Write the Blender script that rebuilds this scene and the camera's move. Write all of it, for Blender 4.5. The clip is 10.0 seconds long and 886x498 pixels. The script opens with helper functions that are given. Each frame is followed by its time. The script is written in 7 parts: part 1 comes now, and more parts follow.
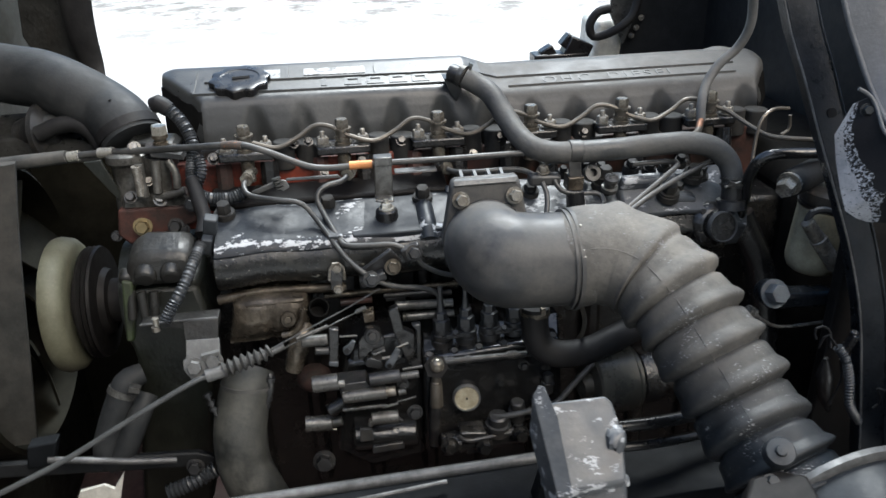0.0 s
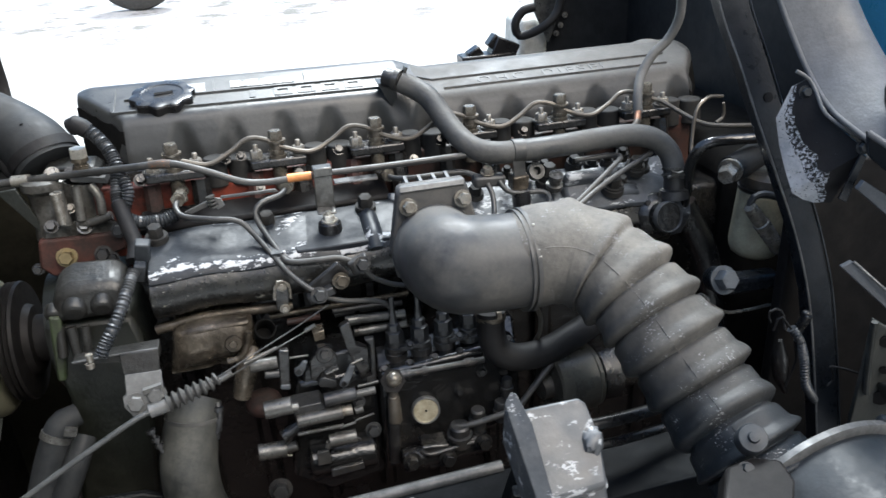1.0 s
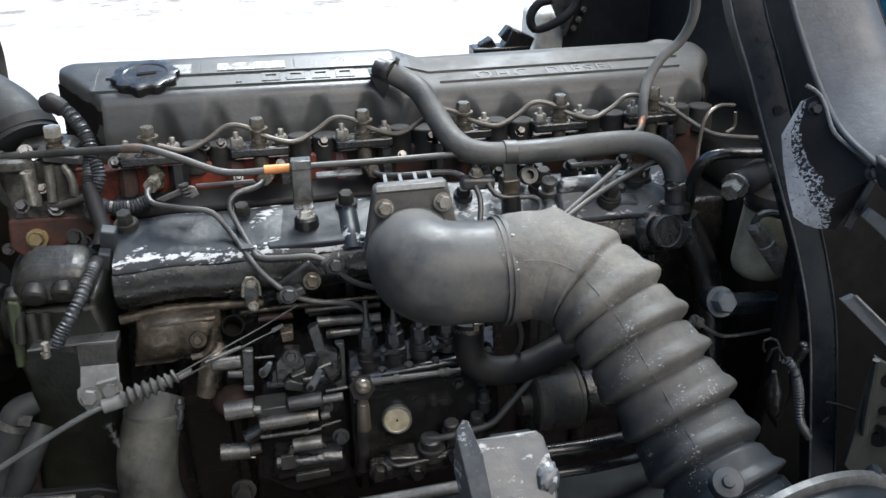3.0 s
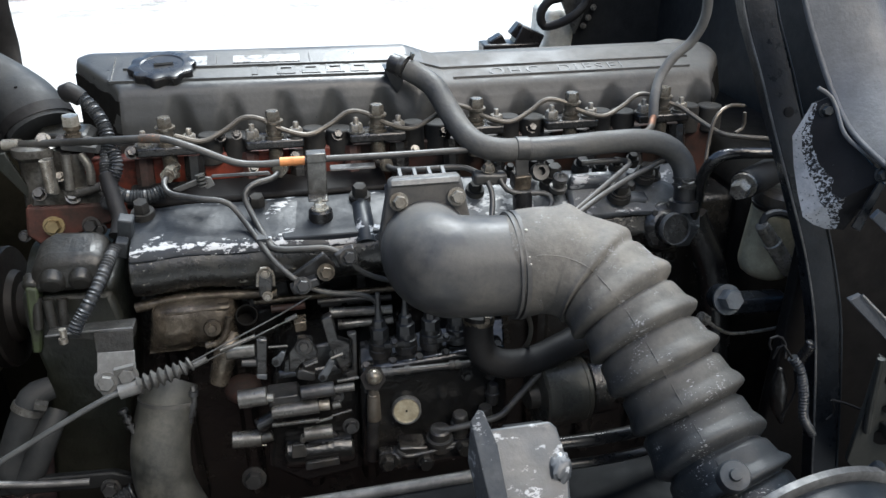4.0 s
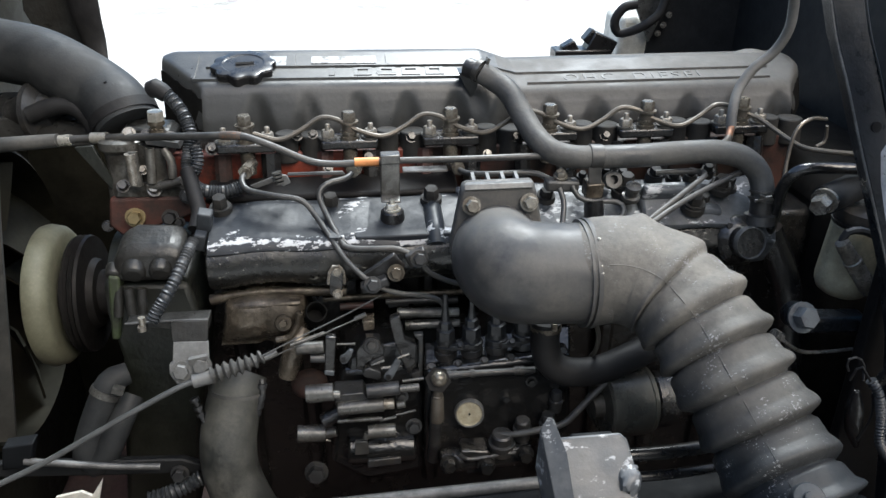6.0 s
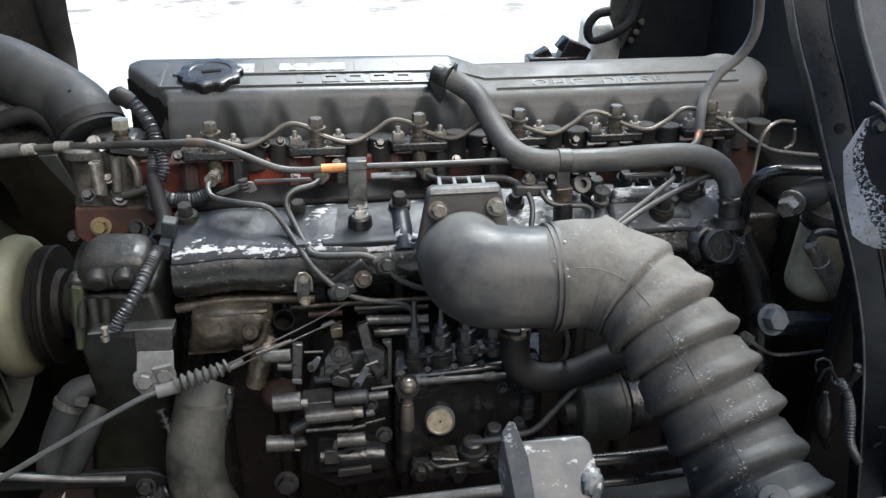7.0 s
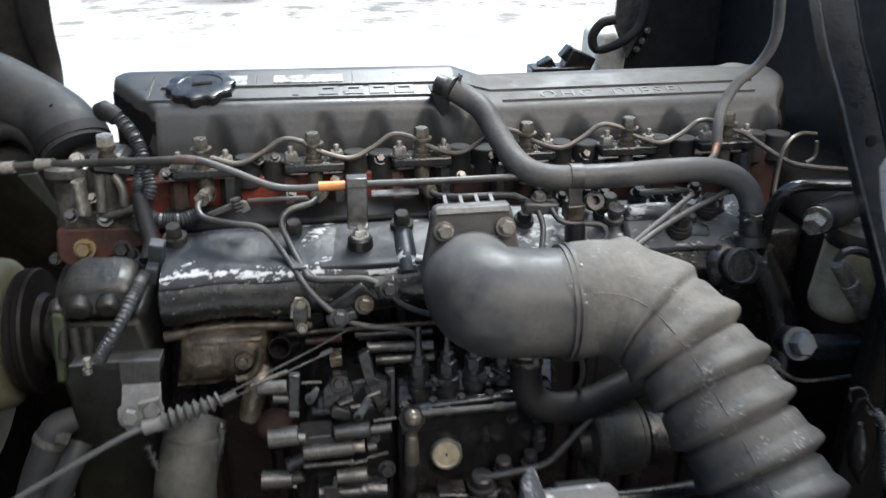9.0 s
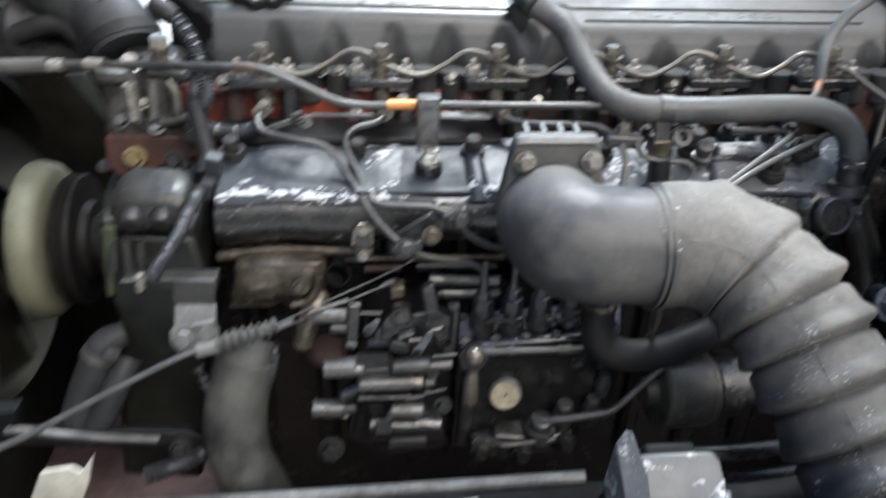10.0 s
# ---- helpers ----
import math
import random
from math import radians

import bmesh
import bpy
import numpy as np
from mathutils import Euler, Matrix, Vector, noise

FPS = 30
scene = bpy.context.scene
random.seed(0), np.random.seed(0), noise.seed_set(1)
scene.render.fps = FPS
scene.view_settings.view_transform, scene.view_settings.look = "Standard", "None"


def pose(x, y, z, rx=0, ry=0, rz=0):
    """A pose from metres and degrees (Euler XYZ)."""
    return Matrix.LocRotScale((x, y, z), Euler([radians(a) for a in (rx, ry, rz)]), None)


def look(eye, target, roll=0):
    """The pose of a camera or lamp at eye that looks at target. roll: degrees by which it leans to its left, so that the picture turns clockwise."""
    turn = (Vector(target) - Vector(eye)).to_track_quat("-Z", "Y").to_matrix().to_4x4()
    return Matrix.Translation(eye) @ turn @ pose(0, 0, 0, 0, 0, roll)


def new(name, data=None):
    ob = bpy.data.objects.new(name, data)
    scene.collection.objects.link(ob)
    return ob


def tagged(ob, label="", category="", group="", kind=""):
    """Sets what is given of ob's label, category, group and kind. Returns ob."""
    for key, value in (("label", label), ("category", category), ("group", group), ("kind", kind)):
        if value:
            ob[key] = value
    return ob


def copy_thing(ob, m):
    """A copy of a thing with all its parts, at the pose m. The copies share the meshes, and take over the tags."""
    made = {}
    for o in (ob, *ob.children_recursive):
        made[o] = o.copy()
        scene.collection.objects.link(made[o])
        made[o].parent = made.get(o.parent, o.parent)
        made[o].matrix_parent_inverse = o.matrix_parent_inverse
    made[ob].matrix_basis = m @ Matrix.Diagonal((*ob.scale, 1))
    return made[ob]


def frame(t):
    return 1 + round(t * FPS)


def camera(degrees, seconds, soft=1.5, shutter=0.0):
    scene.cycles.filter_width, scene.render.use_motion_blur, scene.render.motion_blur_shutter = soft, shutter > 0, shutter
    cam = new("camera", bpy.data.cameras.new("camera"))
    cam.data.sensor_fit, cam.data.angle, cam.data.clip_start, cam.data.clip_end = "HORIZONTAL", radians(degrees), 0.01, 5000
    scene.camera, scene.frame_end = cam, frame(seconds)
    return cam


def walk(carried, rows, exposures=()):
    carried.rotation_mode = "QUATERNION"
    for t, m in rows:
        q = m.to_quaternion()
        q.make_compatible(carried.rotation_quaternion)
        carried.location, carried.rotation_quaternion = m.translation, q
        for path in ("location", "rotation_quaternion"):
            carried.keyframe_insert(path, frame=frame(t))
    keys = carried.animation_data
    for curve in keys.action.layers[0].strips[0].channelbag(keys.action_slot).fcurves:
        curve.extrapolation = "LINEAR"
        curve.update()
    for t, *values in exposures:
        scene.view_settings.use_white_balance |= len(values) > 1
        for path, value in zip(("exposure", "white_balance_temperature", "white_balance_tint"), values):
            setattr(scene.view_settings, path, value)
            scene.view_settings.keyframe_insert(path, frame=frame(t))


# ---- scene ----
cam = camera(58.4, 10.0, soft=1.45, shutter=0.5)
PATH = [
    (0, (-0.207, -1.112, 1.384), (0.012, 0.672, 0.506), -2.0),
    (0.5, (-0.244, -1.082, 1.377), (0.048, 0.698, 0.513), -3.7),
    (1, (-0.23, -1.078, 1.371), (0.171, 0.679, 0.503), -3.4),
    (1.5, (-0.146, -1.065, 1.363), (0.232, 0.688, 0.477), -3.2),
    (2, (-0.131, -1.048, 1.363), (0.256, 0.701, 0.473), -1.7),
    (2.5, (-0.143, -1.03, 1.363), (0.204, 0.728, 0.474), -1.8),
    (3.8, (-0.175, -1.047, 1.375), (0.138, 0.705, 0.461), -0.6),
    (4, (-0.177, -1.045, 1.372), (0.152, 0.706, 0.463), -0.2),
    (4.5, (-0.182, -1.044, 1.372), (0.132, 0.715, 0.473), 0.0),
    (5, (-0.183, -1.04, 1.371), (0.109, 0.722, 0.471), -0.2),
    (5.5, (-0.182, -1.044, 1.372), (0.001, 0.731, 0.468), -0.4),
    (5.7, (-0.198, -1.042, 1.377), (-0.007, 0.729, 0.468), 0.0),
    (6.8, (-0.174, -1.057, 1.364), (0.024, 0.732, 0.493), -0.3),
    (7, (-0.17, -1.045, 1.365), (0.053, 0.739, 0.489), -0.2),
    (7.5, (-0.166, -1.042, 1.364), (0.033, 0.744, 0.485), -1.0),
    (8, (-0.177, -1.049, 1.362), (-0.009, 0.735, 0.474), 0.4),
    (8.5, (-0.15, -1.053, 1.354), (0.071, 0.741, 0.498), 1.2),
    (9, (-0.175, -0.984, 1.352), (0.062, 0.809, 0.499), -0.4),
    (9.5, (-0.206, -0.856, 1.321), (0.187, 0.902, 0.452), 0.5),
    (10, (-0.223, -0.919, 1.335), (-0.048, 0.785, 0.302), 2.2),
]
walk(cam, [(t, look(eye, target, roll)) for t, eye, target, roll in PATH], exposures=[(0.0, 1.67, 6250, 5.0), (0.5, 1.79, 6200, 5.0), (1.0, 1.97, 6150, 5.0), (1.5, 1.87, 6150, 5.0), (2.5, 1.77, 6150, 5.0), (4.5, 1.75, 6200, 5.0), (5.0, 1.83, 6250, 5.0), (5.5, 1.77, 6250, 5.0), (7.5, 1.83, 6250, 5.0), (8.5, 1.65, 6250, 5.0), (9.0, 1.71, 6250, 5.0), (9.5, 1.49, 6250, 5.0), (10.0, 2.14, 6100, 5.0)])

# ---- light ----
world = bpy.data.worlds.new("world")
scene.world = world
world.use_nodes = True
wn = world.node_tree.nodes
sky = wn.new("ShaderNodeTexSky")
sky.sky_type, sky.sun_disc = "NISHITA", False
sky.sun_elevation, sky.sun_rotation = radians(48), radians(150)
sky.dust_density, sky.air_density, sky.ozone_density = 4.0, 1.0, 1.0
wn["Background"].inputs["Strength"].default_value = 0.108
world.node_tree.links.new(sky.outputs["Color"], wn["Background"].inputs["Color"])
sun = new("sun", bpy.data.lights.new("sun", "SUN"))
sun.data.energy, sun.data.angle, sun.data.color = 2.2, radians(25), (1.0, 1.0, 1.0)
sun.matrix_world = look((0.8, 2.0, 3.2), (0, 0, 0))


# ---- materials ----
def mat(name, a, b=None, rough=0.6, metal=0.0, scale=8.0, grain=60.0, bump=0.15, dust=None, dust_at=0.55, dust_scale=7.0,
        chip=None, chip_at=0.66, chip_scale=22.0, band=None, spread=0.12, var=0.0, spec=0.5, mottle=0.45, dust_light_along=None, patch=None, dust_lo=0.0):
    """A paint, rubber or metal: two base colours mixed by noise, a dusty film, sharp chips, fine relief. band: an axis, place and width where chips crowd."""
    m = bpy.data.materials.new(name)
    m.use_nodes = True
    n, l = m.node_tree.nodes, m.node_tree.links
    bs = n["Principled BSDF"]
    tc = n.new("ShaderNodeTexCoord")

    def noise_at(s, detail=4.0, rough_=0.6, off=0.0, long=1.0):
        t = n.new("ShaderNodeTexNoise")
        t.inputs["Scale"].default_value, t.inputs["Detail"].default_value, t.inputs["Roughness"].default_value = s, detail, rough_
        mp = n.new("ShaderNodeMapping")
        mp.inputs["Location"].default_value = (off, off * 0.7, -off)
        mp.inputs["Scale"].default_value = (long, 1.0, 1.0)
        l.new(tc.outputs["Object"], mp.inputs["Vector"])
        l.new(mp.outputs["Vector"], t.inputs["Vector"])
        return t.outputs["Fac"]

    def ramp(src, lo, hi):
        r = n.new("ShaderNodeMapRange")
        r.inputs["From Min"].default_value, r.inputs["From Max"].default_value = lo, hi
        l.new(src, r.inputs["Value"])
        return r.outputs["Result"]

    def mix(fac, x, y):
        q = n.new("ShaderNodeMix")
        q.data_type = "RGBA"
        l.new(fac, q.inputs["Factor"])
        for sock, val in ((q.inputs["A"], x), (q.inputs["B"], y)):
            if isinstance(val, tuple):
                sock.default_value = (*val, 1)
            else:
                l.new(val, sock)
        return q.outputs["Result"]

    def sums(op, x, y):
        q = n.new("ShaderNodeMath")
        q.operation = op
        for sock, val in zip(q.inputs, (x, y)):
            if isinstance(val, (int, float)):
                sock.default_value = val
            else:
                l.new(val, sock)
        return q.outputs["Value"]

    b = b or tuple(c * 0.7 for c in a)
    col = mix(ramp(noise_at(scale * 4), 0.35, 0.65), a, b)
    col = mix(ramp(noise_at(grain * 4, 2.0, off=3.0), 0.45, 2.2), col, tuple(c * 1.7 + 0.005 for c in a))
    if mottle:
        k = sums("MULTIPLY", ramp(noise_at(55, 5.0, 0.7, off=11.0), 0.42, 0.68), mottle)
        col = mix(k, col, tuple(c * 0.42 for c in a))
    if var:
        info = n.new("ShaderNodeObjectInfo")
        col = mix(sums("MULTIPLY", info.outputs["Random"], var), col, b)
    ro = sums("ADD", rough - 0.2, sums("MULTIPLY", noise_at(scale * 6, 6.0, 0.7, off=5.0), 0.4))
    if dust:
        k = ramp(noise_at(dust_scale, 6.0, 0.7, off=1.7), dust_at - spread, dust_at + spread)
        k2 = sums("MULTIPLY", k, ramp(noise_at(180, 2.0, off=2.0), dust_lo, 0.55))
        # Film grows along an axis; on the rear cover this paints the lit top.
        if dust_light_along:
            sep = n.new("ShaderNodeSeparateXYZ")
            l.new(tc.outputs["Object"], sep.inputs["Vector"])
            k2 = sums("MULTIPLY", k2, ramp(sep.outputs["XYZ".index(dust_light_along[0])], dust_light_along[1], dust_light_along[2]))
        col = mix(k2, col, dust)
        ro = sums("ADD", ro, sums("MULTIPLY", k2, 0.35))
    if chip:
        g = noise_at(chip_scale, 8.0, 0.68, off=9.0, long=0.55)
        if patch:
            g = sums("ADD", g, sums("MULTIPLY", sums("SUBTRACT", noise_at(patch[0], 3.0, off=13.0), 0.5), patch[1]))
        if band:
            sep = n.new("ShaderNodeSeparateXYZ")
            l.new(tc.outputs["Object"], sep.inputs["Vector"])
            d = sums("ABSOLUTE", sums("SUBTRACT", sep.outputs["XYZ".index(band[0])], band[1]), 0)
            near = sums("MAXIMUM", sums("SUBTRACT", 1.0, sums("DIVIDE", d, band[2])), 0.0)
            g = sums("ADD", g, sums("MULTIPLY", near, band[3] if len(band) > 3 else 0.16))
        k = ramp(g, chip_at - 0.012, chip_at + 0.028)
        col = mix(k, col, chip)
        ro = sums("ADD", ro, sums("MULTIPLY", k, 0.25))
    l.new(col, bs.inputs["Base Color"])
    l.new(ro, bs.inputs["Roughness"])
    bs.inputs["Metallic"].default_value, bs.inputs["Specular IOR Level"].default_value = metal, spec
    if bump:
        bp = n.new("ShaderNodeBump")
        bp.inputs["Strength"].default_value, bp.inputs["Distance"].default_value = bump, 0.002
        l.new(sums("ADD", noise_at(grain * 3, 5.0, off=4.0), sums("MULTIPLY", noise_at(scale * 3, 3.0, off=6.0), 1.5)), bp.inputs["Height"])
        l.new(bp.outputs["Normal"], bs.inputs["Normal"])
    return m


COVER = mat("cover_paint", (0.0282, 0.0295, 0.0292), (0.038, 0.0393, 0.0385), 0.34, bump=0.12, dust=(0.08, 0.08, 0.077), dust_at=0.6, dust_scale=9, mottle=0.25)
# Dust kept to the top height also paints the top lighter than its side.
COVER_DUST_LIT = mat("cover_paint_dust_lit", (0.033, 0.034, 0.034), (0.043, 0.0435, 0.043), 0.45, bump=0.15, dust=(0.092, 0.089, 0.083), dust_at=0.50, dust_scale=9, mottle=0.3, dust_light_along=("Z", 1.035, 1.068), spec=0.4)
DULL = mat("dull_black_fitting", (0.015, 0.0152, 0.0155), (0.022, 0.0218, 0.021), 0.62, bump=0.3, dust=(0.036, 0.034, 0.030), dust_at=0.58, dust_scale=30, spec=0.22)
# Near-black for dark castings, and for shade painted on the cover ends.
BLACK_AND_SHADE = mat("black_and_shade_paint", (0.007, 0.007, 0.0068), (0.010, 0.0098, 0.0092), 0.7, bump=0.15, dust=(0.02, 0.019, 0.017), dust_at=0.62, dust_scale=20, spec=0.05)
BLACK_PLASTIC = mat("black_plastic", (0.008, 0.008, 0.009), (0.013, 0.013, 0.013), 0.3, bump=0.05, dust=(0.035, 0.035, 0.035), dust_at=0.7)
OILY = mat("oily_cast_iron", (0.010, 0.0102, 0.0106), (0.015, 0.0148, 0.0143), 0.2, bump=0.6, grain=45, dust=(0.032, 0.029, 0.025), dust_at=0.64, dust_scale=14, spec=0.7)
OILY_GREY = mat("oily_grey_metal", (0.046, 0.048, 0.050), (0.015, 0.015, 0.016), 0.35, metal=0.3, bump=0.5, grain=45, dust=(0.05, 0.044, 0.036), dust_at=0.62, dust_scale=30, spec=0.6)
MANIFOLD = mat("chipped_dark_paint", (0.016, 0.0195, 0.025), (0.010, 0.0125, 0.016), 0.40, bump=0.3, grain=30, dust=(0.024, 0.027, 0.031), dust_at=0.6, dust_scale=12, chip=(0.38, 0.39, 0.40), chip_at=0.69, chip_scale=130, band=("Y", -0.146, 0.016, 0.23), patch=(16, 0.75), spec=0.33)
MANIFOLD_PAD = mat("chipped_pad_paint", (0.016, 0.0195, 0.025), (0.010, 0.0125, 0.016), 0.48, bump=0.25, grain=30, dust=(0.024, 0.027, 0.031), dust_at=0.6, dust_scale=12, chip=(0.38, 0.39, 0.40), chip_at=0.68, chip_scale=110, band=("X", -0.090, 0.030, 0.14), patch=(14, 0.7), spec=0.25)
MANIFOLD_R = mat("chipped_dark_casting", (0.080, 0.088, 0.098), (0.044, 0.049, 0.055), 0.36, bump=0.5, grain=30, chip=(0.38, 0.39, 0.40), chip_at=0.61, chip_scale=75, patch=(24, 0.62), spec=0.45)
MANIFOLD_LOW = mat("dark_manifold_side", (0.009, 0.0092, 0.009), (0.013, 0.0130, 0.012), 0.26, bump=0.4, grain=40, dust=(0.026, 0.0255, 0.020), dust_at=0.62, dust_scale=18, chip=(0.20, 0.195, 0.17), chip_at=0.66, chip_scale=170, patch=(18, 0.4), spec=0.5)
RED = mat("red_oxide_primer", (0.21, 0.036, 0.017), (0.10, 0.020, 0.011), 0.45, bump=0.3, dust=(0.012, 0.009, 0.008), dust_at=0.55, dust_scale=16)
BROWN = mat("brown_oily_casting", (0.03, 0.017, 0.012), (0.012, 0.010, 0.009), 0.45, bump=0.3, dust=(0.07, 0.022, 0.014), dust_at=0.58, dust_scale=14)
RED_DULL = mat("dull_red_brown_paint", (0.085, 0.026, 0.018), (0.035, 0.015, 0.012), 0.6, bump=0.2, dust=(0.02, 0.017, 0.015), dust_at=0.52, dust_scale=14)
HOSE = mat("grey_rubber_hose", (0.042, 0.044, 0.045), (0.053, 0.055, 0.055), 0.38, bump=0.3, dust=(0.085, 0.083, 0.077), dust_at=0.50, dust_scale=14, mottle=0.4, spec=0.35)
RADHOSE = mat("dusty_black_hose", (0.018, 0.0198, 0.0215), (0.025, 0.027, 0.0285), 0.5, bump=0.16, dust=(0.038, 0.039, 0.039), dust_at=0.55, dust_scale=12, mottle=0.4, spec=0.2)
ELBOW = mat("smooth_grey_elbow", (0.034, 0.036, 0.038), (0.044, 0.045, 0.047), 0.36, bump=0.10, grain=50, dust=(0.085, 0.082, 0.076), dust_at=0.52, dust_scale=12, mottle=0.3, spec=0.32)
# The pale film thins out towards the hose's lower end.
BELLOWS = mat("dusty_bellows_rubber", (0.0125, 0.0155, 0.0190), (0.017, 0.0205, 0.0245), 0.42, bump=0.4, grain=40, dust=(0.165, 0.155, 0.138), dust_at=0.37, spread=0.28, dust_scale=11, dust_light_along=("Z", 0.83, 0.965), dust_lo=-0.8, chip=(0.22, 0.225, 0.23), chip_at=0.655, chip_scale=420, patch=(30, 0.55), mottle=0.3, spec=0.2)
RUBBER = mat("black_rubber", (0.010, 0.010, 0.011), (0.015, 0.015, 0.015), 0.6, bump=0.15, dust=(0.03, 0.03, 0.029), dust_at=0.64, spec=0.25)
LOOM = mat("black_conduit", (0.022, 0.025, 0.028), (0.034, 0.037, 0.041), 0.42, bump=0.06, dust=(0.06, 0.062, 0.064), dust_at=0.62)
STEEL = mat("dull_steel", (0.15, 0.15, 0.142), (0.075, 0.074, 0.070), 0.27, metal=0.55, bump=0.12, grain=45, dust=(0.035, 0.033, 0.030), dust_at=0.58, dust_scale=40, mottle=0.3)
ZINC = mat("zinc_bolt", (0.36, 0.345, 0.31), (0.19, 0.175, 0.145), 0.25, metal=0.55, bump=0.2, grain=45, dust=(0.07, 0.056, 0.04), dust_at=0.57, dust_scale=60)
NUT = mat("yellowed_zinc_nut", (0.25, 0.235, 0.20), (0.12, 0.108, 0.085), 0.22, metal=0.6, bump=0.15, grain=45, dust=(0.05, 0.038, 0.028), dust_at=0.55, dust_scale=60)
WETBLACK = mat("wet_black_oil", (0.0095, 0.0098, 0.0104), (0.013, 0.0132, 0.0132), 0.14, bump=0.6, grain=30, dust=(0.028, 0.026, 0.023), dust_at=0.66, dust_scale=20, spec=0.7)
TUBE = mat("tarnished_tube", (0.13, 0.115, 0.095), (0.08, 0.071, 0.058), 0.4, metal=0.5, bump=0.1, dust=(0.10, 0.094, 0.084), dust_at=0.55, dust_scale=25)
PIPE = mat("grey_painted_pipe", (0.060, 0.061, 0.060), (0.038, 0.038, 0.037), 0.38, metal=0.25, bump=0.1, dust=(0.085, 0.083, 0.078), dust_at=0.6, dust_scale=20)
RUST = mat("rust_speckled_joint", (0.11, 0.09, 0.075), (0.07, 0.06, 0.05), 0.5, metal=0.3, bump=0.2, chip=(0.28, 0.11, 0.05), chip_at=0.60, chip_scale=420)
COPPER_DULL = mat("tarnished_copper", (0.34, 0.16, 0.085), (0.20, 0.10, 0.06), 0.42, metal=0.5, bump=0.1, dust=(0.10, 0.085, 0.07), dust_at=0.52, dust_scale=60)
COPPER = mat("copper_sleeve", (0.62, 0.26, 0.09), (0.5, 0.2, 0.07), 0.42, metal=0.35, bump=0.05)
BRASS = mat("brass", (0.30, 0.24, 0.13), (0.17, 0.135, 0.075), 0.36, metal=0.7, bump=0.1)
TAG = mat("brass_name_disc", (0.40, 0.365, 0.27), (0.27, 0.24, 0.165), 0.42, metal=0.25, bump=0.4, grain=60, scale=30)
CAST_TAN = mat("tan_cast_aluminium", (0.20, 0.172, 0.135), (0.055, 0.046, 0.035), 0.2, metal=0.6, bump=0.5, grain=40, dust=(0.028, 0.023, 0.017), dust_at=0.55, dust_scale=26)
ALU = mat("dirty_aluminium", (0.20, 0.197, 0.182), (0.07, 0.067, 0.060), 0.28, metal=0.5, bump=0.3, grain=40, dust=(0.03, 0.028, 0.024), dust_at=0.52, dust_scale=22)
CAST_GREY = mat("grey_casting", (0.034, 0.0345, 0.033), (0.019, 0.019, 0.0178), 0.3, metal=0.2, bump=0.5, grain=40, dust=(0.016, 0.015, 0.013), dust_at=0.56, dust_scale=22, chip=(0.26, 0.27, 0.27), chip_at=0.72, chip_scale=120, spec=0.4)
CASE = mat("dark_olive_casting", (0.012, 0.0140, 0.0108), (0.007, 0.0080, 0.0064), 0.36, bump=0.35, dust=(0.020, 0.0205, 0.017), dust_at=0.62, spec=0.4)
PALE_PLATE = mat("pale_plated_sheet", (0.17, 0.175, 0.175), (0.12, 0.123, 0.122), 0.42, metal=0.35, bump=0.12, dust=(0.08, 0.078, 0.073), dust_at=0.55, dust_scale=20)
BRACKET = mat("chipped_grey_paint", (0.053, 0.058, 0.064), (0.040, 0.044, 0.049), 0.40, bump=0.22, grain=30, chip=(0.34, 0.35, 0.36), chip_at=0.585, chip_scale=90, patch=(18, 0.5), dust=(0.095, 0.098, 0.10), dust_at=0.6, dust_scale=20)
POST = mat("dark_post_paint", (0.0110, 0.0134, 0.0168), (0.0080, 0.0096, 0.0120), 0.28, bump=0.2, dust=(0.016, 0.0185, 0.022), dust_at=0.6, spec=0.24)
LOWHOSE = mat("oily_grey_hose", (0.017, 0.019, 0.0182), (0.024, 0.026, 0.0252), 0.42, bump=0.2, dust=(0.072, 0.072, 0.063), dust_at=0.52, dust_scale=16)
RAIL = mat("worn_dark_rail_paint", (0.0085, 0.0098, 0.0115), (0.006, 0.007, 0.008), 0.55, bump=0.2, dust=(0.011, 0.0125, 0.0145), dust_at=0.62, chip=(0.2, 0.2, 0.2), chip_at=0.76, spec=0.08)
EDGE = mat("bright_edge_metal", (0.17, 0.172, 0.17), (0.085, 0.086, 0.086), 0.42, metal=0.5, bump=0.2, dust=(0.04, 0.041, 0.042), dust_at=0.55)
DRUM = mat("grey_drum_paint", (0.0135, 0.0170, 0.0205), (0.010, 0.0122, 0.0145), 0.42, bump=0.15, dust=(0.036, 0.041, 0.046), dust_at=0.57, dust_scale=14, spec=0.26)
FENDER = mat("grey_undercoat", (0.082, 0.087, 0.095), (0.068, 0.072, 0.079), 0.45, bump=0.22, grain=90, dust=(0.058, 0.061, 0.065), dust_at=0.55, dust_scale=10)
BLUE = mat("blue_cab_paint", (0.10, 0.43, 0.72), (0.09, 0.40, 0.69), 0.3, bump=0.02, mottle=0.0)
BLACK_PANEL = mat("black_panel_paint", (0.012, 0.0132, 0.0145), (0.017, 0.0182, 0.0195), 0.6, bump=0.15, dust=(0.026, 0.0268, 0.0275), dust_at=0.64, spec=0.17)
SPECKLE = mat("peeling_black_paint", (0.005, 0.005, 0.006), (0.007, 0.007, 0.008), 0.6, bump=0.2, chip=(0.24, 0.26, 0.29), chip_at=0.51, chip_scale=340, spec=0.2)
PEELED = mat("paint_peeled_to_primer", (0.22, 0.235, 0.255), (0.13, 0.14, 0.155), 0.6, bump=0.3, chip=(0.007, 0.007, 0.009), chip_at=0.60, chip_scale=340, mottle=0.2)
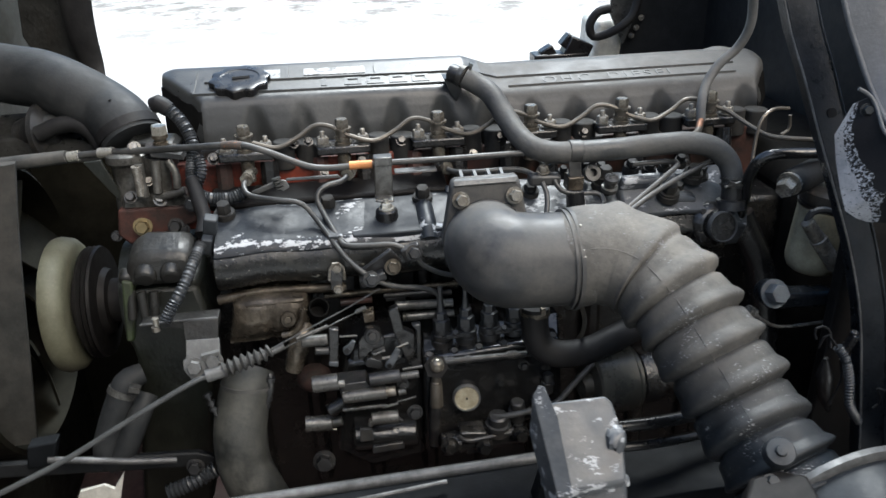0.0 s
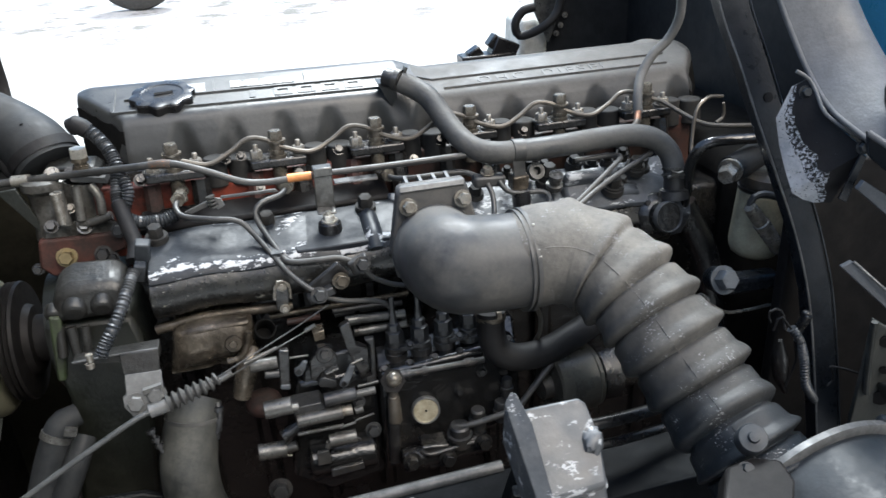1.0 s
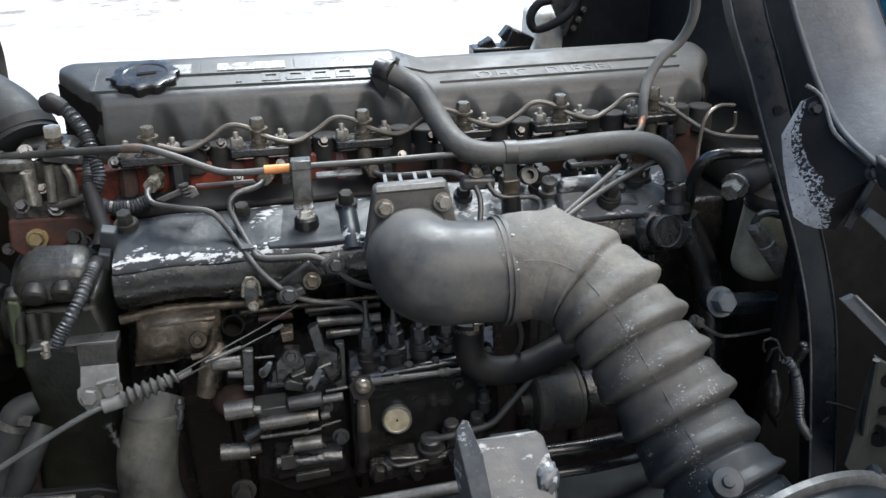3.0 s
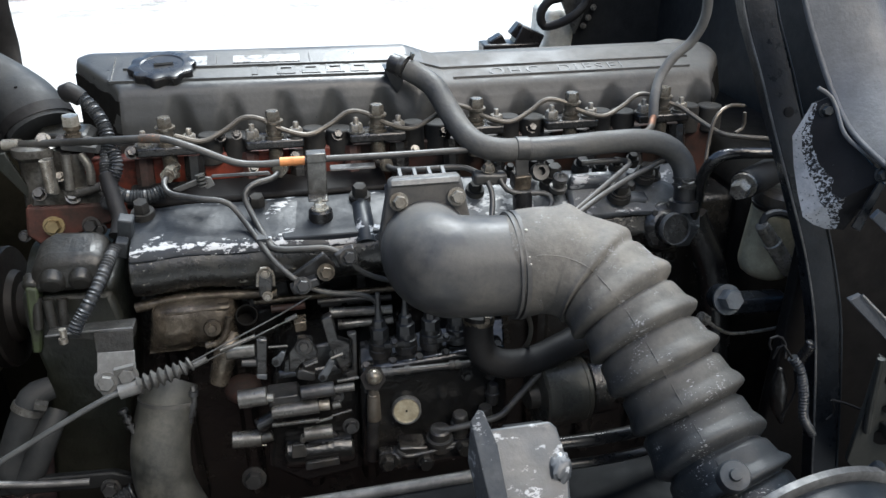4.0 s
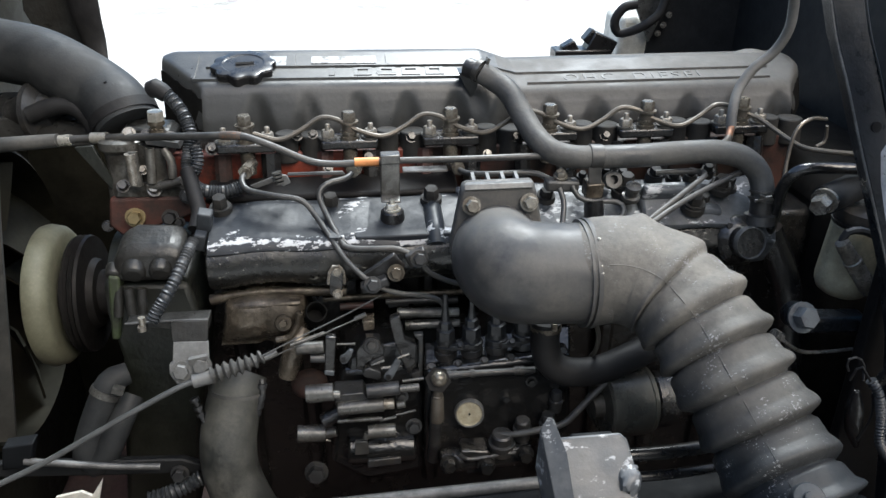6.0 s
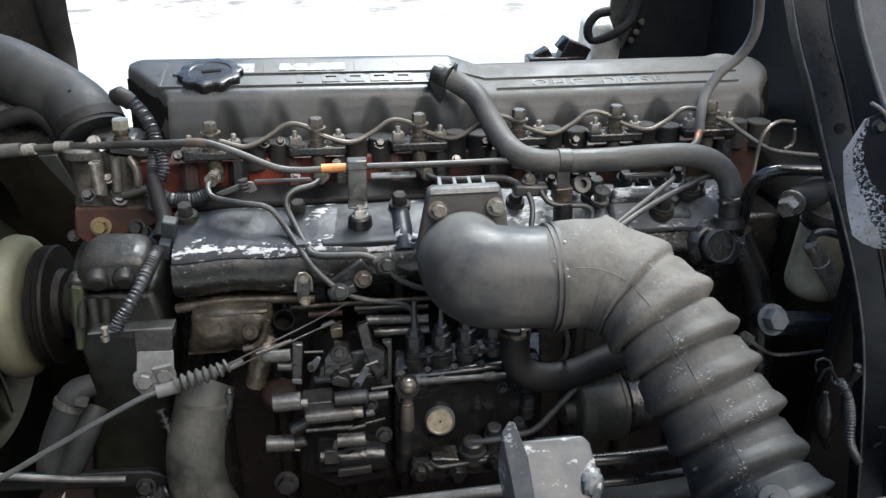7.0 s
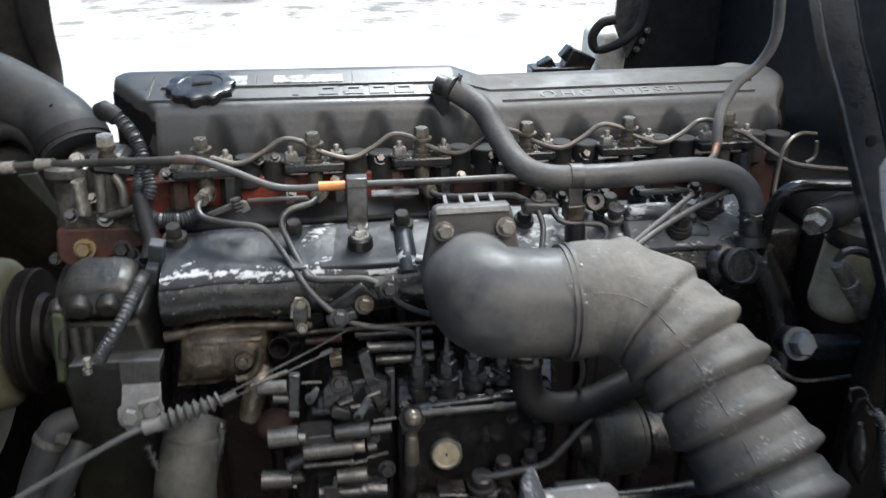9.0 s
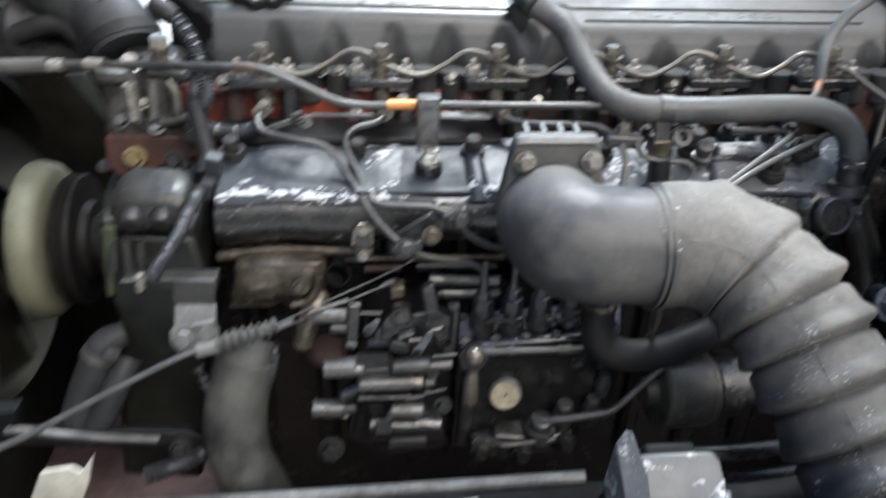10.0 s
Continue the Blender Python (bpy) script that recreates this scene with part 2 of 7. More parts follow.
SPLASH = mat("black_plate_paint", (0.005, 0.005, 0.006), (0.007, 0.007, 0.008), 0.6, bump=0.2, chip=(0.3, 0.32, 0.34), chip_at=0.70, chip_scale=200, spec=0.2)
LEVER = mat("blue_grey_lever", (0.13, 0.145, 0.16), (0.075, 0.083, 0.092), 0.42, metal=0.2, bump=0.15, dust=(0.012, 0.012, 0.012), dust_at=0.6, dust_scale=30)
VENT = mat("tan_grey_vent_hose", (0.105, 0.102, 0.094), (0.085, 0.083, 0.077), 0.5, bump=0.1, dust=(0.14, 0.136, 0.126), dust_at=0.55, dust_scale=16)
HOUSING = mat("dark_housing_paint", (0.032, 0.037, 0.043), (0.022, 0.026, 0.030), 0.5, bump=0.25, dust=(0.045, 0.048, 0.052), dust_at=0.6, spec=0.3)
CREAM = mat("cream_plastic", (0.128, 0.128, 0.089), (0.095, 0.095, 0.064), 0.6, bump=0.0, mottle=0.0)
OLIVE = mat("olive_shroud_plastic", (0.0115, 0.0112, 0.0082), (0.015, 0.0146, 0.0108), 0.6, bump=0.06, dust=(0.028, 0.0265, 0.020), dust_at=0.6, spec=0.1)
UNDER = mat("dusty_maroon_sheet", (0.075, 0.046, 0.042), (0.05, 0.032, 0.030), 0.7, bump=0.1, dust=(0.09, 0.075, 0.065), dust_at=0.58, dust_scale=6, spec=0.2)
FINS = mat("dark_maroon_core", (0.034, 0.020, 0.019), (0.024, 0.015, 0.014), 0.6, bump=0.2, dust=(0.045, 0.036, 0.031), dust_at=0.58, spec=0.2)
FLANGE = mat("dusty_flange_plastic", (0.036, 0.036, 0.033), (0.026, 0.026, 0.024), 0.6, bump=0.1, dust=(0.062, 0.058, 0.052), dust_at=0.55, dust_scale=9, spec=0.2)
WING = mat("olive_grey_wing_paint", (0.026, 0.028, 0.026), (0.018, 0.020, 0.019), 0.5, bump=0.2, dust=(0.042, 0.043, 0.039), dust_at=0.6, dust_scale=12, spec=0.25)
PULLEY = mat("black_pulley", (0.011, 0.0105, 0.0105), (0.016, 0.015, 0.0145), 0.5, bump=0.05, spec=0.1)
JUG = mat("milky_tank_plastic", (0.62, 0.61, 0.55), (0.5, 0.49, 0.43), 0.45, bump=0.03)
CANISTER = mat("oily_filter_paint", (0.10, 0.098, 0.085), (0.06, 0.059, 0.052), 0.27, metal=0.5, bump=0.2, dust=(0.075, 0.071, 0.058), dust_at=0.56, dust_scale=18)
GLARE_PATCH = mat("silver_glare_patch", (0.36, 0.365, 0.365), (0.22, 0.22, 0.22), 0.3, metal=0.4, bump=0.1, dust=(0.06, 0.06, 0.058), dust_at=0.52, dust_scale=60)
BEIGE = mat("beige_housing", (0.42, 0.40, 0.29), (0.33, 0.31, 0.225), 0.4, bump=0.2, dust=(0.16, 0.15, 0.115), dust_at=0.55)
PLUG = mat("silver_plug", (0.52, 0.51, 0.46), (0.34, 0.33, 0.29), 0.26, metal=0.55, bump=0.1, dust=(0.2, 0.195, 0.175), dust_at=0.6, dust_scale=40, mottle=0.15)
CABLE = mat("grey_cable_sheath", (0.055, 0.058, 0.058), (0.04, 0.042, 0.042), 0.38, bump=0.04)
GREEN = mat("old_green_paint", (0.040, 0.056, 0.024), (0.026, 0.036, 0.017), 0.5, bump=0.2, dust=(0.02, 0.02, 0.016), dust_at=0.55, dust_scale=30)
BOOT = mat("pale_rubber_boot", (0.060, 0.060, 0.057), (0.042, 0.042, 0.040), 0.55, bump=0.08, dust=(0.025, 0.025, 0.024), dust_at=0.55, dust_scale=40)
GROUND = mat("pale_concrete", (0.42, 0.415, 0.40), (0.35, 0.345, 0.33), 0.85, scale=0.35, grain=4, bump=0.2, dust=(0.105, 0.102, 0.092), dust_at=0.55, spread=0.06, dust_scale=2.2, dust_light_along=("Y", 5.2, 7.8), mottle=0.0)
BLOCK_WALL = mat("block_wall_grey", (0.21, 0.205, 0.195), (0.165, 0.16, 0.15), 0.85, scale=0.5, grain=6, bump=0.2, mottle=0.0)
TYRE = mat("tyre_rubber", (0.035, 0.034, 0.032), (0.05, 0.048, 0.045), 0.75, bump=0.2)
SCRAP = mat("pale_scrap", (0.5, 0.49, 0.44), (0.4, 0.39, 0.35), 0.7, bump=0.1)


# ---- mesh tools ----
def V(p):
    return Vector(p)


def spline(pts, step):
    """Points evenly along a smooth line through pts."""
    p = [V(q) for q in pts]
    if len(p) == 2:
        p = [p[0], (p[0] + p[1]) / 2, p[1]]
    p = [p[0] * 2 - p[1]] + p + [p[-1] * 2 - p[-2]]
    fine = []
    for i in range(1, len(p) - 2):
        for k in range(16):
            t = k / 16
            a, b, c, d = p[i - 1:i + 3]
            fine.append((0.5 * (2 * b + (c - a) * t + (2 * a - 5 * b + 4 * c - d) * t * t + (3 * b - a - 3 * c + d) * t ** 3), i - 1 + t))
    fine.append((p[-2], len(p) - 3))
    out, left = [fine[0]], 0.0
    for (a, u), (b, w) in zip(fine, fine[1:]):
        d = (b - a).length
        left += d
        if left >= step:
            out.append((b, w))
            left = 0.0
    if (out[-1][0] - fine[-1][0]).length > step * 0.4:
        out.append(fine[-1])
    else:
        out[-1] = fine[-1]
    return out


class Mesh:
    def __init__(self):
        self.v, self.f = [], []

    def add(self, vs, fs):
        k = len(self.v)
        self.v += [tuple(p) for p in vs]
        self.f += [tuple(i + k for i in q) for q in fs]
        return self

    def rings(self, rings, caps=True):
        n, vs, fs = len(rings[0]), [p for r in rings for p in r], []
        for i in range(len(rings) - 1):
            for j in range(n):
                fs.append((i * n + j, i * n + (j + 1) % n, (i + 1) * n + (j + 1) % n, (i + 1) * n + j))
        if caps:
            fs.append(tuple(reversed(range(n))))
            fs.append(tuple(range((len(rings) - 1) * n, len(rings) * n)))
        return self.add(vs, fs)

    def tube(self, pts, r, n=10, step=0.008, wave=None, caps=True, flat=1.0):
        """A round tube along a smooth line. r: one radius, or one for each point. wave: pitch and depth of corrugations."""
        if wave:
            step = min(step, wave[0] / 6)
        line = spline(pts, step)
        up, rings, far = V((0.12, 0.3, 1)), [], 0.0
        for i, (p, u) in enumerate(line):
            a, b = line[max(0, i - 1)][0], line[min(len(line) - 1, i + 1)][0]
            d = (b - a).normalized()
            if i:
                far += (p - line[i - 1][0]).length
            side = (up - up.dot(d) * d).normalized()
            up = side
            other = d.cross(side)
            k = min(int(u), len(pts) - 2) if len(pts) > 2 else 0
            rad = r if isinstance(r, (int, float)) else r[k] + (r[k + 1] - r[k]) * (u - k)
            if wave:
                rad += wave[1] * math.cos(2 * math.pi * far / wave[0])
            rings.append([p + rad * (math.cos(w) * side * flat + math.sin(w) * other) for w in (2 * math.pi * j / n for j in range(n))])
        return self.rings(rings, caps)

    def lathe(self, at, axis, profile, n=20, lobes=None, caps=True):
        """profile: rows of height along the axis and radius. lobes: their count and depth."""
        d = V(axis).normalized()
        s = d.orthogonal().normalized()
        o = d.cross(s)
        rings = []
        for h, r in profile:
            ring = []
            for j in range(n):
                w = 2 * math.pi * j / n
                q = r * (1 + (lobes[1] * math.cos(lobes[0] * w) if lobes and r > 0.04 else 0))
                ring.append(V(at) + d * h + q * (math.cos(w) * s + math.sin(w) * o))
            rings.append(ring)
        return self.rings(rings, caps)

    def cyl(self, a, b, r, r2=None, n=16):
        d = V(b) - V(a)
        return self.lathe(a, d, [(0, r), (d.length, r if r2 is None else r2)], n)

    def hexa(self, a, b, r):
        return self.cyl(a, b, r, n=6)

    def bolt(self, at, axis, r, h=None):
        """A hexagon head on a round washer face."""
        d, h = V(axis).normalized(), h or r * 1.1
        self.cyl(at, V(at) + d * h * 0.22, r * 1.35, n=16)
        return self.lathe(V(at) + d * h * 0.22, d, [(0, r), (h * 0.8, r), (h, r * 0.86)], 6)

    def box(self, c, size, rx=0, ry=0, rz=0):
        m = pose(*c, rx, ry, rz)
        vs = [m @ V((sx * size[0] / 2, sy * size[1] / 2, sz * size[2] / 2)) for sx in (-1, 1) for sy in (-1, 1) for sz in (-1, 1)]
        return self.add(vs, [(0, 1, 3, 2), (4, 6, 7, 5), (0, 4, 5, 1), (2, 3, 7, 6), (0, 2, 6, 4), (1, 5, 7, 3)])

    def prism(self, poly, by):
        """A flat outline, thickened by a vector."""
        n, a, b = len(poly), [V(p) for p in poly], [V(p) + V(by) for p in poly]
        return self.add(a + b, [tuple(reversed(range(n))), tuple(range(n, 2 * n))] + [(i, (i + 1) % n, n + (i + 1) % n, n + i) for i in range(n)])

    def ball(self, c, r, n=14, squash=1.0):
        return self.lathe(V(c) - V((0, 0, r * squash)), (0, 0, 1), [(r * squash * (1 - math.cos(math.pi * k / 8)), max(1e-4, r * math.sin(math.pi * k / 8))) for k in range(9)], n)


def thing(name, at, label, category, group="", kind=""):
    ob = new(name)
    ob.empty_display_size = 0.02
    ob.location = at
    return tagged(ob, label, category, group, kind)


def part(name, mesh, material, parent=None, label="", bevel=0.0, angle=38):
    me = bpy.data.meshes.new(name)
    me.from_pydata(mesh.v, [], mesh.f)
    bm = bmesh.new()
    bm.from_mesh(me)
    bmesh.ops.recalc_face_normals(bm, faces=bm.faces)
    bm.to_mesh(me)
    bm.free()
    me.materials.append(material)
    me.polygons.foreach_set("use_smooth", [True] * len(me.polygons))
    me.set_sharp_from_angle(angle=radians(angle))
    ob = new(name, me)
    if parent:
        ob.parent = parent
        if not parent.parent:
            ob.matrix_parent_inverse = Matrix.Translation(-parent.location)
    if bevel:
        mod = ob.modifiers.new("bevel", "BEVEL")
        mod.width, mod.segments, mod.limit_method, mod.angle_limit = bevel, 2, "ANGLE", radians(40)
    return tagged(ob, label)


def solo(name, mesh, material, label, category, bevel=0.0, group="", kind="", angle=38):
    return tagged(part(name, mesh, material, None, "", bevel, angle), label, category, group, kind)


# ---- ground ----
g = Mesh()
n = 24
g.add([((i / n - 0.5) * 400, (j / n - 0.5) * 400 + 60, 0) for j in range(n + 1) for i in range(n + 1)],
      [(j * (n + 1) + i, j * (n + 1) + i + 1, (j + 1) * (n + 1) + i + 1, (j + 1) * (n + 1) + i) for j in range(n) for i in range(n)])
solo("ground", g, GROUND, "pale sunlit concrete yard with worn grey patches", "ground", kind="structure")

# Unseen wall added facing the truck, to hold back low front light.
m = Mesh()
m.box((0, -6.2, 2.4), (40, 0.3, 4.8))
solo("wall_yard", m, BLOCK_WALL, "unseen plain grey wall added to hold back low front light", "wall", kind="structure")

# ---- engine core ----
# Cylinder pitch along x and the head's levels.
PITCH = 0.139
INJ = [-0.35 + PITCH * i for i in range(6)]

head = thing("cylinder_head", (0, 0.1, 0.9), "cylinder head with red primer and oily black castings", "cylinder head")
h = Mesh()
h.box((-0.285, 0.13, 0.95), (0.36, 0.24, 0.10))
part("red_side", h, RED, head, "red primed head side", 0.004)
h = Mesh()
h.box((0.165, 0.132, 0.95), (0.54, 0.24, 0.10))
part("dark_side", h, BROWN, head, "brown oily head side", 0.004)
for i, x in enumerate(INJ):
    b = Mesh()
    b.cyl((x + 0.052, 0.018, 0.985), (x + 0.052, 0.018, 1.026), 0.017, 0.015)
    part("boss", b, DULL, head, bevel=0.002)
    b = Mesh()
    b.cyl((x + 0.088, 0.022, 0.985), (x + 0.088, 0.022, 1.022), 0.02, 0.018)
    part("boss", b, DULL, head, bevel=0.002)
    b = Mesh()
    b.tube([(x + 0.03, 0.01, 1.0), (x + 0.03, 0.0, 0.96), (x + 0.034, -0.01, 0.92)], 0.014, 8)
    part("rib", b, OILY, head)
    b = Mesh()
    b.tube([(x - 0.035, 0.01, 1.0), (x - 0.035, 0.0, 0.96), (x - 0.03, -0.01, 0.92)], 0.012, 8)
    part("rib", b, RED_DULL if i < 3 else OILY, head)
fl = Mesh()
fl.box((0.0, 0.14, 1.006), (0.92, 0.21, 0.02))
part("gasket_flange", fl, OILY, head, "oily black flange", 0.004)

# Valve cover: one skin swept along x, scalloped at its foot.
cover = thing("valve_cover", (0, 0.12, 1.02), "dark grey painted valve cover with pale glare patches", "valve cover")


POCKETS = [x + d for x in INJ for d in (0.014, 0.083)]


def step_down(x):
    """The cover's top drops on a short ramp where the two halves meet."""
    return -0.018 * min(1.0, max(0.0, (x + 0.012) / 0.05)) + 0.0145 * max(0.0, -x - 0.01)


def cover_top(y):
    return 1.0794 + (y - 0.0745) * 0.28


def cover_z(x, y):
    """The height of the cover's sloping top; the rear half slopes a little less."""
    low = step_down(x)
    return cover_top(y) + low * (1.0 if low > 0 else 0.62 + 0.38 * min(1.0, max(0.0, (y - 0.06) / 0.1)))


def cover_skin(x0, x1):
    """One skin swept along x: chamfered at the engine's two ends, with tapering pockets round the studs at its foot."""
    m = Mesh()
    rows, count = [], 150
    for i in range(count + 1):
        x = x0 + (x1 - x0) * i / count
        yf = 0.052 + 0.078 * max(0.0, (-0.412 - x) / 0.066) + 0.075 * max(0.0, (x - 0.448) / 0.05)
        sag = -0.010 * max(0.0, (x - 0.470) / 0.025) ** 2 - 0.006 * max(0.0, (-0.455 - x) / 0.023) ** 2
        ya = min(yf + 0.0225, 0.150)
        zt = cover_z(x, ya) - cover_top(ya) + sag
        prof = []
        for z, lean in ((1.012, -0.012), (1.018, -0.011), (1.024, -0.0095), (1.030, -0.008), (1.036, -0.006), (1.042, -0.0035), (1.048, -0.001), (1.053, 0.001), (1.058, 0.003)):
            q = (z - 1.012) / 0.056
            w = 0.012 + 0.022 * (1 - q)
            d = min(abs(x - c) for c in POCKETS)
            prof.append((yf + lean + 0.015 * (1 - q) * (0.5 + 0.5 * math.cos(math.pi * min(1.0, d / w))), z + zt * q))
        edge = cover_top(ya) - 1.0794
        prof += [(yf + 0.0058, 1.0632 + zt + edge), (yf + 0.0082, 1.0695 + zt + edge), (yf + 0.0122, 1.0745 + zt + edge), (yf + 0.0170, 1.0775 + zt + edge)]
        prof += [(y, cover_z(x, y) + sag) for y in (ya, ya + (0.152 - ya) * 0.1, ya + (0.152 - ya) * 0.5, ya + (0.152 - ya) * 0.95)]
        zb = cover_z(x, 0.155) + sag
        prof += [(0.1555, zb), (0.162, zb), (0.21, zb - 0.011), (0.235, 1.07), (0.245, 1.012)]
        rows.append([(x, y, z) for y, z in prof])
    m.rings(rows)
    return m


part("cover_front", cover_skin(-0.478, 0.013), COVER, cover, "dark grey raised cover half", angle=32)
part("cover_rear", cover_skin(0.013, 0.498), COVER_DUST_LIT, cover, "dusty grey lower cover half with its top painted lighter", angle=32)


def cover_end_face(x0, x1, rate, base, low):
    """A near-black shell painting the shade of a chamfered end, a little proud of the casting, with an uneven upper
    edge.
    """
    m, rows = Mesh(), []
    out = V((-0.076 if x0 < x1 else 0.076, -0.066, 0)).normalized() * 0.0012
    for i in range(13):
        x = x0 + (x1 - x0) * i / 12
        yf = 0.052 + rate * abs(x1 - x)
        ya = min(yf + 0.0225, 0.150)
        lift = cover_z(x, ya) - 1.0794
        hi = base + lift - low * ((12 - i) / 12) ** 3 + 0.004 * noise.noise((x * 60, 0, 3)) + 0.004 * noise.noise((x * 150, 0, 8))
        foot = V((x, yf - 0.012, 1.0125)) + out
        top = V((x, yf + 0.0042, hi)) + out
        rows.append([foot, foot.lerp(top, 0.5), top, top - out * 2, foot - out * 2])
    return m.rings(rows)


# The shade on both cover ends is painted by these shells.
part("end_face", cover_end_face(-0.4785, -0.4115, 1.18, 1.060, 0.0), BLACK_AND_SHADE, cover, "cover end with its shade painted near-black", angle=20)
part("end_face", cover_end_face(0.4985, 0.4475, 1.5, 1.058, 0.012), BLACK_AND_SHADE, cover, "cover end with its shade painted near-black", angle=20)


def on_cover(x, y, up=0.0):
    """A place on the cover's sloping top."""
    return (x, y, cover_z(x, y) + up)


def top_strip(x0, y0, x1, y1, up=0.0015, thick=0.004):
    m = Mesh()
    m.prism([on_cover(x0, y0, up - thick), on_cover(x1, y0, up - thick), on_cover(x1, y1, up - thick), on_cover(x0, y1, up - thick)], (0, 0, thick))
    return m


# Raised beads round the panels on the top.
for x0, x1, y0, y1 in ((-0.425, -0.03, 0.0755, 0.0785), (-0.41, -0.012, 0.108, 0.1105)):
    part("raised_line", top_strip(x0, y0, x1, y1, 0.003), COVER, cover)
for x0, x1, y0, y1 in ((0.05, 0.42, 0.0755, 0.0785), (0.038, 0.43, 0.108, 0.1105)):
    part("raised_line", top_strip(x0, y0, x1, y1, 0.003), COVER_DUST_LIT, cover)
part("raised_line", top_strip(-0.012, 0.108, 0.038, 0.1105, 0.003), COVER, cover)
for x, y0 in ((-0.287, 0.111), (-0.152, 0.111), (-0.425, 0.079)):
    part("raised_line", top_strip(x - 0.002, y0, x + 0.002, 0.142, 0.003), COVER, cover)
# Two silvery patches paint the white sky glare on the top panels.
part("label", top_strip(-0.325, 0.113, -0.298, 0.138, 0.0015), GLARE_PATCH, cover, "pale silvery patch painting sky glare")
part("label", top_strip(-0.262, 0.117, -0.168, 0.136, 0.0015), GLARE_PATCH, cover, "pale silvery patch painting sky glare")
# The maker's mark as plain raised blocks, each with a sunken middle.
for i in range(5):
    x, w = -0.236 + 0.0345 * i, 0.008 if i == 0 else 0.026
    if i == 0:
        part("raised_bar", top_strip(x, 0.084, x + w, 0.104, 0.0016), COVER, cover)
        continue
    for x0, y0, x1, y1 in ((x, 0.084, x + w, 0.0885), (x, 0.0995, x + w, 0.104), (x, 0.0888, x + 0.0055, 0.0992), (x + w - 0.0055, 0.0888, x + w, 0.0992)):
        part("raised_bar", top_strip(x0, y0, x1, y1, 0.0016), COVER, cover)
# Cast words on the rear half.
for word, at in (("OHC", 0.106), ("DIESEL", 0.212)):
    txt = bpy.data.curves.new("text", "FONT")
    txt.body, txt.size, txt.extrude, txt.align_x, txt.space_character = word, 0.031, 0.0005, "LEFT", 1.3
    tmp = new("cast_word", txt)
    me = bpy.data.meshes.new_from_object(tmp.evaluated_get(bpy.context.evaluated_depsgraph_get()))
    bpy.data.objects.remove(tmp)
    ob = new("cast_word", me)
    me.materials.append(COVER_DUST_LIT)
    ob.parent = cover
    ob.matrix_parent_inverse = Matrix.Translation(-cover.location)
    tilt = math.degrees(math.atan((cover_z(at, 0.105) - cover_z(at, 0.082)) / 0.023))
    ob.matrix_basis = Matrix.Translation(on_cover(at, 0.082, 0.0003)) @ pose(0, 0, 0, tilt, 0, 0)
    tagged(ob, "raised cast word")

cap = thing("oil_filler_cap", (-0.355, 0.11, 1.08), "black lobed plastic oil filler cap on the valve cover", "filler cap")
c0 = (-0.357, 0.110, 1.073)
m = Mesh()
m.lathe(c0, (0, -0.2, 1), [(0, 0.037), (0.014, 0.037), (0.016, 0.034)], 28)
part("collar", m, BLACK_PLASTIC, cap)
m = Mesh()
m.lathe(V(c0) + V((0, -0.003, 0.014)), (0, -0.2, 1), [(0, 0.0405), (0.001, 0.0430), (0.0125, 0.0440), (0.0150, 0.0425), (0.0156, 0.0405), (0.0158, 0.030), (0.0146, 0.028), (0.0146, 0.001)], 120, (10, 0.055))
part("grip", m, BLACK_PLASTIC, cap, angle=30)
m = Mesh()
m.box(V(c0) + V((0.002, -0.005, 0.0295)), (0.026, 0.007, 0.003), -11, 0, 8)
part("moulded_bar", m, LOOM, cap)

# Injectors with their clamps, one built and then copied.
inj = thing("fuel_injector", (INJ[0], 0, 1.01), "steel fuel injector under an oily clamp with two studs", "injector", "injectors along the head")
x = INJ[0]
m = Mesh()
m.box((x, 0.002, 1.014), (0.078, 0.03, 0.013))
clamp = part("clamp", m, OILY, inj, bevel=0.003)
m = Mesh()
m.cyl((x, 0, 0.975), (x, 0, 1.030), 0.0100).lathe((x, 0, 1.02), (0, 0, 1), [(0, 0.0125), (0.004, 0.0125), (0.0045, 0.0095), (0.008, 0.0095), (0.0085, 0.0118), (0.012, 0.0118)], 18)
injector_body = part("body", m, NUT, inj)
m = Mesh()
m.lathe((x, 0, 1.032), (0, 0, 1), [(0, 0.0098), (0.009, 0.0098), (0.010, 0.0090)], 18)
part("banjo_ring", m, TUBE, injector_body)
m = Mesh()
m.bolt((x, 0, 1.042), (0, 0, 1), 0.0098, 0.013)
part("banjo_bolt", m, NUT, injector_body)
for s in (-1, 1):
    m = Mesh()
    m.lathe((x + s * 0.029, 0.0, 1.02), (0, 0, 1), [(0, 0.0038), (0.020, 0.0038), (0.021, 0.003)], 10)
    part("stud", m, ZINC, clamp)
    m = Mesh()
    m.cyl((x + s * 0.029, 0, 1.0205), (x + s * 0.029, 0, 1.0230), 0.0125)
    part("washer", m, STEEL, clamp)
    m = Mesh()
    m.lathe((x + s * 0.029, 0, 1.0230), (0, 0, 1), [(0, 0.0092), (0.0085, 0.0092), (0.0100, 0.0080)], 6)
    part("nut", m, ZINC, clamp)
for i in range(1, 6):
    copy_thing(inj, Matrix.Translation((INJ[i], 0, 1.01 + 0.0005 * i)))

# Fuel return line, wave by wave from injector to injector.
pts = []
for i, x in enumerate(INJ):
    pts += [(x + 0.012, -0.008, 1.034), (x + 0.045, -0.012, 1.026), (x + 0.075, -0.004, 1.036), (x + 0.1, 0.002, 1.05), (x + 0.124, -0.002, 1.048)] if i < 5 else [(x + 0.012, -0.006, 1.036)]
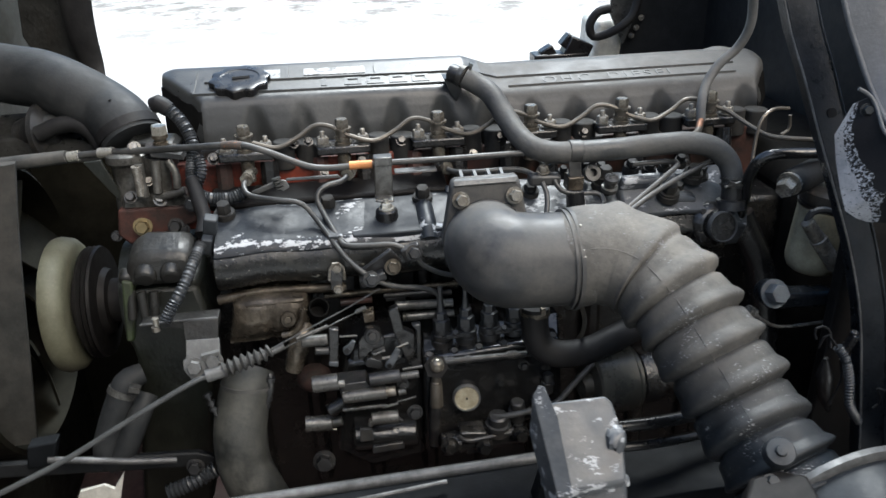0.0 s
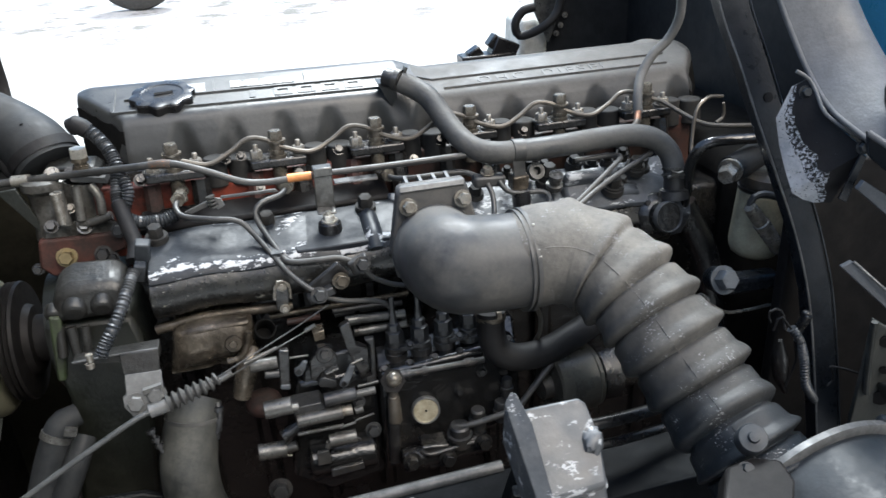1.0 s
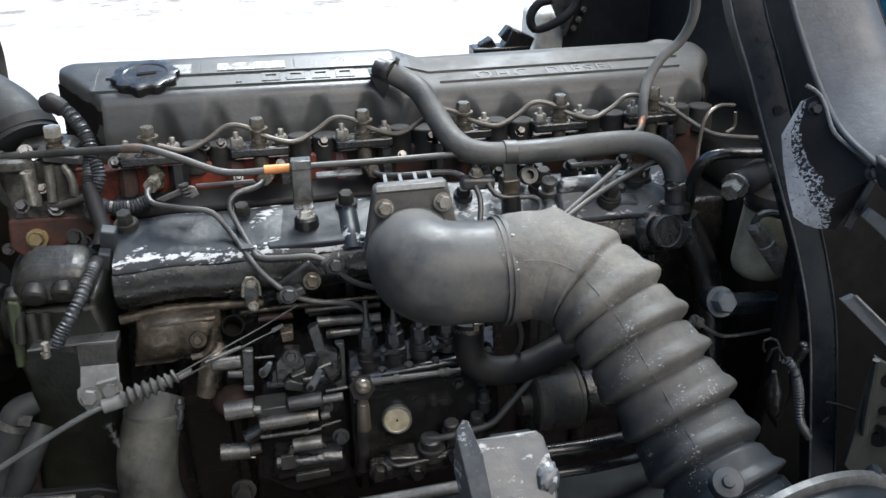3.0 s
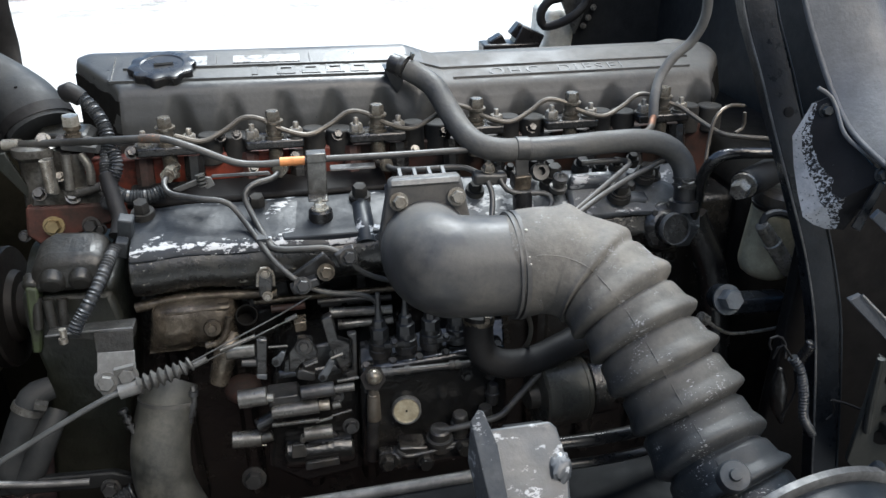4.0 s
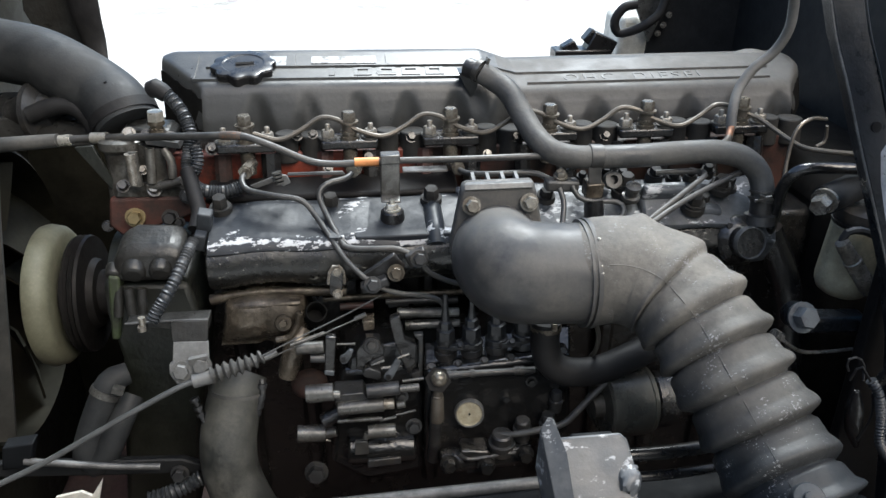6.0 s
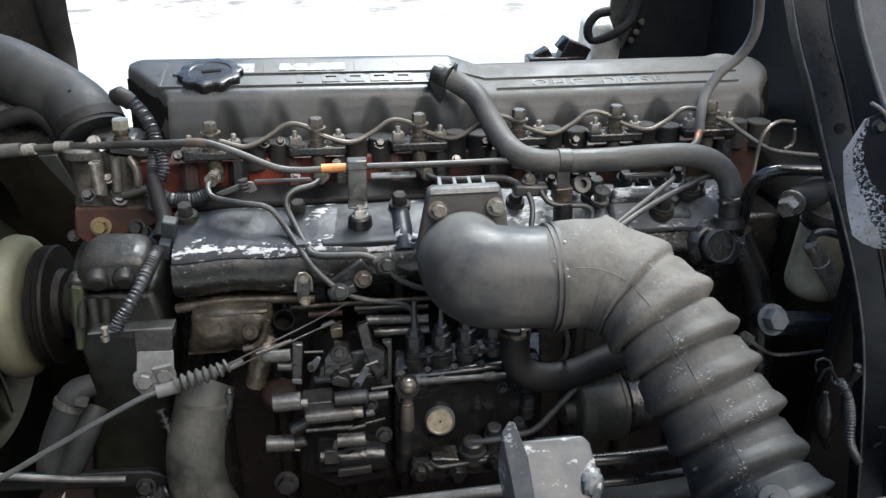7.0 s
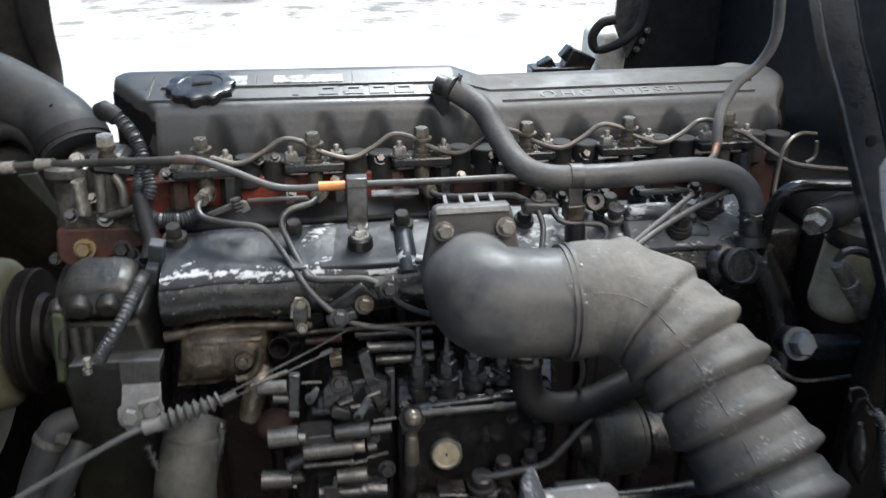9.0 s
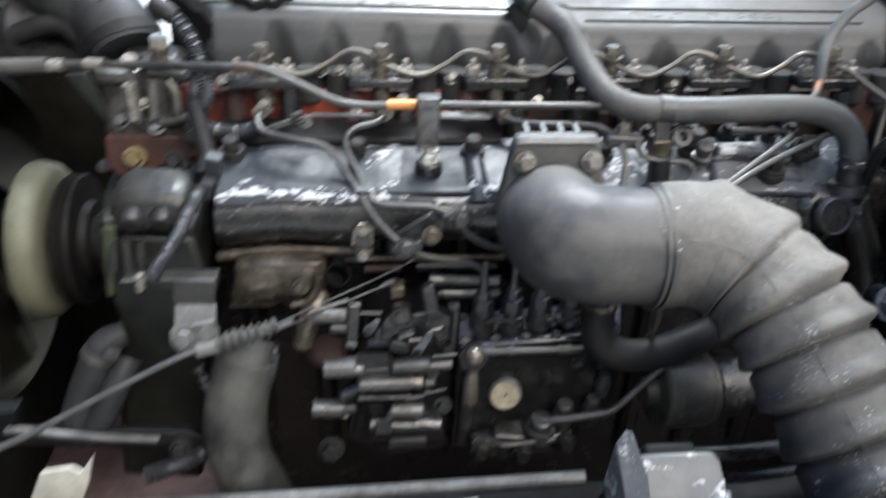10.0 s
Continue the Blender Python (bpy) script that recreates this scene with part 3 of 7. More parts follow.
pts += [(0.368, -0.02, 1.032), (0.385, -0.05, 1.02), (0.399, -0.08, 1.013), (0.42, -0.1, 1.013), (0.451, -0.12, 1.015)]
m = Mesh()
m.tube(pts, 0.0034, 8, 0.006)
solo("fuel_return_pipe", m, TUBE, "thin tarnished fuel return pipe looping between injectors", "pipe")

# ---- block ----
block = thing("engine_block", (0, 0.1, 0.4), "oil-blackened cast iron engine block", "engine block")
m = Mesh()
m.box((0.02, 0.14, 0.62), (0.92, 0.36, 0.56))
part("casting", m, OILY, block, bevel=0.01)
m = Mesh()
m.box((0.0, 0.12, 0.29), (0.84, 0.30, 0.14))
part("oil_pan", m, OILY, block, bevel=0.02)
for i in range(9):
    m = Mesh()
    x = -0.38 + 0.09 * i
    m.tube([(x, -0.045, 0.88), (x, -0.05, 0.7), (x, -0.045, 0.45)], 0.014, 8)
    part("rib", m, OILY, block)
for i in range(8):
    m = Mesh()
    m.bolt((-0.36 + 0.1 * i, -0.04, 0.80), (0, -1, 0), 0.009)
    part("bolt", m, OILY_GREY, block)

# Intake manifold along the head.
man = thing("intake_manifold", (0, -0.1, 0.9), "dark painted intake manifold with paint chipped to bare white metal", "intake manifold")


def bar(x0, x1, prof, n=2, wob=0.0):
    m = Mesh()
    rows = []
    for i in range(n + 1):
        x = x0 + (x1 - x0) * i / n
        rows.append([(x, y + wob * math.sin(37 * x), z + wob * math.sin(53 * x)) for y, z in prof])
    return m.rings(rows)


ztb, ztf, zlo = 0.958, 0.934, 0.882
part("chamber_top", bar(-0.39, -0.056, [(-0.05, ztb - 0.02), (-0.058, ztb - 0.004), (-0.062, ztb), (-0.074, ztb), (-0.078, ztb - 0.0009), (-0.105, ztb - 0.0072), (-0.130, ztb - 0.0130), (-0.136, ztf + 0.0096), (-0.146, ztf + 0.0058), (-0.152, ztf + 0.0005), (-0.154, ztf - 0.004), (-0.15, ztf - 0.012), (-0.05, ztf - 0.012)], 48, 0.0012), MANIFOLD, man, "", 0.0, 50)
pad = Mesh()
pad.prism([(-0.236, -0.068, ztb + 0.0022), (-0.078, -0.068, ztb + 0.0022), (-0.072, -0.150, ztf + 0.0075), (-0.208, -0.150, ztf + 0.0075)], (0, 0, -0.012))
part("raised_pad", pad, MANIFOLD_PAD, man, "flat dark painted pad with chipped edges", 0.0018)
# The side is its own skin, darker than the chipped top.
part("chamber_side", bar(-0.393, -0.056, [(-0.05, ztf - 0.013), (-0.152, ztf - 0.005), (-0.158, ztf - 0.013), (-0.161, ztf - 0.024), (-0.161, zlo + 0.018), (-0.156, zlo + 0.006), (-0.145, zlo - 0.004), (-0.12, zlo - 0.012), (-0.05, zlo - 0.012)], 24, 0.0018), MANIFOLD_LOW, man, "black manifold side", 0.002, 35)
xx = -0.107
m = Mesh()
m.tube([(xx, -0.075, ztb - 0.006), (xx, -0.13, ztf + 0.008), (xx, -0.152, ztf - 0.008)], 0.013, 12)
part("rib", m, MANIFOLD, man)
xs = -0.244
m = Mesh()
m.prism([(xs - 0.01, -0.06, ztb + 0.004), (xs + 0.008, -0.06, ztb + 0.004), (xs + 0.022, -0.15, ztf + 0.009), (xs + 0.004, -0.15, ztf + 0.009)], (0, 0, -0.02))
part("rib", m, MANIFOLD, man)
# Runner behind the elbow and the right-hand end with its blanking cap.
part("rear_chamber", bar(-0.071, 0.359, [(-0.03, ztb - 0.01), (-0.05, ztb + 0.006), (-0.078, ztb - 0.006), (-0.125, ztb - 0.034), (-0.135, ztb - 0.06), (-0.115, ztb - 0.10), (-0.03, ztb - 0.10)], 16, 0.0012), MANIFOLD_R, man, "chipped dark casting", 0.004)
part("chamber_side", bar(-0.06, 0.335, [(-0.05, ztb - 0.040), (-0.1275, ztb - 0.037), (-0.1385, ztb - 0.060), (-0.1185, ztb - 0.103), (-0.05, ztb - 0.103)], 16, 0.0012), MANIFOLD_LOW, man, "black manifold side", 0.003)
m = Mesh()
m.prism([(0.174, -0.085, 0.970), (0.248, -0.085, 0.971), (0.304, -0.090, 0.959), (0.350, -0.100, 0.942), (0.353, -0.125, 0.919), (0.336, -0.135, 0.906), (0.294, -0.135, 0.922), (0.255, -0.135, 0.925), (0.203, -0.130, 0.922), (0.172, -0.120, 0.935)], (0.0, 0.03, -0.012))
part("end_plate", m, MANIFOLD_R, man, "sloping chipped end plate", 0.006)
cap_at, cap_dir = V((0.302, -0.104, 0.895)), (0.12, -1, 0.28)
m = Mesh()
m.lathe(cap_at, cap_dir, [(0, 0.034), (0.030, 0.033), (0.036, 0.029), (0.040, 0.0225), (0.056, 0.0220)], 32)
cap_ob = part("end_cap", m, OILY, man, "round blanking cap with worn rim", angle=30)
m = Mesh()
m.lathe(cap_at, cap_dir, [(0.054, 0.0195), (0.050, 0.0165), (0.0475, 0.010), (0.0468, 0.001)], 32)
part("cap_dish", m, WETBLACK, cap_ob, "oil-wet dished cap face", angle=60)
m = Mesh()
m.lathe(cap_at, cap_dir, [(0.050, 0.0222), (0.0575, 0.0220), (0.0585, 0.0210), (0.0575, 0.0200), (0.050, 0.0195), (0.050, 0.0222)], 32, None, False)
part("cap_rim", m, EDGE, cap_ob, "worn bright cap rim", angle=50)
for k in range(4):
    w = k * 1.57 + 0.75
    m = Mesh()
    m.bolt(cap_at + V((0.0285 * math.cos(w) + 0.004, -0.031 + 0.006 * math.sin(w), 0.028 * math.sin(w) + 0.009)), cap_dir, 0.0048)
    part("cap_bolt", m, OILY_GREY, cap_ob)
for p in ((0.157, -0.085, 0.973), (0.3, -0.085, 0.963), (0.26, -0.1, 0.946), (-0.107, -0.085, 0.965), (-0.38, -0.085, 0.965), (-0.239, -0.08, 0.959)):
    m = Mesh()
    m.lathe(V(p) + V((0, 0.01, -0.03)), (0, -0.25, 1), [(0, 0.018), (0.02, 0.017), (0.021, 0.0145), (0.028, 0.0145)], 16)
    part("boss", m, DULL, man)
    m = Mesh()
    m.bolt(V(p) + V((0, 0.003, -0.004)), (0, -0.25, 1), 0.010, 0.014)
    part("bolt", m, DULL, man)

# Standing clip post with its stud and the pipe clip.
st = (-0.16, -0.113, 0.961)
m = Mesh()
m.lathe(V(st) + V((0, 0, -0.03)), (0, 0, 1), [(0, 0.0175), (0.028, 0.015), (0.03, 0.013)], 20)
clipst = thing("pipe_clip_post", st, "black stud post with a grey sheet clip holding the fuel pipe", "pipe clip")
part("post", m, BLACK_PLASTIC, clipst)
m = Mesh()
m.cyl(V(st), V(st) + V((0, 0, 0.002)), 0.0110).lathe(V(st) + V((0, 0, 0.002)), (0, 0, 1), [(0, 0.0078), (0.006, 0.0078), (0.007, 0.0066)], 6).cyl(st, V(st) + V((0, 0, 0.014)), 0.0035, n=10)
part("stud", m, PLUG, clipst)
m = Mesh()
m.prism([(-0.174, -0.098, 0.974), (-0.149, -0.098, 0.972), (-0.148, -0.098, 1.024), (-0.172, -0.098, 1.025)], (0, 0.004, 0.001))
m.prism([(-0.174, -0.098, 0.974), (-0.149, -0.098, 0.972), V((-0.149, -0.098, 0.972)) + V((0, -0.015, -0.003)), V((-0.174, -0.098, 0.974)) + V((0, -0.015, -0.003))], (0, 0, 0.003))
m.box(V((-0.16, -0.092, 1.024)), (0.025, 0.018, 0.012))
part("clip", m, STEEL, clipst, bevel=0.0015)

# Small brackets and bolts on the head's side.
hb = thing("head_clip", (-0.301, -0.06, 0.986), "pale folded clip and strips on the head side", "clip")
m = Mesh()
m.prism([(-0.341, -0.075, 0.986), (-0.31, -0.07, 0.996), (-0.305, -0.07, 0.99), (-0.333, -0.075, 0.982)], (0, 0.004, 0))
part("strip", m, PIPE, hb, bevel=0.001)
m = Mesh()
m.prism([(-0.303, -0.07, 0.999), (-0.293, -0.07, 0.997), (-0.289, -0.072, 0.987), (-0.299, -0.072, 0.982), (-0.305, -0.07, 0.987)], (0, 0.003, 0))
part("clip", m, PALE_PLATE, hb, "pale folded clip", 0.001)
m = Mesh()
for k in range(4):
    m.cyl(V((-0.306, -0.072, 1.003)).lerp(V((-0.302, -0.074, 0.985)), k / 4), V((-0.306, -0.072, 1.003)).lerp(V((-0.302, -0.074, 0.985)), k / 4 + 0.12), 0.0062, n=10)
part("spring", m, STEEL, hb)
m = Mesh()
m.prism([(-0.294, -0.055, 0.994), (-0.222, -0.055, 0.994), (-0.218, -0.057, 0.989), (-0.246, -0.057, 0.99), (-0.294, -0.057, 0.991)], (0, 0.004, 0.0))
part("ledge", m, PIPE, hb, bevel=0.001)
m = Mesh()
m.prism([(-0.142, -0.045, 0.987), (-0.081, -0.045, 0.987), (-0.081, -0.047, 0.984), (-0.142, -0.047, 0.985)], (0, 0.012, 0.002))
part("ledge", m, OILY_GREY, hb, bevel=0.001)
for p, r, mt in (((-0.282, 0.006, 1.025), 0.008, OILY_GREY), ((-0.261, 0.008, 1.025), 0.007, OILY_GREY), ((-0.396, 0.0, 1.012), 0.009, OILY_GREY), ((-0.126, 0.008, 1.016), 0.008, OILY_GREY), ((0.021, 0.008, 1.011), 0.008, OILY_GREY), ((0.151, 0.008, 1.008), 0.008, OILY_GREY), ((-0.241, -0.04, 0.993), 0.006, STEEL), ((-0.186, -0.02, 1.0), 0.006, STEEL), ((-0.023, -0.02, 0.998), 0.006, STEEL)):
    m = Mesh()
    m.bolt(p, (0.1, -0.8, 0.6), r * 0.75)
    part("bolt", m, OILY if mt is OILY_GREY else mt, hb)
# Black bar added to paint the shaded gap beside the head.
m = Mesh()
m.prism([(-0.405, -0.052, 0.961), (-0.405, 0.0, 0.969), (-0.405, 0.0, 0.946), (-0.405, -0.052, 0.952)], (-0.066 - -0.405, 0, 0))
part("lower_rail", m, PULLEY, hb, "black bar painting the shaded gap below the head", 0.004)
# Bosses, posts and clutter on the rear of the manifold.
rc = thing("manifold_fittings", (0.134, -0.09, 0.975), "oily bolts, bosses and posts on the manifold rear", "engine fittings")
m = Mesh()
m.lathe((0.136, -0.08, 0.975), (0.1, -0.9, 0.5), [(0, 0.012), (0.012, 0.012), (0.012, 0.006), (0.004, 0.0055), (0.004, 0.001)], 20)
part("ring_boss", m, PIPE, rc, angle=30)
m = Mesh()
m.box((0.106, -0.1, 0.974), (0.024, 0.02, 0.022), 10, 0, 5)
part("block", m, CAST_TAN, rc, bevel=0.002)
m = Mesh()
m.cyl((0.105, -0.12, 0.936), (0.104, -0.115, 0.964), 0.013, n=18)
part("post", m, BLACK_PLASTIC, rc)
m = Mesh()
m.lathe((0.157, -0.105, 0.959), (0, -0.35, 1), [(0, 0.012), (0.006, 0.012), (0.007, 0.0085), (0.015, 0.0085), (0.016, 0.010), (0.022, 0.010), (0.023, 0.007)], 18)
part("banjo", m, STEEL, rc)
for p, r in (((0.132, -0.07, 0.985), 0.008), ((0.154, -0.075, 0.984), 0.007), ((0.241, -0.12, 0.956), 0.012), ((0.284, -0.1, 0.973), 0.011), ((0.249, -0.08, 0.981), 0.007), ((0.272, -0.08, 0.987), 0.007), ((0.206, -0.06, 0.976), 0.009), ((0.234, -0.06, 0.97), 0.008), ((0.304, -0.13, 0.921), 0.008), ((0.345, -0.12, 0.917), 0.007), ((0.049, -0.08, 0.959), 0.010), ((0.097, -0.08, 0.985), 0.006)):
    m = Mesh()
    m.lathe(V(p) + V((0, 0.006, -0.012)), (0, -0.4, 1), [(0, r * 1.4), (0.008, r * 1.3), (0.01, r * 1.1)], 16)
    part("boss", m, DULL, rc)
    m = Mesh()
    m.bolt(V(p) + V((0, 0.003, -0.003)), (0, -0.4, 1), r * 0.9)
    part("bolt", m, DULL, rc)
m = Mesh()
m.box((0.256, -0.11, 0.934), (0.05, 0.02, 0.03), 20, 8, 0).box((0.204, -0.095, 0.957), (0.06, 0.015, 0.035), 30, 4, 0)
part("pad", m, MANIFOLD_R, rc, bevel=0.005)
m = Mesh()
m.tube([(0.067, -0.09, 0.994), (0.062, -0.08, 1.0), (0.072, -0.07, 1.004), (0.081, -0.08, 0.999), (0.073, -0.09, 0.994)], 0.0035, 8)
part("loop", m, PIPE, rc)

# ---- fuel pipes ----
m = Mesh()
m.tube([(-0.728, 0.06, 1.006), (-0.681, 0.055, 1.01), (-0.633, 0.05, 1.014), (-0.609, 0.045, 1.017)], [0.0105, 0.0105, 0.0098, 0.009], 14)
fp = thing("fuel_pipe", (-0.2, -0.08, 1.0), "long grey fuel pipe with a bright copper sleeve", "pipe")
part("hose_end", m, HOSE, fp)
m = Mesh()
m.tube([(-0.612, 0.045, 1.017), (-0.553, 0.037, 1.021), (-0.475, 0.0, 1.032), (-0.401, -0.04, 1.044), (-0.355, -0.06, 1.05), (-0.337, -0.065, 1.048), (-0.305, -0.075, 1.038), (-0.264, -0.08, 1.02), (-0.236, -0.082, 1.015), (-0.2, -0.082, 1.015), (-0.143, -0.085, 1.017), (-0.07, -0.085, 1.016), (0.041, -0.085, 1.016), (0.08, -0.08, 1.013)], [0.0052, 0.0052, 0.0050, 0.0049, 0.0048, 0.0046, 0.0046, 0.0045, 0.0045, 0.0045, 0.0043, 0.0043, 0.0042, 0.0042], 14)
part("tube", m, PIPE, fp)
m = Mesh()
m.tube([(-0.205, -0.082, 1.016), (-0.174, -0.083, 1.016)], 0.0058, 12)
part("sleeve", m, COPPER, fp, "bright copper sleeve")
for a, b in (((-0.607, 0.045, 1.016), (-0.591, 0.043, 1.018)), ((-0.562, 0.038, 1.021), (-0.54, 0.034, 1.022))):
    m = Mesh()
    m.cyl(a, b, 0.0078)
    part("ferrule", m, PLUG, fp)


m = Mesh()
m.tube([(-0.372, -0.053, 1.0478), (-0.357, -0.0595, 1.0498), (-0.346, -0.063, 1.0492)], 0.0058, 12)
part("solder_joint", m, RUST, fp, "rust-speckled solder joint")


def injection_pipe(nut, pts, r=0.0038):
    t = thing("injection_pipe", nut, "grey steel high-pressure injection pipe with a hexagon nut", "pipe", "injection pipes")
    m = Mesh()
    d = (V(pts[1]) - V(pts[0])).normalized() * 0.3 + V((0, -0.8, 0.25))
    d.normalize()
    m.cyl(V(nut) + d * 0.006, V(nut) + d * 0.002, 0.0075)
    m.hexa(V(nut) + d * 0.002, V(nut) - d * 0.014, 0.0098)
    m.cyl(V(nut) - d * 0.012, V(nut) - d * 0.04, 0.0080)
    part("nut", m, NUT, t)
    m = Mesh()
    m.tube([V(nut) - d * 0.002] + [V(p) for p in pts[1:]], r, 10)
    part("tube", m, PIPE, t)


injection_pipe((-0.348, -0.05, 0.996), [(-0.346, -0.06, 1.0), (-0.351, -0.07, 0.992), (-0.342, -0.085, 0.985), (-0.309, -0.1, 0.982), (-0.275, -0.105, 0.976), (-0.257, -0.118, 0.959), (-0.225, -0.165, 0.925), (-0.204, -0.185, 0.908), (-0.187, -0.19, 0.897)])
injection_pipe((-0.208, -0.05, 0.992), [(-0.208, -0.06, 0.995), (-0.217, -0.07, 0.99), (-0.24, -0.08, 0.988), (-0.252, -0.09, 0.98), (-0.249, -0.1, 0.965), (-0.226, -0.15, 0.937), (-0.215, -0.163, 0.934), (-0.185, -0.168, 0.934), (-0.157, -0.17, 0.933), (-0.135, -0.175, 0.923)])
injection_pipe((-0.066, -0.04, 0.986), [(-0.067, -0.05, 0.99), (-0.058, -0.06, 0.987), (-0.031, -0.075, 0.99), (0.028, -0.08, 0.991), (0.049, -0.09, 0.985)])

# Junction block with two more pipes.
jb = thing("pipe_junction_block", (0.066, -0.1, 0.984), "small grey junction block joining three fuel pipes", "pipe block")
m = Mesh()
m.box((0.063, -0.1, 0.981), (0.045, 0.02, 0.016), 0, 4, 0)
part("block", m, PIPE, jb, bevel=0.004)
m = Mesh()
m.bolt((0.061, -0.1, 0.992), (0, -0.3, 1), 0.007)
part("bolt", m, ZINC, jb)
m = Mesh()
m.tube([(0.058, -0.11, 0.98), (0.062, -0.12, 0.967), (0.059, -0.135, 0.95), (0.049, -0.16, 0.93)], 0.0037, 10)
part("tube", m, PIPE, jb)
m = Mesh()
m.tube([(0.075, -0.11, 0.982), (0.082, -0.118, 0.97), (0.099, -0.12, 0.964), (0.13, -0.12, 0.962), (0.141, -0.125, 0.957), (0.136, -0.14, 0.949), (0.119, -0.16, 0.951)], 0.0037, 10)
part("tube", m, PIPE, jb)
for pts in ([(0.194, -0.09, 0.988), (0.24, -0.1, 0.992), (0.249, -0.12, 0.995), (0.227, -0.135, 0.986), (0.162, -0.17, 0.958), (0.138, -0.19, 0.951)], [(0.315, -0.1, 0.992), (0.269, -0.125, 0.986), (0.212, -0.15, 0.972), (0.164, -0.175, 0.956), (0.142, -0.19, 0.947)]):
    m = Mesh()
    m.tube(pts, 0.0038, 10)
    solo("injection_pipe", m, PIPE, "bare grey injection pipe slanting behind the intake hose", "pipe", group="injection pipes")

# Low pipes by the pump.
for pts, r in (([(-0.186, -0.19, 0.894), (-0.16, -0.19, 0.882), (-0.121, -0.185, 0.872), (-0.102, -0.18, 0.857), (-0.098, -0.18, 0.835)], 0.0035), ([(-0.133, -0.175, 0.921), (-0.12, -0.175, 0.902), (-0.098, -0.17, 0.886), (-0.072, -0.16, 0.872)], 0.0035)):
    m = Mesh()
    m.tube(pts, r, 10)
    solo("injection_pipe", m, PIPE, "oily grey injection pipe running down to the pump", "pipe", group="injection pipes")
clampA = thing("pipe_clamp", (-0.183, -0.19, 0.904), "grey sheet clamp and brass bolt holding injection pipes", "pipe clamp")
m = Mesh()
m.box((-0.187, -0.19, 0.897), (0.035, 0.012, 0.012), 10, -18, 0).box((-0.176, -0.182, 0.911), (0.05, 0.006, 0.026), 12, -34, 0).box((-0.134, -0.175, 0.923), (0.026, 0.012, 0.02), 10, -20, 0)
part("strap", m, OILY_GREY, clampA, bevel=0.002)
for p, mt in (((-0.161, -0.192, 0.912), CAST_TAN), ((-0.132, -0.185, 0.926), OILY_GREY), ((-0.19, -0.198, 0.9), OILY_GREY)):
    m = Mesh()
    m.bolt(p, (0.1, -1, 0.35), 0.008)
    part("bolt", m, mt, clampA)
ey = thing("lifting_eye", (-0.235, -0.17, 0.889), "worn silver lifting eye on the manifold side", "lifting eye")
m = Mesh()
pts = [V((-0.244, -0.168, 0.895)), V((-0.241, -0.168, 0.908)), V((-0.233, -0.168, 0.913)), V((-0.227, -0.168, 0.907)), V((-0.226, -0.168, 0.892)), V((-0.23, -0.168, 0.871)), V((-0.244, -0.168, 0.872))]
m.prism(pts, (0, 0.005, 0))
part("plate", m, OILY, ey, bevel=0.001)
m = Mesh()
m.tube([(-0.245, -0.17, 0.889), (-0.242, -0.17, 0.907), (-0.234, -0.17, 0.915), (-0.225, -0.17, 0.906), (-0.225, -0.17, 0.888)], 0.002, 8)
part("rim", m, ZINC, ey)
for p in ((-0.234, -0.17, 0.906), (-0.234, -0.17, 0.874)):
    m = Mesh()
    m.bolt(p, (0, -1, 0.3), 0.0048)
    part("bolt", m, ZINC, ey)

# ---- intake elbow and bellows ----
elb = thing("intake_elbow", (-0.03, -0.22, 0.95), "smooth grey rubber intake elbow bolted to its flange", "intake elbow")
m = Mesh()
m.prism([(-0.082, -0.205, 1.02), (-0.076, -0.205, 1.023), (0.0, -0.205, 1.023), (0.005, -0.205, 1.019), (0.016, -0.215, 0.959), (0.016, -0.22, 0.923), (-0.093, -0.22, 0.915), (-0.097, -0.215, 0.95)], (0, 0.018, 0.006))
elb_flange = part("flange", m, ELBOW, elb, "grey cast flange", 0.003)
m = Mesh()
m.prism([(-0.08, -0.208, 1.023), (0.001, -0.208, 1.023), (0.002, -0.19, 1.02), (-0.074, -0.19, 1.02)], (0, 0.004, 0.006))
part("flange_edge", m, PALE_PLATE, elb_flange, "bright machined edge", 0.001)
for p in ((-0.072, -0.21, 1.005), (-0.004, -0.21, 1.006)):
    m = Mesh()
    m.bolt(p, (0.05, -1, 0.3), 0.0082, 0.011)
    part("bolt", m, ZINC, elb_flange)
for a, b in (((-0.065, -0.19, 1.022), (-0.063, -0.15, 1.023)), ((-0.047, -0.19, 1.022), (-0.045, -0.15, 1.022)), ((-0.029, -0.19, 1.022), (-0.027, -0.15, 1.022)), ((-0.013, -0.19, 1.023), (-0.01, -0.15, 1.022))):
    m = Mesh()
    m.prism([V(a) + V((-0.002, 0, 0)), V(a) + V((0.002, 0, 0)), V(b) + V((0.002, 0, 0)), V(b) + V((-0.002, 0, 0))], (0, 0.002, -0.012))
    part("fin", m, PALE_PLATE, elb_flange, "thin pale metal fin")
axis = [(-0.037, -0.2, 0.951), (-0.043, -0.235, 0.953), (-0.039, -0.262, 0.953), (-0.025, -0.272, 0.949), (0.004, -0.272, 0.945), (0.055, -0.27, 0.941)]
m = Mesh()
m.tube(axis, [0.050, 0.055, 0.058, 0.059, 0.058, 0.0575], 40, 0.006)
part("bend", m, ELBOW, elb, angle=60)
m = Mesh()
m.tube([(0.044, -0.27, 0.941), (0.047, -0.27, 0.941)], 0.0622, 40, 0.002)
m.tube([(0.05, -0.27, 0.941), (0.055, -0.27, 0.941)], 0.0632, 40, 0.002)
part("end_bead", m, ELBOW, elb)

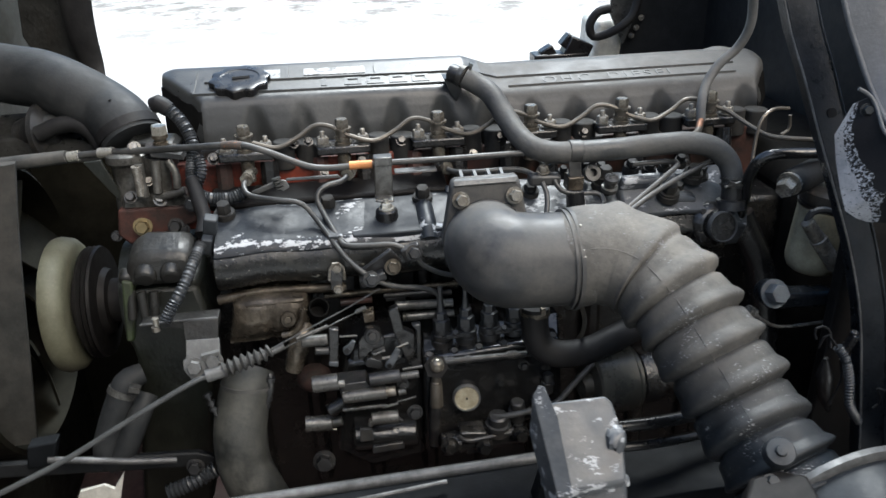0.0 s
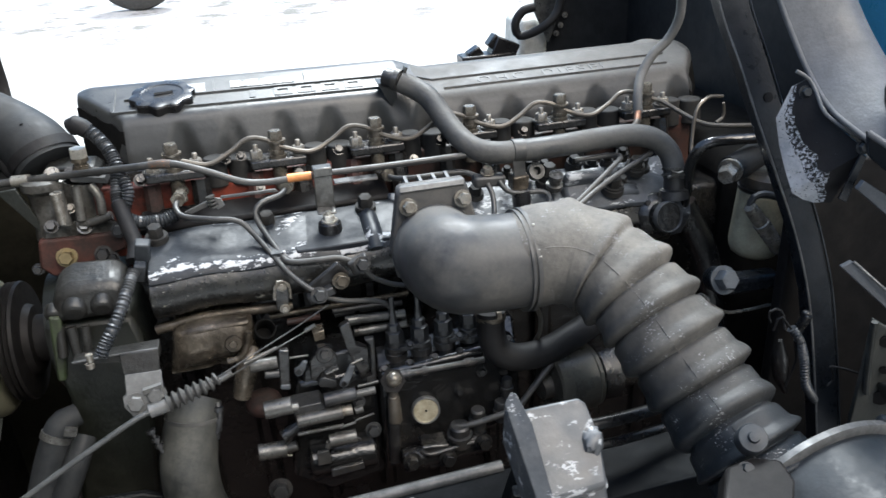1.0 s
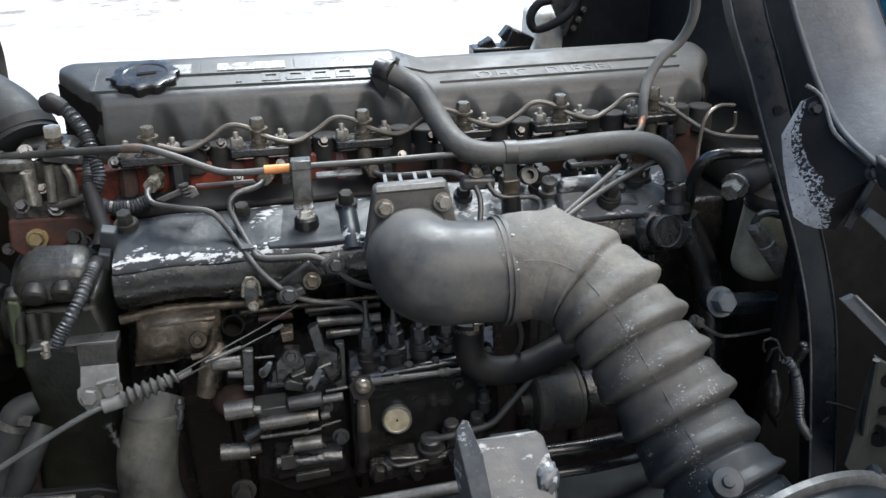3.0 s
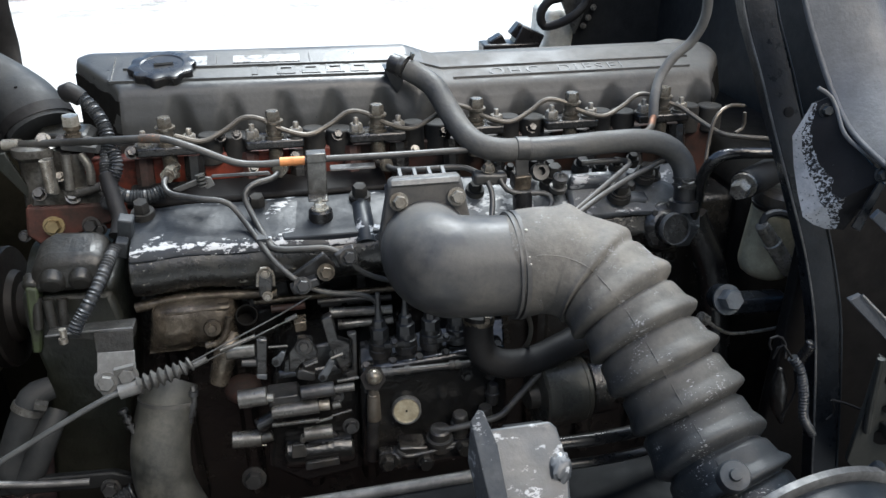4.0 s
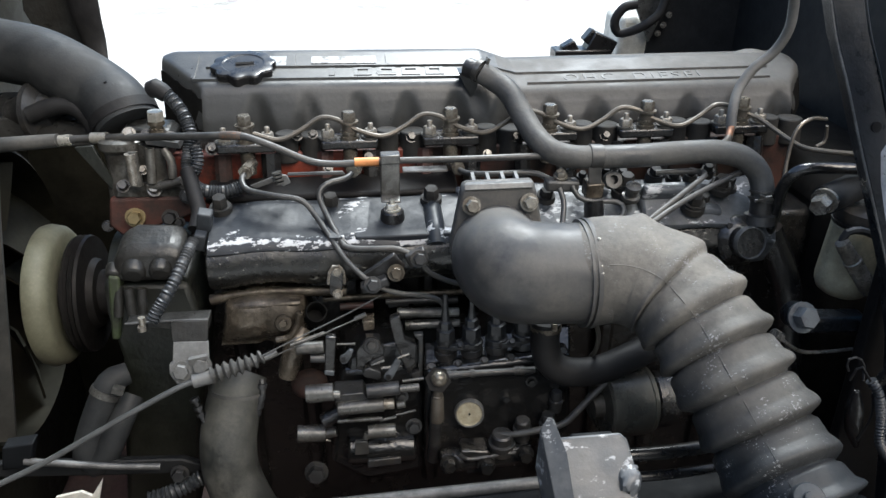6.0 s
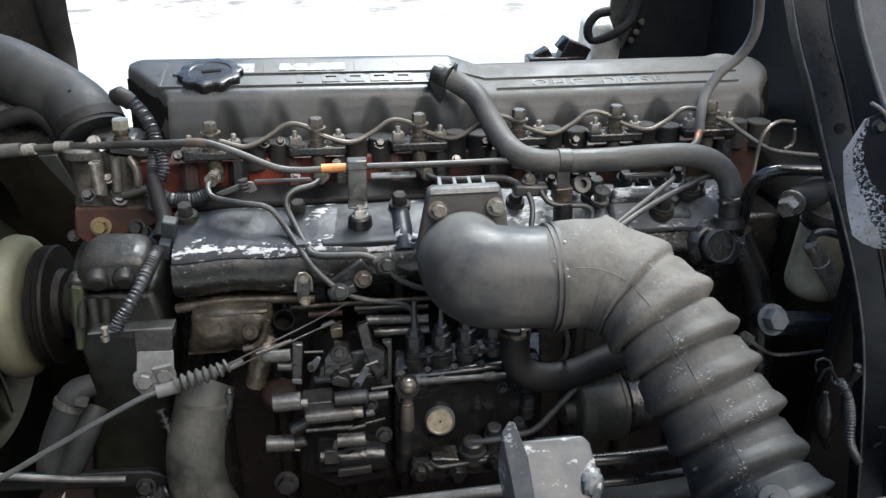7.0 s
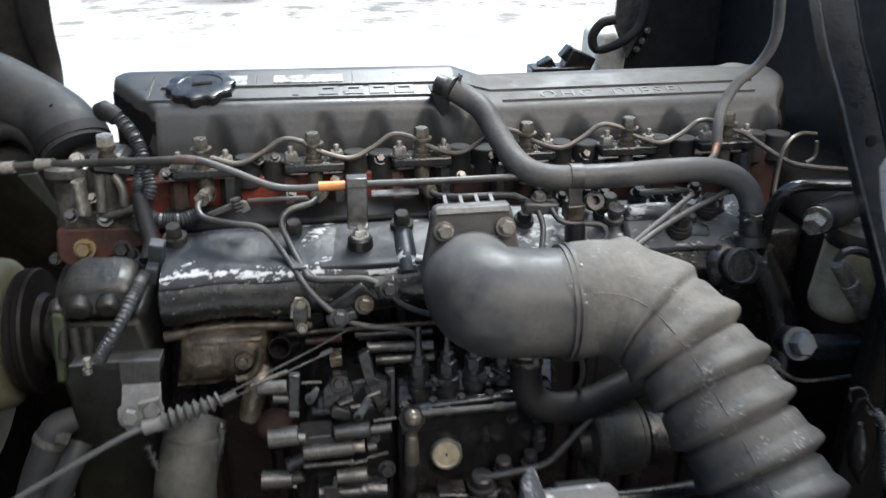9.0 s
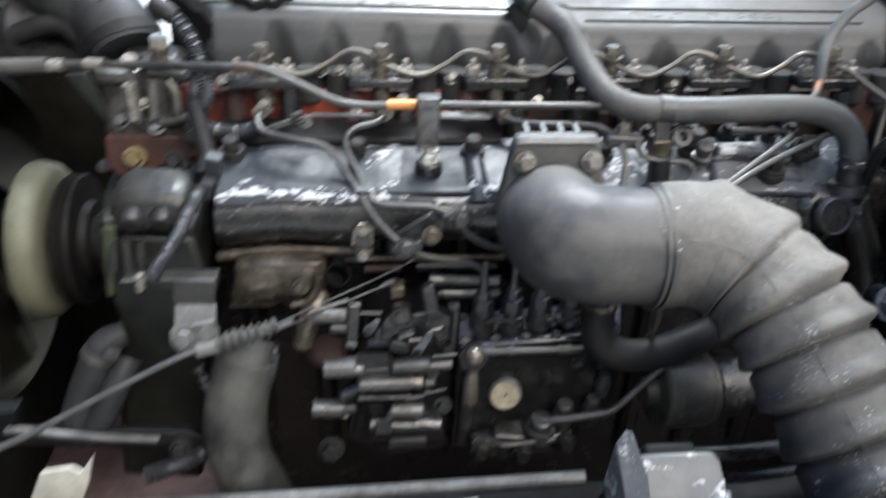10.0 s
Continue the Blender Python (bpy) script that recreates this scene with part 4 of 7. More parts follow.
bel = thing("intake_hose", (0.2, -0.37, 0.85), "dusty grey ribbed rubber intake bellows hose", "intake hose")
line = [(0.051, -0.27, 0.942), (0.082, -0.275, 0.947), (0.111, -0.285, 0.944), (0.138, -0.305, 0.934), (0.157, -0.335, 0.917), (0.172, -0.365, 0.894), (0.184, -0.395, 0.87), (0.197, -0.425, 0.844), (0.208, -0.455, 0.82), (0.218, -0.49, 0.799), (0.225, -0.51, 0.785), (0.232, -0.53, 0.769)]
path = spline(line, 0.0009)
total = sum((b[0] - a[0]).length for a, b in zip(path, path[1:]))
up, rings, far = V((0.12, 0.3, 1)), [], 0.0
GROOVES = (-2.0, 2.0, 3.1, 4.2, 5.2, 6.25, 7.4, 8.6, 9.8, 11.0, 12.3)
for i, (p, u) in enumerate(path):
    d = (path[min(len(path) - 1, i + 1)][0] - path[max(0, i - 1)][0]).normalized()
    if i:
        far += (p - path[i - 1][0]).length
    up = (up - up.dot(d) * d).normalized()
    side = d.cross(up)
    s = far / total
    base = 0.0595 + 0.0025 * min(1.0, s * 5) - 0.0050 * s
    grow = min(1.0, max(0.0, (u - 2.0) / 2.0))
    k = max(i for i, q in enumerate(GROOVES) if q <= u)
    w = (u - GROOVES[k]) / (GROOVES[k + 1] - GROOVES[k])
    # A segment swells towards its lower end into a rounded rib, then tucks in.
    ph = (w - 0.84) % 1.0
    f = 0.5 + 0.5 * math.cos(math.pi * ph / 0.23) if ph < 0.23 else 0.5 - 0.5 * math.cos(math.pi * (ph - 0.50) / 0.50) if ph > 0.50 else 0.0
    f = max(f, 0.26 * min(1.0, max(0.0, (ph - 0.23) / 0.40)))
    crease = math.exp(-((ph - 0.19) / 0.07) ** 2)
    ring = []
    for j in range(48):
        a = 2 * math.pi * j / 48
        lug = 0.0075 * math.exp(-((u - 1.62) / 0.24) ** 2 - ((a + 0.35 + math.pi) % (2 * math.pi) - math.pi) ** 2 / 0.18)
        stand = 0.0078 + 0.0018 * math.cos(a + 0.35)
        q = base + grow * (stand * f - 0.0058 * crease - 0.0016) + lug + 0.0034 * noise.noise((math.cos(a) * 1.6 + 7, math.sin(a) * 1.6, far * 24)) + 0.0006 * noise.noise((math.cos(a) * 9, math.sin(a) * 9 + 3, far * 90))
        ring.append(p + q * (math.cos(a) * up + math.sin(a) * side))
    rings.append(ring)
m = Mesh()
m.rings(rings)
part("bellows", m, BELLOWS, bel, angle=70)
# The mould seam along the hose.
m = Mesh()
mid = rings[len(rings) * 2 // 3]
SEAM = mid.index(min(mid, key=lambda q: (q - V((-0.35, -1.2, 1.4))).length))
seam = []
for i in range(0, len(rings), 3):
    c = path[i][0]
    seam.append(rings[i][SEAM])
m.tube(seam[4:-4], 0.0006, 6, 0.004)
part("mould_seam", m, BELLOWS, bel)
for at, size in (((0.0545, -0.2968, 0.9982), 0.0020), ((0.0562, -0.2990, 0.9970), 0.0016), ((0.0535, -0.3205, 0.9782), 0.0011), ((0.0537, -0.3235, 0.9735), 0.0013), ((0.0536, -0.3270, 0.9668), 0.0012), ((0.0540, -0.3284, 0.9638), 0.0009)):
    near = min((q for ring in rings for q in ring), key=lambda q: (q - V(at)).length)
    m = Mesh()
    m.ball(near, size, 8, 0.8)
    part("paint_fleck", m, SCRAP, bel, "dried pale paint fleck")

# ---- breather hose ----
br = thing("breather_hose", (0.15, 0, 1.05), "bent grey rubber breather hose from the valve cover", "hose")
m = Mesh()
m.tube([(-0.025, 0.03, 1.098), (-0.008, 0.02, 1.089), (0.008, 0.0, 1.078), (0.022, -0.03, 1.054), (0.034, -0.06, 1.035), (0.05, -0.085, 1.023), (0.076, -0.095, 1.017), (0.11, -0.095, 1.015), (0.166, -0.095, 1.015), (0.227, -0.095, 1.017), (0.271, -0.1, 1.018), (0.305, -0.105, 1.01), (0.328, -0.11, 0.989), (0.333, -0.12, 0.965), (0.331, -0.125, 0.953)], 0.0155, 20)
part("hose", m, HOSE, br, angle=60)
m = Mesh()
m.tube([(-0.044, 0.045, 1.103), (-0.024, 0.028, 1.098)], 0.0135, 18)
part("pipe_neck", m, OILY_GREY, br)
m = Mesh()
m.tube([(-0.031, 0.035, 1.101), (-0.025, 0.03, 1.099)], 0.0168, 18, 0.003)
m.box((-0.018, 0.03, 1.113), (0.004, 0.012, 0.012), 0, 20, 0)
part("hose_clip", m, STEEL, br)
m = Mesh()
m.prism([(-0.055, 0.045, 1.095), (-0.025, 0.045, 1.094), (-0.029, 0.045, 1.074), (-0.036, 0.05, 1.058), (-0.045, 0.05, 1.073)], (0, 0.03, 0))
part("boss", m, COVER, br)
m = Mesh()
m.tube([(0.098, -0.095, 1.016), (0.116, -0.095, 1.015)], 0.0167, 20, 0.004)
m.prism([(0.095, -0.108, 1.011), (0.113, -0.108, 1.01), (0.115, -0.108, 0.975), (0.098, -0.108, 0.976)], (0, 0.003, 0))
part("strap", m, PIPE, br, "grey sheet strap", 0.001)
m = Mesh()
m.tube([(0.3325, -0.1205, 0.968), (0.3322, -0.1213, 0.9655)], 0.0178, 20, 0.001).tube([(0.3316, -0.1232, 0.960), (0.3313, -0.124, 0.9575)], 0.0178, 20, 0.001)
m.box((0.322, -0.140, 0.966), (0.012, 0.006, 0.008), 10, 20, 0).cyl((0.312, -0.141, 0.963), (0.334, -0.142, 0.969), 0.0022, n=8)
part("hose_clip", m, STEEL, br)

thin = thing("vent_hose", (0.323, -0.02, 1.055), "thin grey vent hose rising past the valve cover", "hose")
m = Mesh()
m.tube([(0.314, -0.04, 1.028), (0.317, -0.03, 1.05), (0.331, -0.01, 1.076), (0.353, 0.0, 1.102), (0.378, 0.0, 1.124), (0.387, -0.01, 1.155), (0.382, -0.02, 1.19), (0.363, -0.04, 1.235), (0.331, -0.06, 1.29)], 0.0070, 14)
part("hose", m, VENT, thin)
m = Mesh()
m.tube([(0.278, -0.09, 1.023), (0.302, -0.06, 1.02), (0.314, -0.04, 1.031)], 0.0052, 10)
part("metal_end", m, TUBE, thin, "tarnished metal end")
m = Mesh()
m.tube([(0.3045, -0.056, 1.0215), (0.3135, -0.041, 1.031), (0.3145, -0.038, 1.036)], 0.0050, 12, 0.004)
part("copper_end", m, COPPER_DULL, thin, "bare copper pipe end")

# ---- injection pump and governor ----
pump = thing("injection_pump", (-0.05, -0.17, 0.7), "oil-blackened in-line fuel injection pump with brass name disc", "injection pump")
m = Mesh()
m.prism([(-0.129, -0.215, 0.779), (0.061, -0.215, 0.793), (0.069, -0.215, 0.665), (-0.132, -0.215, 0.616)], (0, 0.13, 0))
part("housing", m, WETBLACK, pump, bevel=0.006)
m = Mesh()
m.prism([(-0.127, -0.17, 0.792), (0.071, -0.17, 0.804), (0.064, -0.205, 0.783), (-0.13, -0.205, 0.775)], (0, 0.10, -0.02))
part("delivery_block", m, WETBLACK, pump, bevel=0.004)
for p in ((-0.099, -0.185, 0.794), (-0.065, -0.185, 0.796), (-0.032, -0.185, 0.799), (0.003, -0.185, 0.803), (0.037, -0.185, 0.804)):
    dv = Mesh()
    dv.lathe(V(p), (0, 0.05, 1), [(-0.014, 0.0150), (-0.004, 0.0150), (-0.003, 0.0135), (0.001, 0.0135), (0.002, 0.0148), (0.006, 0.0148), (0.007, 0.0120), (0.014, 0.0118)], 20)
    dv.lathe(V(p) + V((0, 0, 0.014)), (0, 0.05, 1), [(0, 0.0122), (0.013, 0.0122), (0.015, 0.0088), (0.024, 0.0085), (0.026, 0.0056), (0.042, 0.0036), (0.062, 0.0034)], 6)
    valve = part("delivery_valve", dv, OILY_GREY, pump)
    m = Mesh()
    m.lathe(V(p) + V((0, 0.0005, 0.040)), (0, 0.05, 1), [(-0.014, 0.0065), (-0.004, 0.0062), (0.0, 0.004)], 6)
    part("pipe_nut", m, CAST_TAN, valve)
for xa, xb in ((-0.099, -0.065), (-0.032, 0.003)):
    m = Mesh()
    m.box(((xa + xb) / 2, -0.196, 0.801), (0.026, 0.008, 0.007), 0, -4, 0)
    m.bolt(((xa + xb) / 2, -0.199, 0.804), (0, -0.5, 0.85), 0.0045)
    part("valve_clamp", m, OILY_GREY, pump, bevel=0.001)
m = Mesh()
m.tube([(-0.109, -0.228, 0.781), (-0.051, -0.226, 0.779), (0.012, -0.222, 0.776)], 0.0045, 12)
for k in (0.06, 0.12, 0.3, 0.78, 0.84):
    q = V((-0.109, -0.228, 0.781)).lerp(V((0.012, -0.222, 0.776)), k)
    m.cyl(q, q + V((0.006, 0, 0.0004)), 0.0062, n=12)
part("rack_rod", m, OILY_GREY, pump)
m = Mesh()
m.hexa((-0.114, -0.235, 0.779), (-0.112, -0.212, 0.764), 0.0165)
part("joint_nut", m, PULLEY, pump)
m = Mesh()
m.ball((-0.113, -0.236, 0.782), 0.0106)
part("ball_joint", m, NUT, pump)
m = Mesh()
m.tube([(-0.114, -0.23, 0.763), (-0.115, -0.23, 0.731), (-0.118, -0.23, 0.686), (-0.12, -0.225, 0.643)], [0.006, 0.0075, 0.0085, 0.0085], 12)
part("feed_pipe", m, OILY_GREY, pump)
m = Mesh()
m.lathe((-0.1142, -0.2315, 0.764), (-0.02, 0, -1), [(0, 0.0062), (0.010, 0.0062), (0.011, 0.0074), (0.014, 0.0074), (0.015, 0.0080), (0.050, 0.0094), (0.051, 0.0088)], 18)
part("pipe_sleeve", m, TUBE, pump, "tarnished brown pipe sleeve", angle=30)
m = Mesh()
m.lathe((-0.0714, -0.216, 0.7120), (-0.06, -1, 0.25), [(0, 0.0174), (0.009, 0.0174), (0.010, 0.0167), (0.0092, 0.0155), (0.0092, 0.001)], 32)
nd = part("name_disc", m, TAG, pump, "round brass name disc", angle=30)
m = Mesh()
c = V((-0.0714, -0.216, 0.7120))
m.lathe(c, (-0.06, -1, 0.25), [(0.004, 0.0175), (0.0105, 0.0169), (0.0118, 0.0179), (0.0105, 0.0192), (0.0, 0.0196)], 32)
part("disc_rim", m, PALE_PLATE, nd)
m = Mesh()
d = V((-0.06, -1, 0.25)).normalized()
m.cyl(c + d * 0.009, c + d * 0.0112, 0.0013, n=8)
part("disc_rivet", m, OILY, nd)
for p, r in (((-0.033, -0.25, 0.699), 0.0155), ((-0.003, -0.235, 0.707), 0.011), ((0.032, -0.23, 0.709), 0.010), ((0.044, -0.22, 0.737), 0.008)):
    m = Mesh()
    m.lathe(V(p) + V((0, 0, -0.03)), (0, -0.05, 1), [(0, r), (0.012, r), (0.013, r * 1.15), (0.018, r * 1.15), (0.019, r * 0.9), (0.03, r * 0.9), (0.032, r * 0.75)], 12)
    part("plug", m, OILY_GREY, pump)
fpump = thing("feed_pump", (-0.06, -0.25, 0.669), "black fuel feed pump low on the injection pump", "feed pump")
m = Mesh()
m.prism([(-0.088, -0.23, 0.683), (-0.05, -0.23, 0.679), (-0.042, -0.23, 0.645), (-0.08, -0.23, 0.642)], (0, -0.03, 0))
m.cyl((-0.112, -0.245, 0.655), (0.008, -0.245, 0.662), 0.016)
part("body", m, OILY, fpump, bevel=0.003)
m = Mesh()
m.tube([(-0.039, -0.25, 0.697), (-0.014, -0.255, 0.701), (0.025, -0.26, 0.711), (0.047, -0.26, 0.718), (0.069, -0.255, 0.739), (0.109, -0.245, 0.777)], 0.0045, 10)
part("pipe", m, PIPE, fpump)
m = Mesh()
m.tube([(-0.091, -0.262, 0.682), (-0.077, -0.262, 0.671), (-0.033, -0.262, 0.675), (-0.003, -0.262, 0.678)], 0.003, 8)
part("gasket", m, OILY_GREY, fpump)
for p in ((-0.103, -0.265, 0.669), (-0.055, -0.265, 0.661), (-0.005, -0.265, 0.676)):
    m = Mesh()
    m.bolt(p, (0, -1, 0.2), 0.009)
    part("bolt", m, OILY, fpump)

for k in range(6):
    m = Mesh()
    m.bolt(V((-0.12, -0.207, 0.779)).lerp(V((0.052, -0.207, 0.79)), k / 5), (0, -0.6, 0.8), 0.0045)
    part("cover_screw", m, OILY_GREY, pump)
for p in ((-0.117, -0.217, 0.749), (0.05, -0.217, 0.77), (0.01, -0.217, 0.754), (-0.023, -0.217, 0.731)):
    m = Mesh()
    m.bolt(p, (0, -1, 0.15), 0.0055)
    part("side_screw", m, OILY, pump)

gov = thing("pump_governor", (-0.2, -0.2, 0.72), "oily black pump governor with levers, springs and screws", "governor")
m = Mesh()
m.prism([(-0.236, -0.2, 0.777), (-0.129, -0.2, 0.782), (-0.13, -0.2, 0.602), (-0.21, -0.2, 0.59), (-0.258, -0.2, 0.625)], (0, 0.12, 0))
part("housing", m, WETBLACK, gov, bevel=0.008)
m = Mesh()
m.prism([(-0.206, -0.19, 0.805), (-0.155, -0.19, 0.81), (-0.13, -0.19, 0.8), (-0.132, -0.2, 0.769), (-0.23, -0.2, 0.765), (-0.225, -0.19, 0.791)], (0, 0.1, -0.02))
part("top_cover", m, WETBLACK, gov, bevel=0.005)
rods = [((-0.278, -0.245, 0.778), (-0.244, -0.245, 0.779), 0.0112, STEEL), ((-0.297, -0.21, 0.689), (-0.26, -0.21, 0.687), 0.0112, STEEL), ((-0.26, -0.21, 0.686), (-0.246, -0.21, 0.689), 0.007, STEEL),
        ((-0.256, -0.245, 0.776), (-0.236, -0.245, 0.774), 0.006, STEEL), ((-0.204, -0.24, 0.773), (-0.163, -0.24, 0.775), 0.0088, OILY_GREY), ((-0.163, -0.24, 0.773), (-0.138, -0.24, 0.774), 0.0052, STEEL),
        ((-0.241, -0.24, 0.749), (-0.183, -0.24, 0.751), 0.009, STEEL), ((-0.186, -0.24, 0.751), (-0.17, -0.24, 0.751), 0.007, ZINC), ((-0.205, -0.24, 0.709), (-0.169, -0.24, 0.709), 0.009, STEEL),
        ((-0.16, -0.17, 0.841), (-0.08, -0.17, 0.837), 0.0062, STEEL), ((-0.145, -0.17, 0.822), (-0.079, -0.17, 0.821), 0.0058, STEEL), ((-0.174, -0.15, 0.847), (-0.1, -0.15, 0.845), 0.004, OILY_GREY),
        ((-0.287, -0.22, 0.829), (-0.253, -0.22, 0.829), 0.0078, STEEL), ((-0.271, -0.22, 0.814), (-0.251, -0.22, 0.812), 0.006, OILY_GREY), ((-0.167, -0.235, 0.744), (-0.156, -0.235, 0.746), 0.005, STEEL),
        ((-0.243, -0.235, 0.725), (-0.184, -0.24, 0.729), 0.0028, STEEL), ((-0.262, -0.22, 0.714), (-0.202, -0.21, 0.742), 0.010, OILY)]
for a, b, r, mt in rods:
    m = Mesh()
    m.cyl(a, b, r, n=14)
    part("rod", m, mt, gov, bevel=0.001)
m = Mesh()
for k in range(9):
    m.cyl(V((-0.16, -0.17, 0.841)).lerp(V((-0.14, -0.17, 0.84)), k / 9), V((-0.16, -0.17, 0.841)).lerp(V((-0.14, -0.17, 0.84)), k / 9 + 0.06), 0.0075, n=10)
    m.cyl(V((-0.15, -0.17, 0.822)).lerp(V((-0.13, -0.17, 0.821)), k / 9), V((-0.15, -0.17, 0.822)).lerp(V((-0.13, -0.17, 0.821)), k / 9 + 0.06), 0.0068, n=10)
part("screw_thread", m, STEEL, gov)
plates = [([(-0.250, -0.228, 0.848), (-0.237, -0.228, 0.847), (-0.243, -0.228, 0.790), (-0.255, -0.228, 0.793)], OILY, 0.010),
          ([(-0.254, -0.229, 0.800), (-0.242, -0.229, 0.798), (-0.243, -0.229, 0.790), (-0.255, -0.229, 0.793)], LEVER, 0.004),
          ([(-0.222, -0.226, 0.827), (-0.217, -0.226, 0.825), (-0.221, -0.226, 0.814), (-0.226, -0.226, 0.806), (-0.232, -0.226, 0.805), (-0.235, -0.226, 0.811), (-0.234, -0.226, 0.817), (-0.228, -0.226, 0.820)], LEVER, 0.004),
          ([(-0.214, -0.219, 0.820), (-0.202, -0.219, 0.835), (-0.184, -0.219, 0.833), (-0.179, -0.219, 0.817), (-0.181, -0.219, 0.806), (-0.199, -0.219, 0.802), (-0.210, -0.219, 0.789), (-0.216, -0.219, 0.792)], WETBLACK, 0.016),
          ([(-0.208, -0.224, 0.788), (-0.205, -0.224, 0.794), (-0.199, -0.224, 0.796), (-0.185, -0.224, 0.788), (-0.185, -0.224, 0.779), (-0.189, -0.224, 0.777), (-0.206, -0.224, 0.782)], OILY_GREY, 0.020),
          ([(-0.199, -0.222, 0.802), (-0.181, -0.222, 0.810), (-0.180, -0.222, 0.805), (-0.197, -0.222, 0.797)], OILY_GREY, 0.010),
          ([(-0.166, -0.229, 0.810), (-0.159, -0.229, 0.807), (-0.164, -0.229, 0.794), (-0.171, -0.229, 0.780), (-0.177, -0.229, 0.777), (-0.182, -0.229, 0.782), (-0.180, -0.229, 0.788), (-0.174, -0.229, 0.795)], LEVER, 0.004),
          ([(-0.172, -0.215, 0.859), (-0.159, -0.215, 0.864), (-0.153, -0.215, 0.829), (-0.139, -0.215, 0.821), (-0.140, -0.215, 0.789), (-0.150, -0.215, 0.775), (-0.159, -0.215, 0.802), (-0.167, -0.215, 0.829)], OILY, 0.012),
          ([(-0.142, -0.213, 0.833), (-0.130, -0.213, 0.833), (-0.132, -0.213, 0.766), (-0.144, -0.213, 0.766), (-0.146, -0.213, 0.775), (-0.137, -0.213, 0.778), (-0.136, -0.213, 0.824)], OILY_GREY, 0.010),
          ([(-0.205, -0.200, 0.849), (-0.190, -0.200, 0.850), (-0.190, -0.200, 0.836), (-0.204, -0.200, 0.835)], CAST_TAN, 0.020),
          ([(-0.245, -0.238, 0.768), (-0.208, -0.238, 0.769), (-0.202, -0.238, 0.756), (-0.185, -0.238, 0.756), (-0.184, -0.238, 0.746), (-0.242, -0.238, 0.743)], OILY_GREY, 0.03),
          ([(-0.194, -0.24, 0.699), (-0.169, -0.24, 0.706), (-0.162, -0.24, 0.698), (-0.205, -0.24, 0.695)], OILY_GREY, 0.006),
          ([(-0.222, -0.235, 0.689), (-0.206, -0.235, 0.689), (-0.205, -0.235, 0.667), (-0.224, -0.235, 0.667)], PIPE, 0.006),
          ([(-0.207, -0.235, 0.656), (-0.164, -0.235, 0.658), (-0.163, -0.235, 0.647), (-0.208, -0.235, 0.644)], OILY_GREY, 0.006)]
for poly, mt, deep in plates:
    m = Mesh()
    m.prism(poly, (0, deep, 0))
    part("lever", m, mt, gov, bevel=0.0015)
for p, r in (((-0.195, -0.224, 0.831), 0.0062), ((-0.145, -0.225, 0.701), 0.008), ((-0.159, -0.22, 0.746), 0.006), ((-0.223, -0.22, 0.76), 0.007), ((-0.278, -0.2, 0.613), 0.012)):
    m = Mesh()
    m.bolt(p, (0, -1, 0.3), r)
    part("screw", m, OILY_GREY, gov)
# Black discs paint the dark inside of the lever holes.
for p, r in (((-0.230, -0.227, 0.813), 0.0040), ((-0.176, -0.230, 0.785), 0.0036), ((-0.147, -0.216, 0.802), 0.0022)):
    m = Mesh()
    m.lathe(p, (0, -1, 0.2), [(0, r), (0.0012, r), (0.0012, r * 0.8), (0.0, r * 0.7)], 14)
    part("pivot_hole", m, BLACK_PLASTIC, gov)
for a, b, r, mt in (((-0.241, -0.241, 0.745), (-0.186, -0.243, 0.749), 0.0022, ZINC), ((-0.196, -0.226, 0.802), (-0.18, -0.224, 0.806), 0.0016, STEEL), ((-0.164, -0.228, 0.811), (-0.149, -0.226, 0.815), 0.0016, ZINC), ((-0.238, -0.21, 0.825), (-0.215, -0.21, 0.824), 0.0016, STEEL), ((-0.158, -0.22, 0.77), (-0.131, -0.22, 0.772), 0.0022, STEEL), ((-0.189, -0.24, 0.726), (-0.168, -0.24, 0.73), 0.002, STEEL), ((-0.168, -0.235, 0.729), (-0.143, -0.235, 0.734), 0.0016, STEEL), ((-0.289, -0.215, 0.684), (-0.254, -0.215, 0.686), 0.0012, ZINC), ((-0.289, -0.215, 0.684), (-0.255, -0.215, 0.678), 0.0012, ZINC), ((-0.214, -0.2, 0.854), (-0.2, -0.2, 0.86), 0.003, STEEL), ((-0.205, -0.245, 0.711), (-0.208, -0.245, 0.703), 0.004, STEEL)):
    m = Mesh()
    m.cyl(a, b, r, n=10)
    part("link_rod", m, mt, gov)
m = Mesh()
m.lathe((-0.195, -0.216, 0.826), (0.05, -1, 0.05), [(0, 0.011), (0.005, 0.011), (0.006, 0.0095), (0.006, 0.006), (0.010, 0.005)], 24)
part("pivot_disc", m, OILY, gov, angle=30)
m = Mesh()
m.cyl((-0.233, -0.205, 0.655), (-0.142, -0.205, 0.653), 0.022)
part("drum", m, WETBLACK, gov, bevel=0.004)

for a, b, r, mt in (((-0.256, -0.120, 0.839), (-0.066, -0.120, 0.839), 0.0045, CAST_TAN), ((-0.170, -0.120, 0.825), (-0.142, -0.120, 0.826), 0.0050, OILY_GREY), ((-0.135, -0.120, 0.826), (-0.075, -0.120, 0.826), 0.0048, OILY_GREY), ((-0.234, -0.130, 0.831), (-0.190, -0.130, 0.832), 0.0050, BROWN)):
    m = Mesh()
    m.tube([a, b], r, 10, 0.02)
    part("flange_rail", m, mt, block)

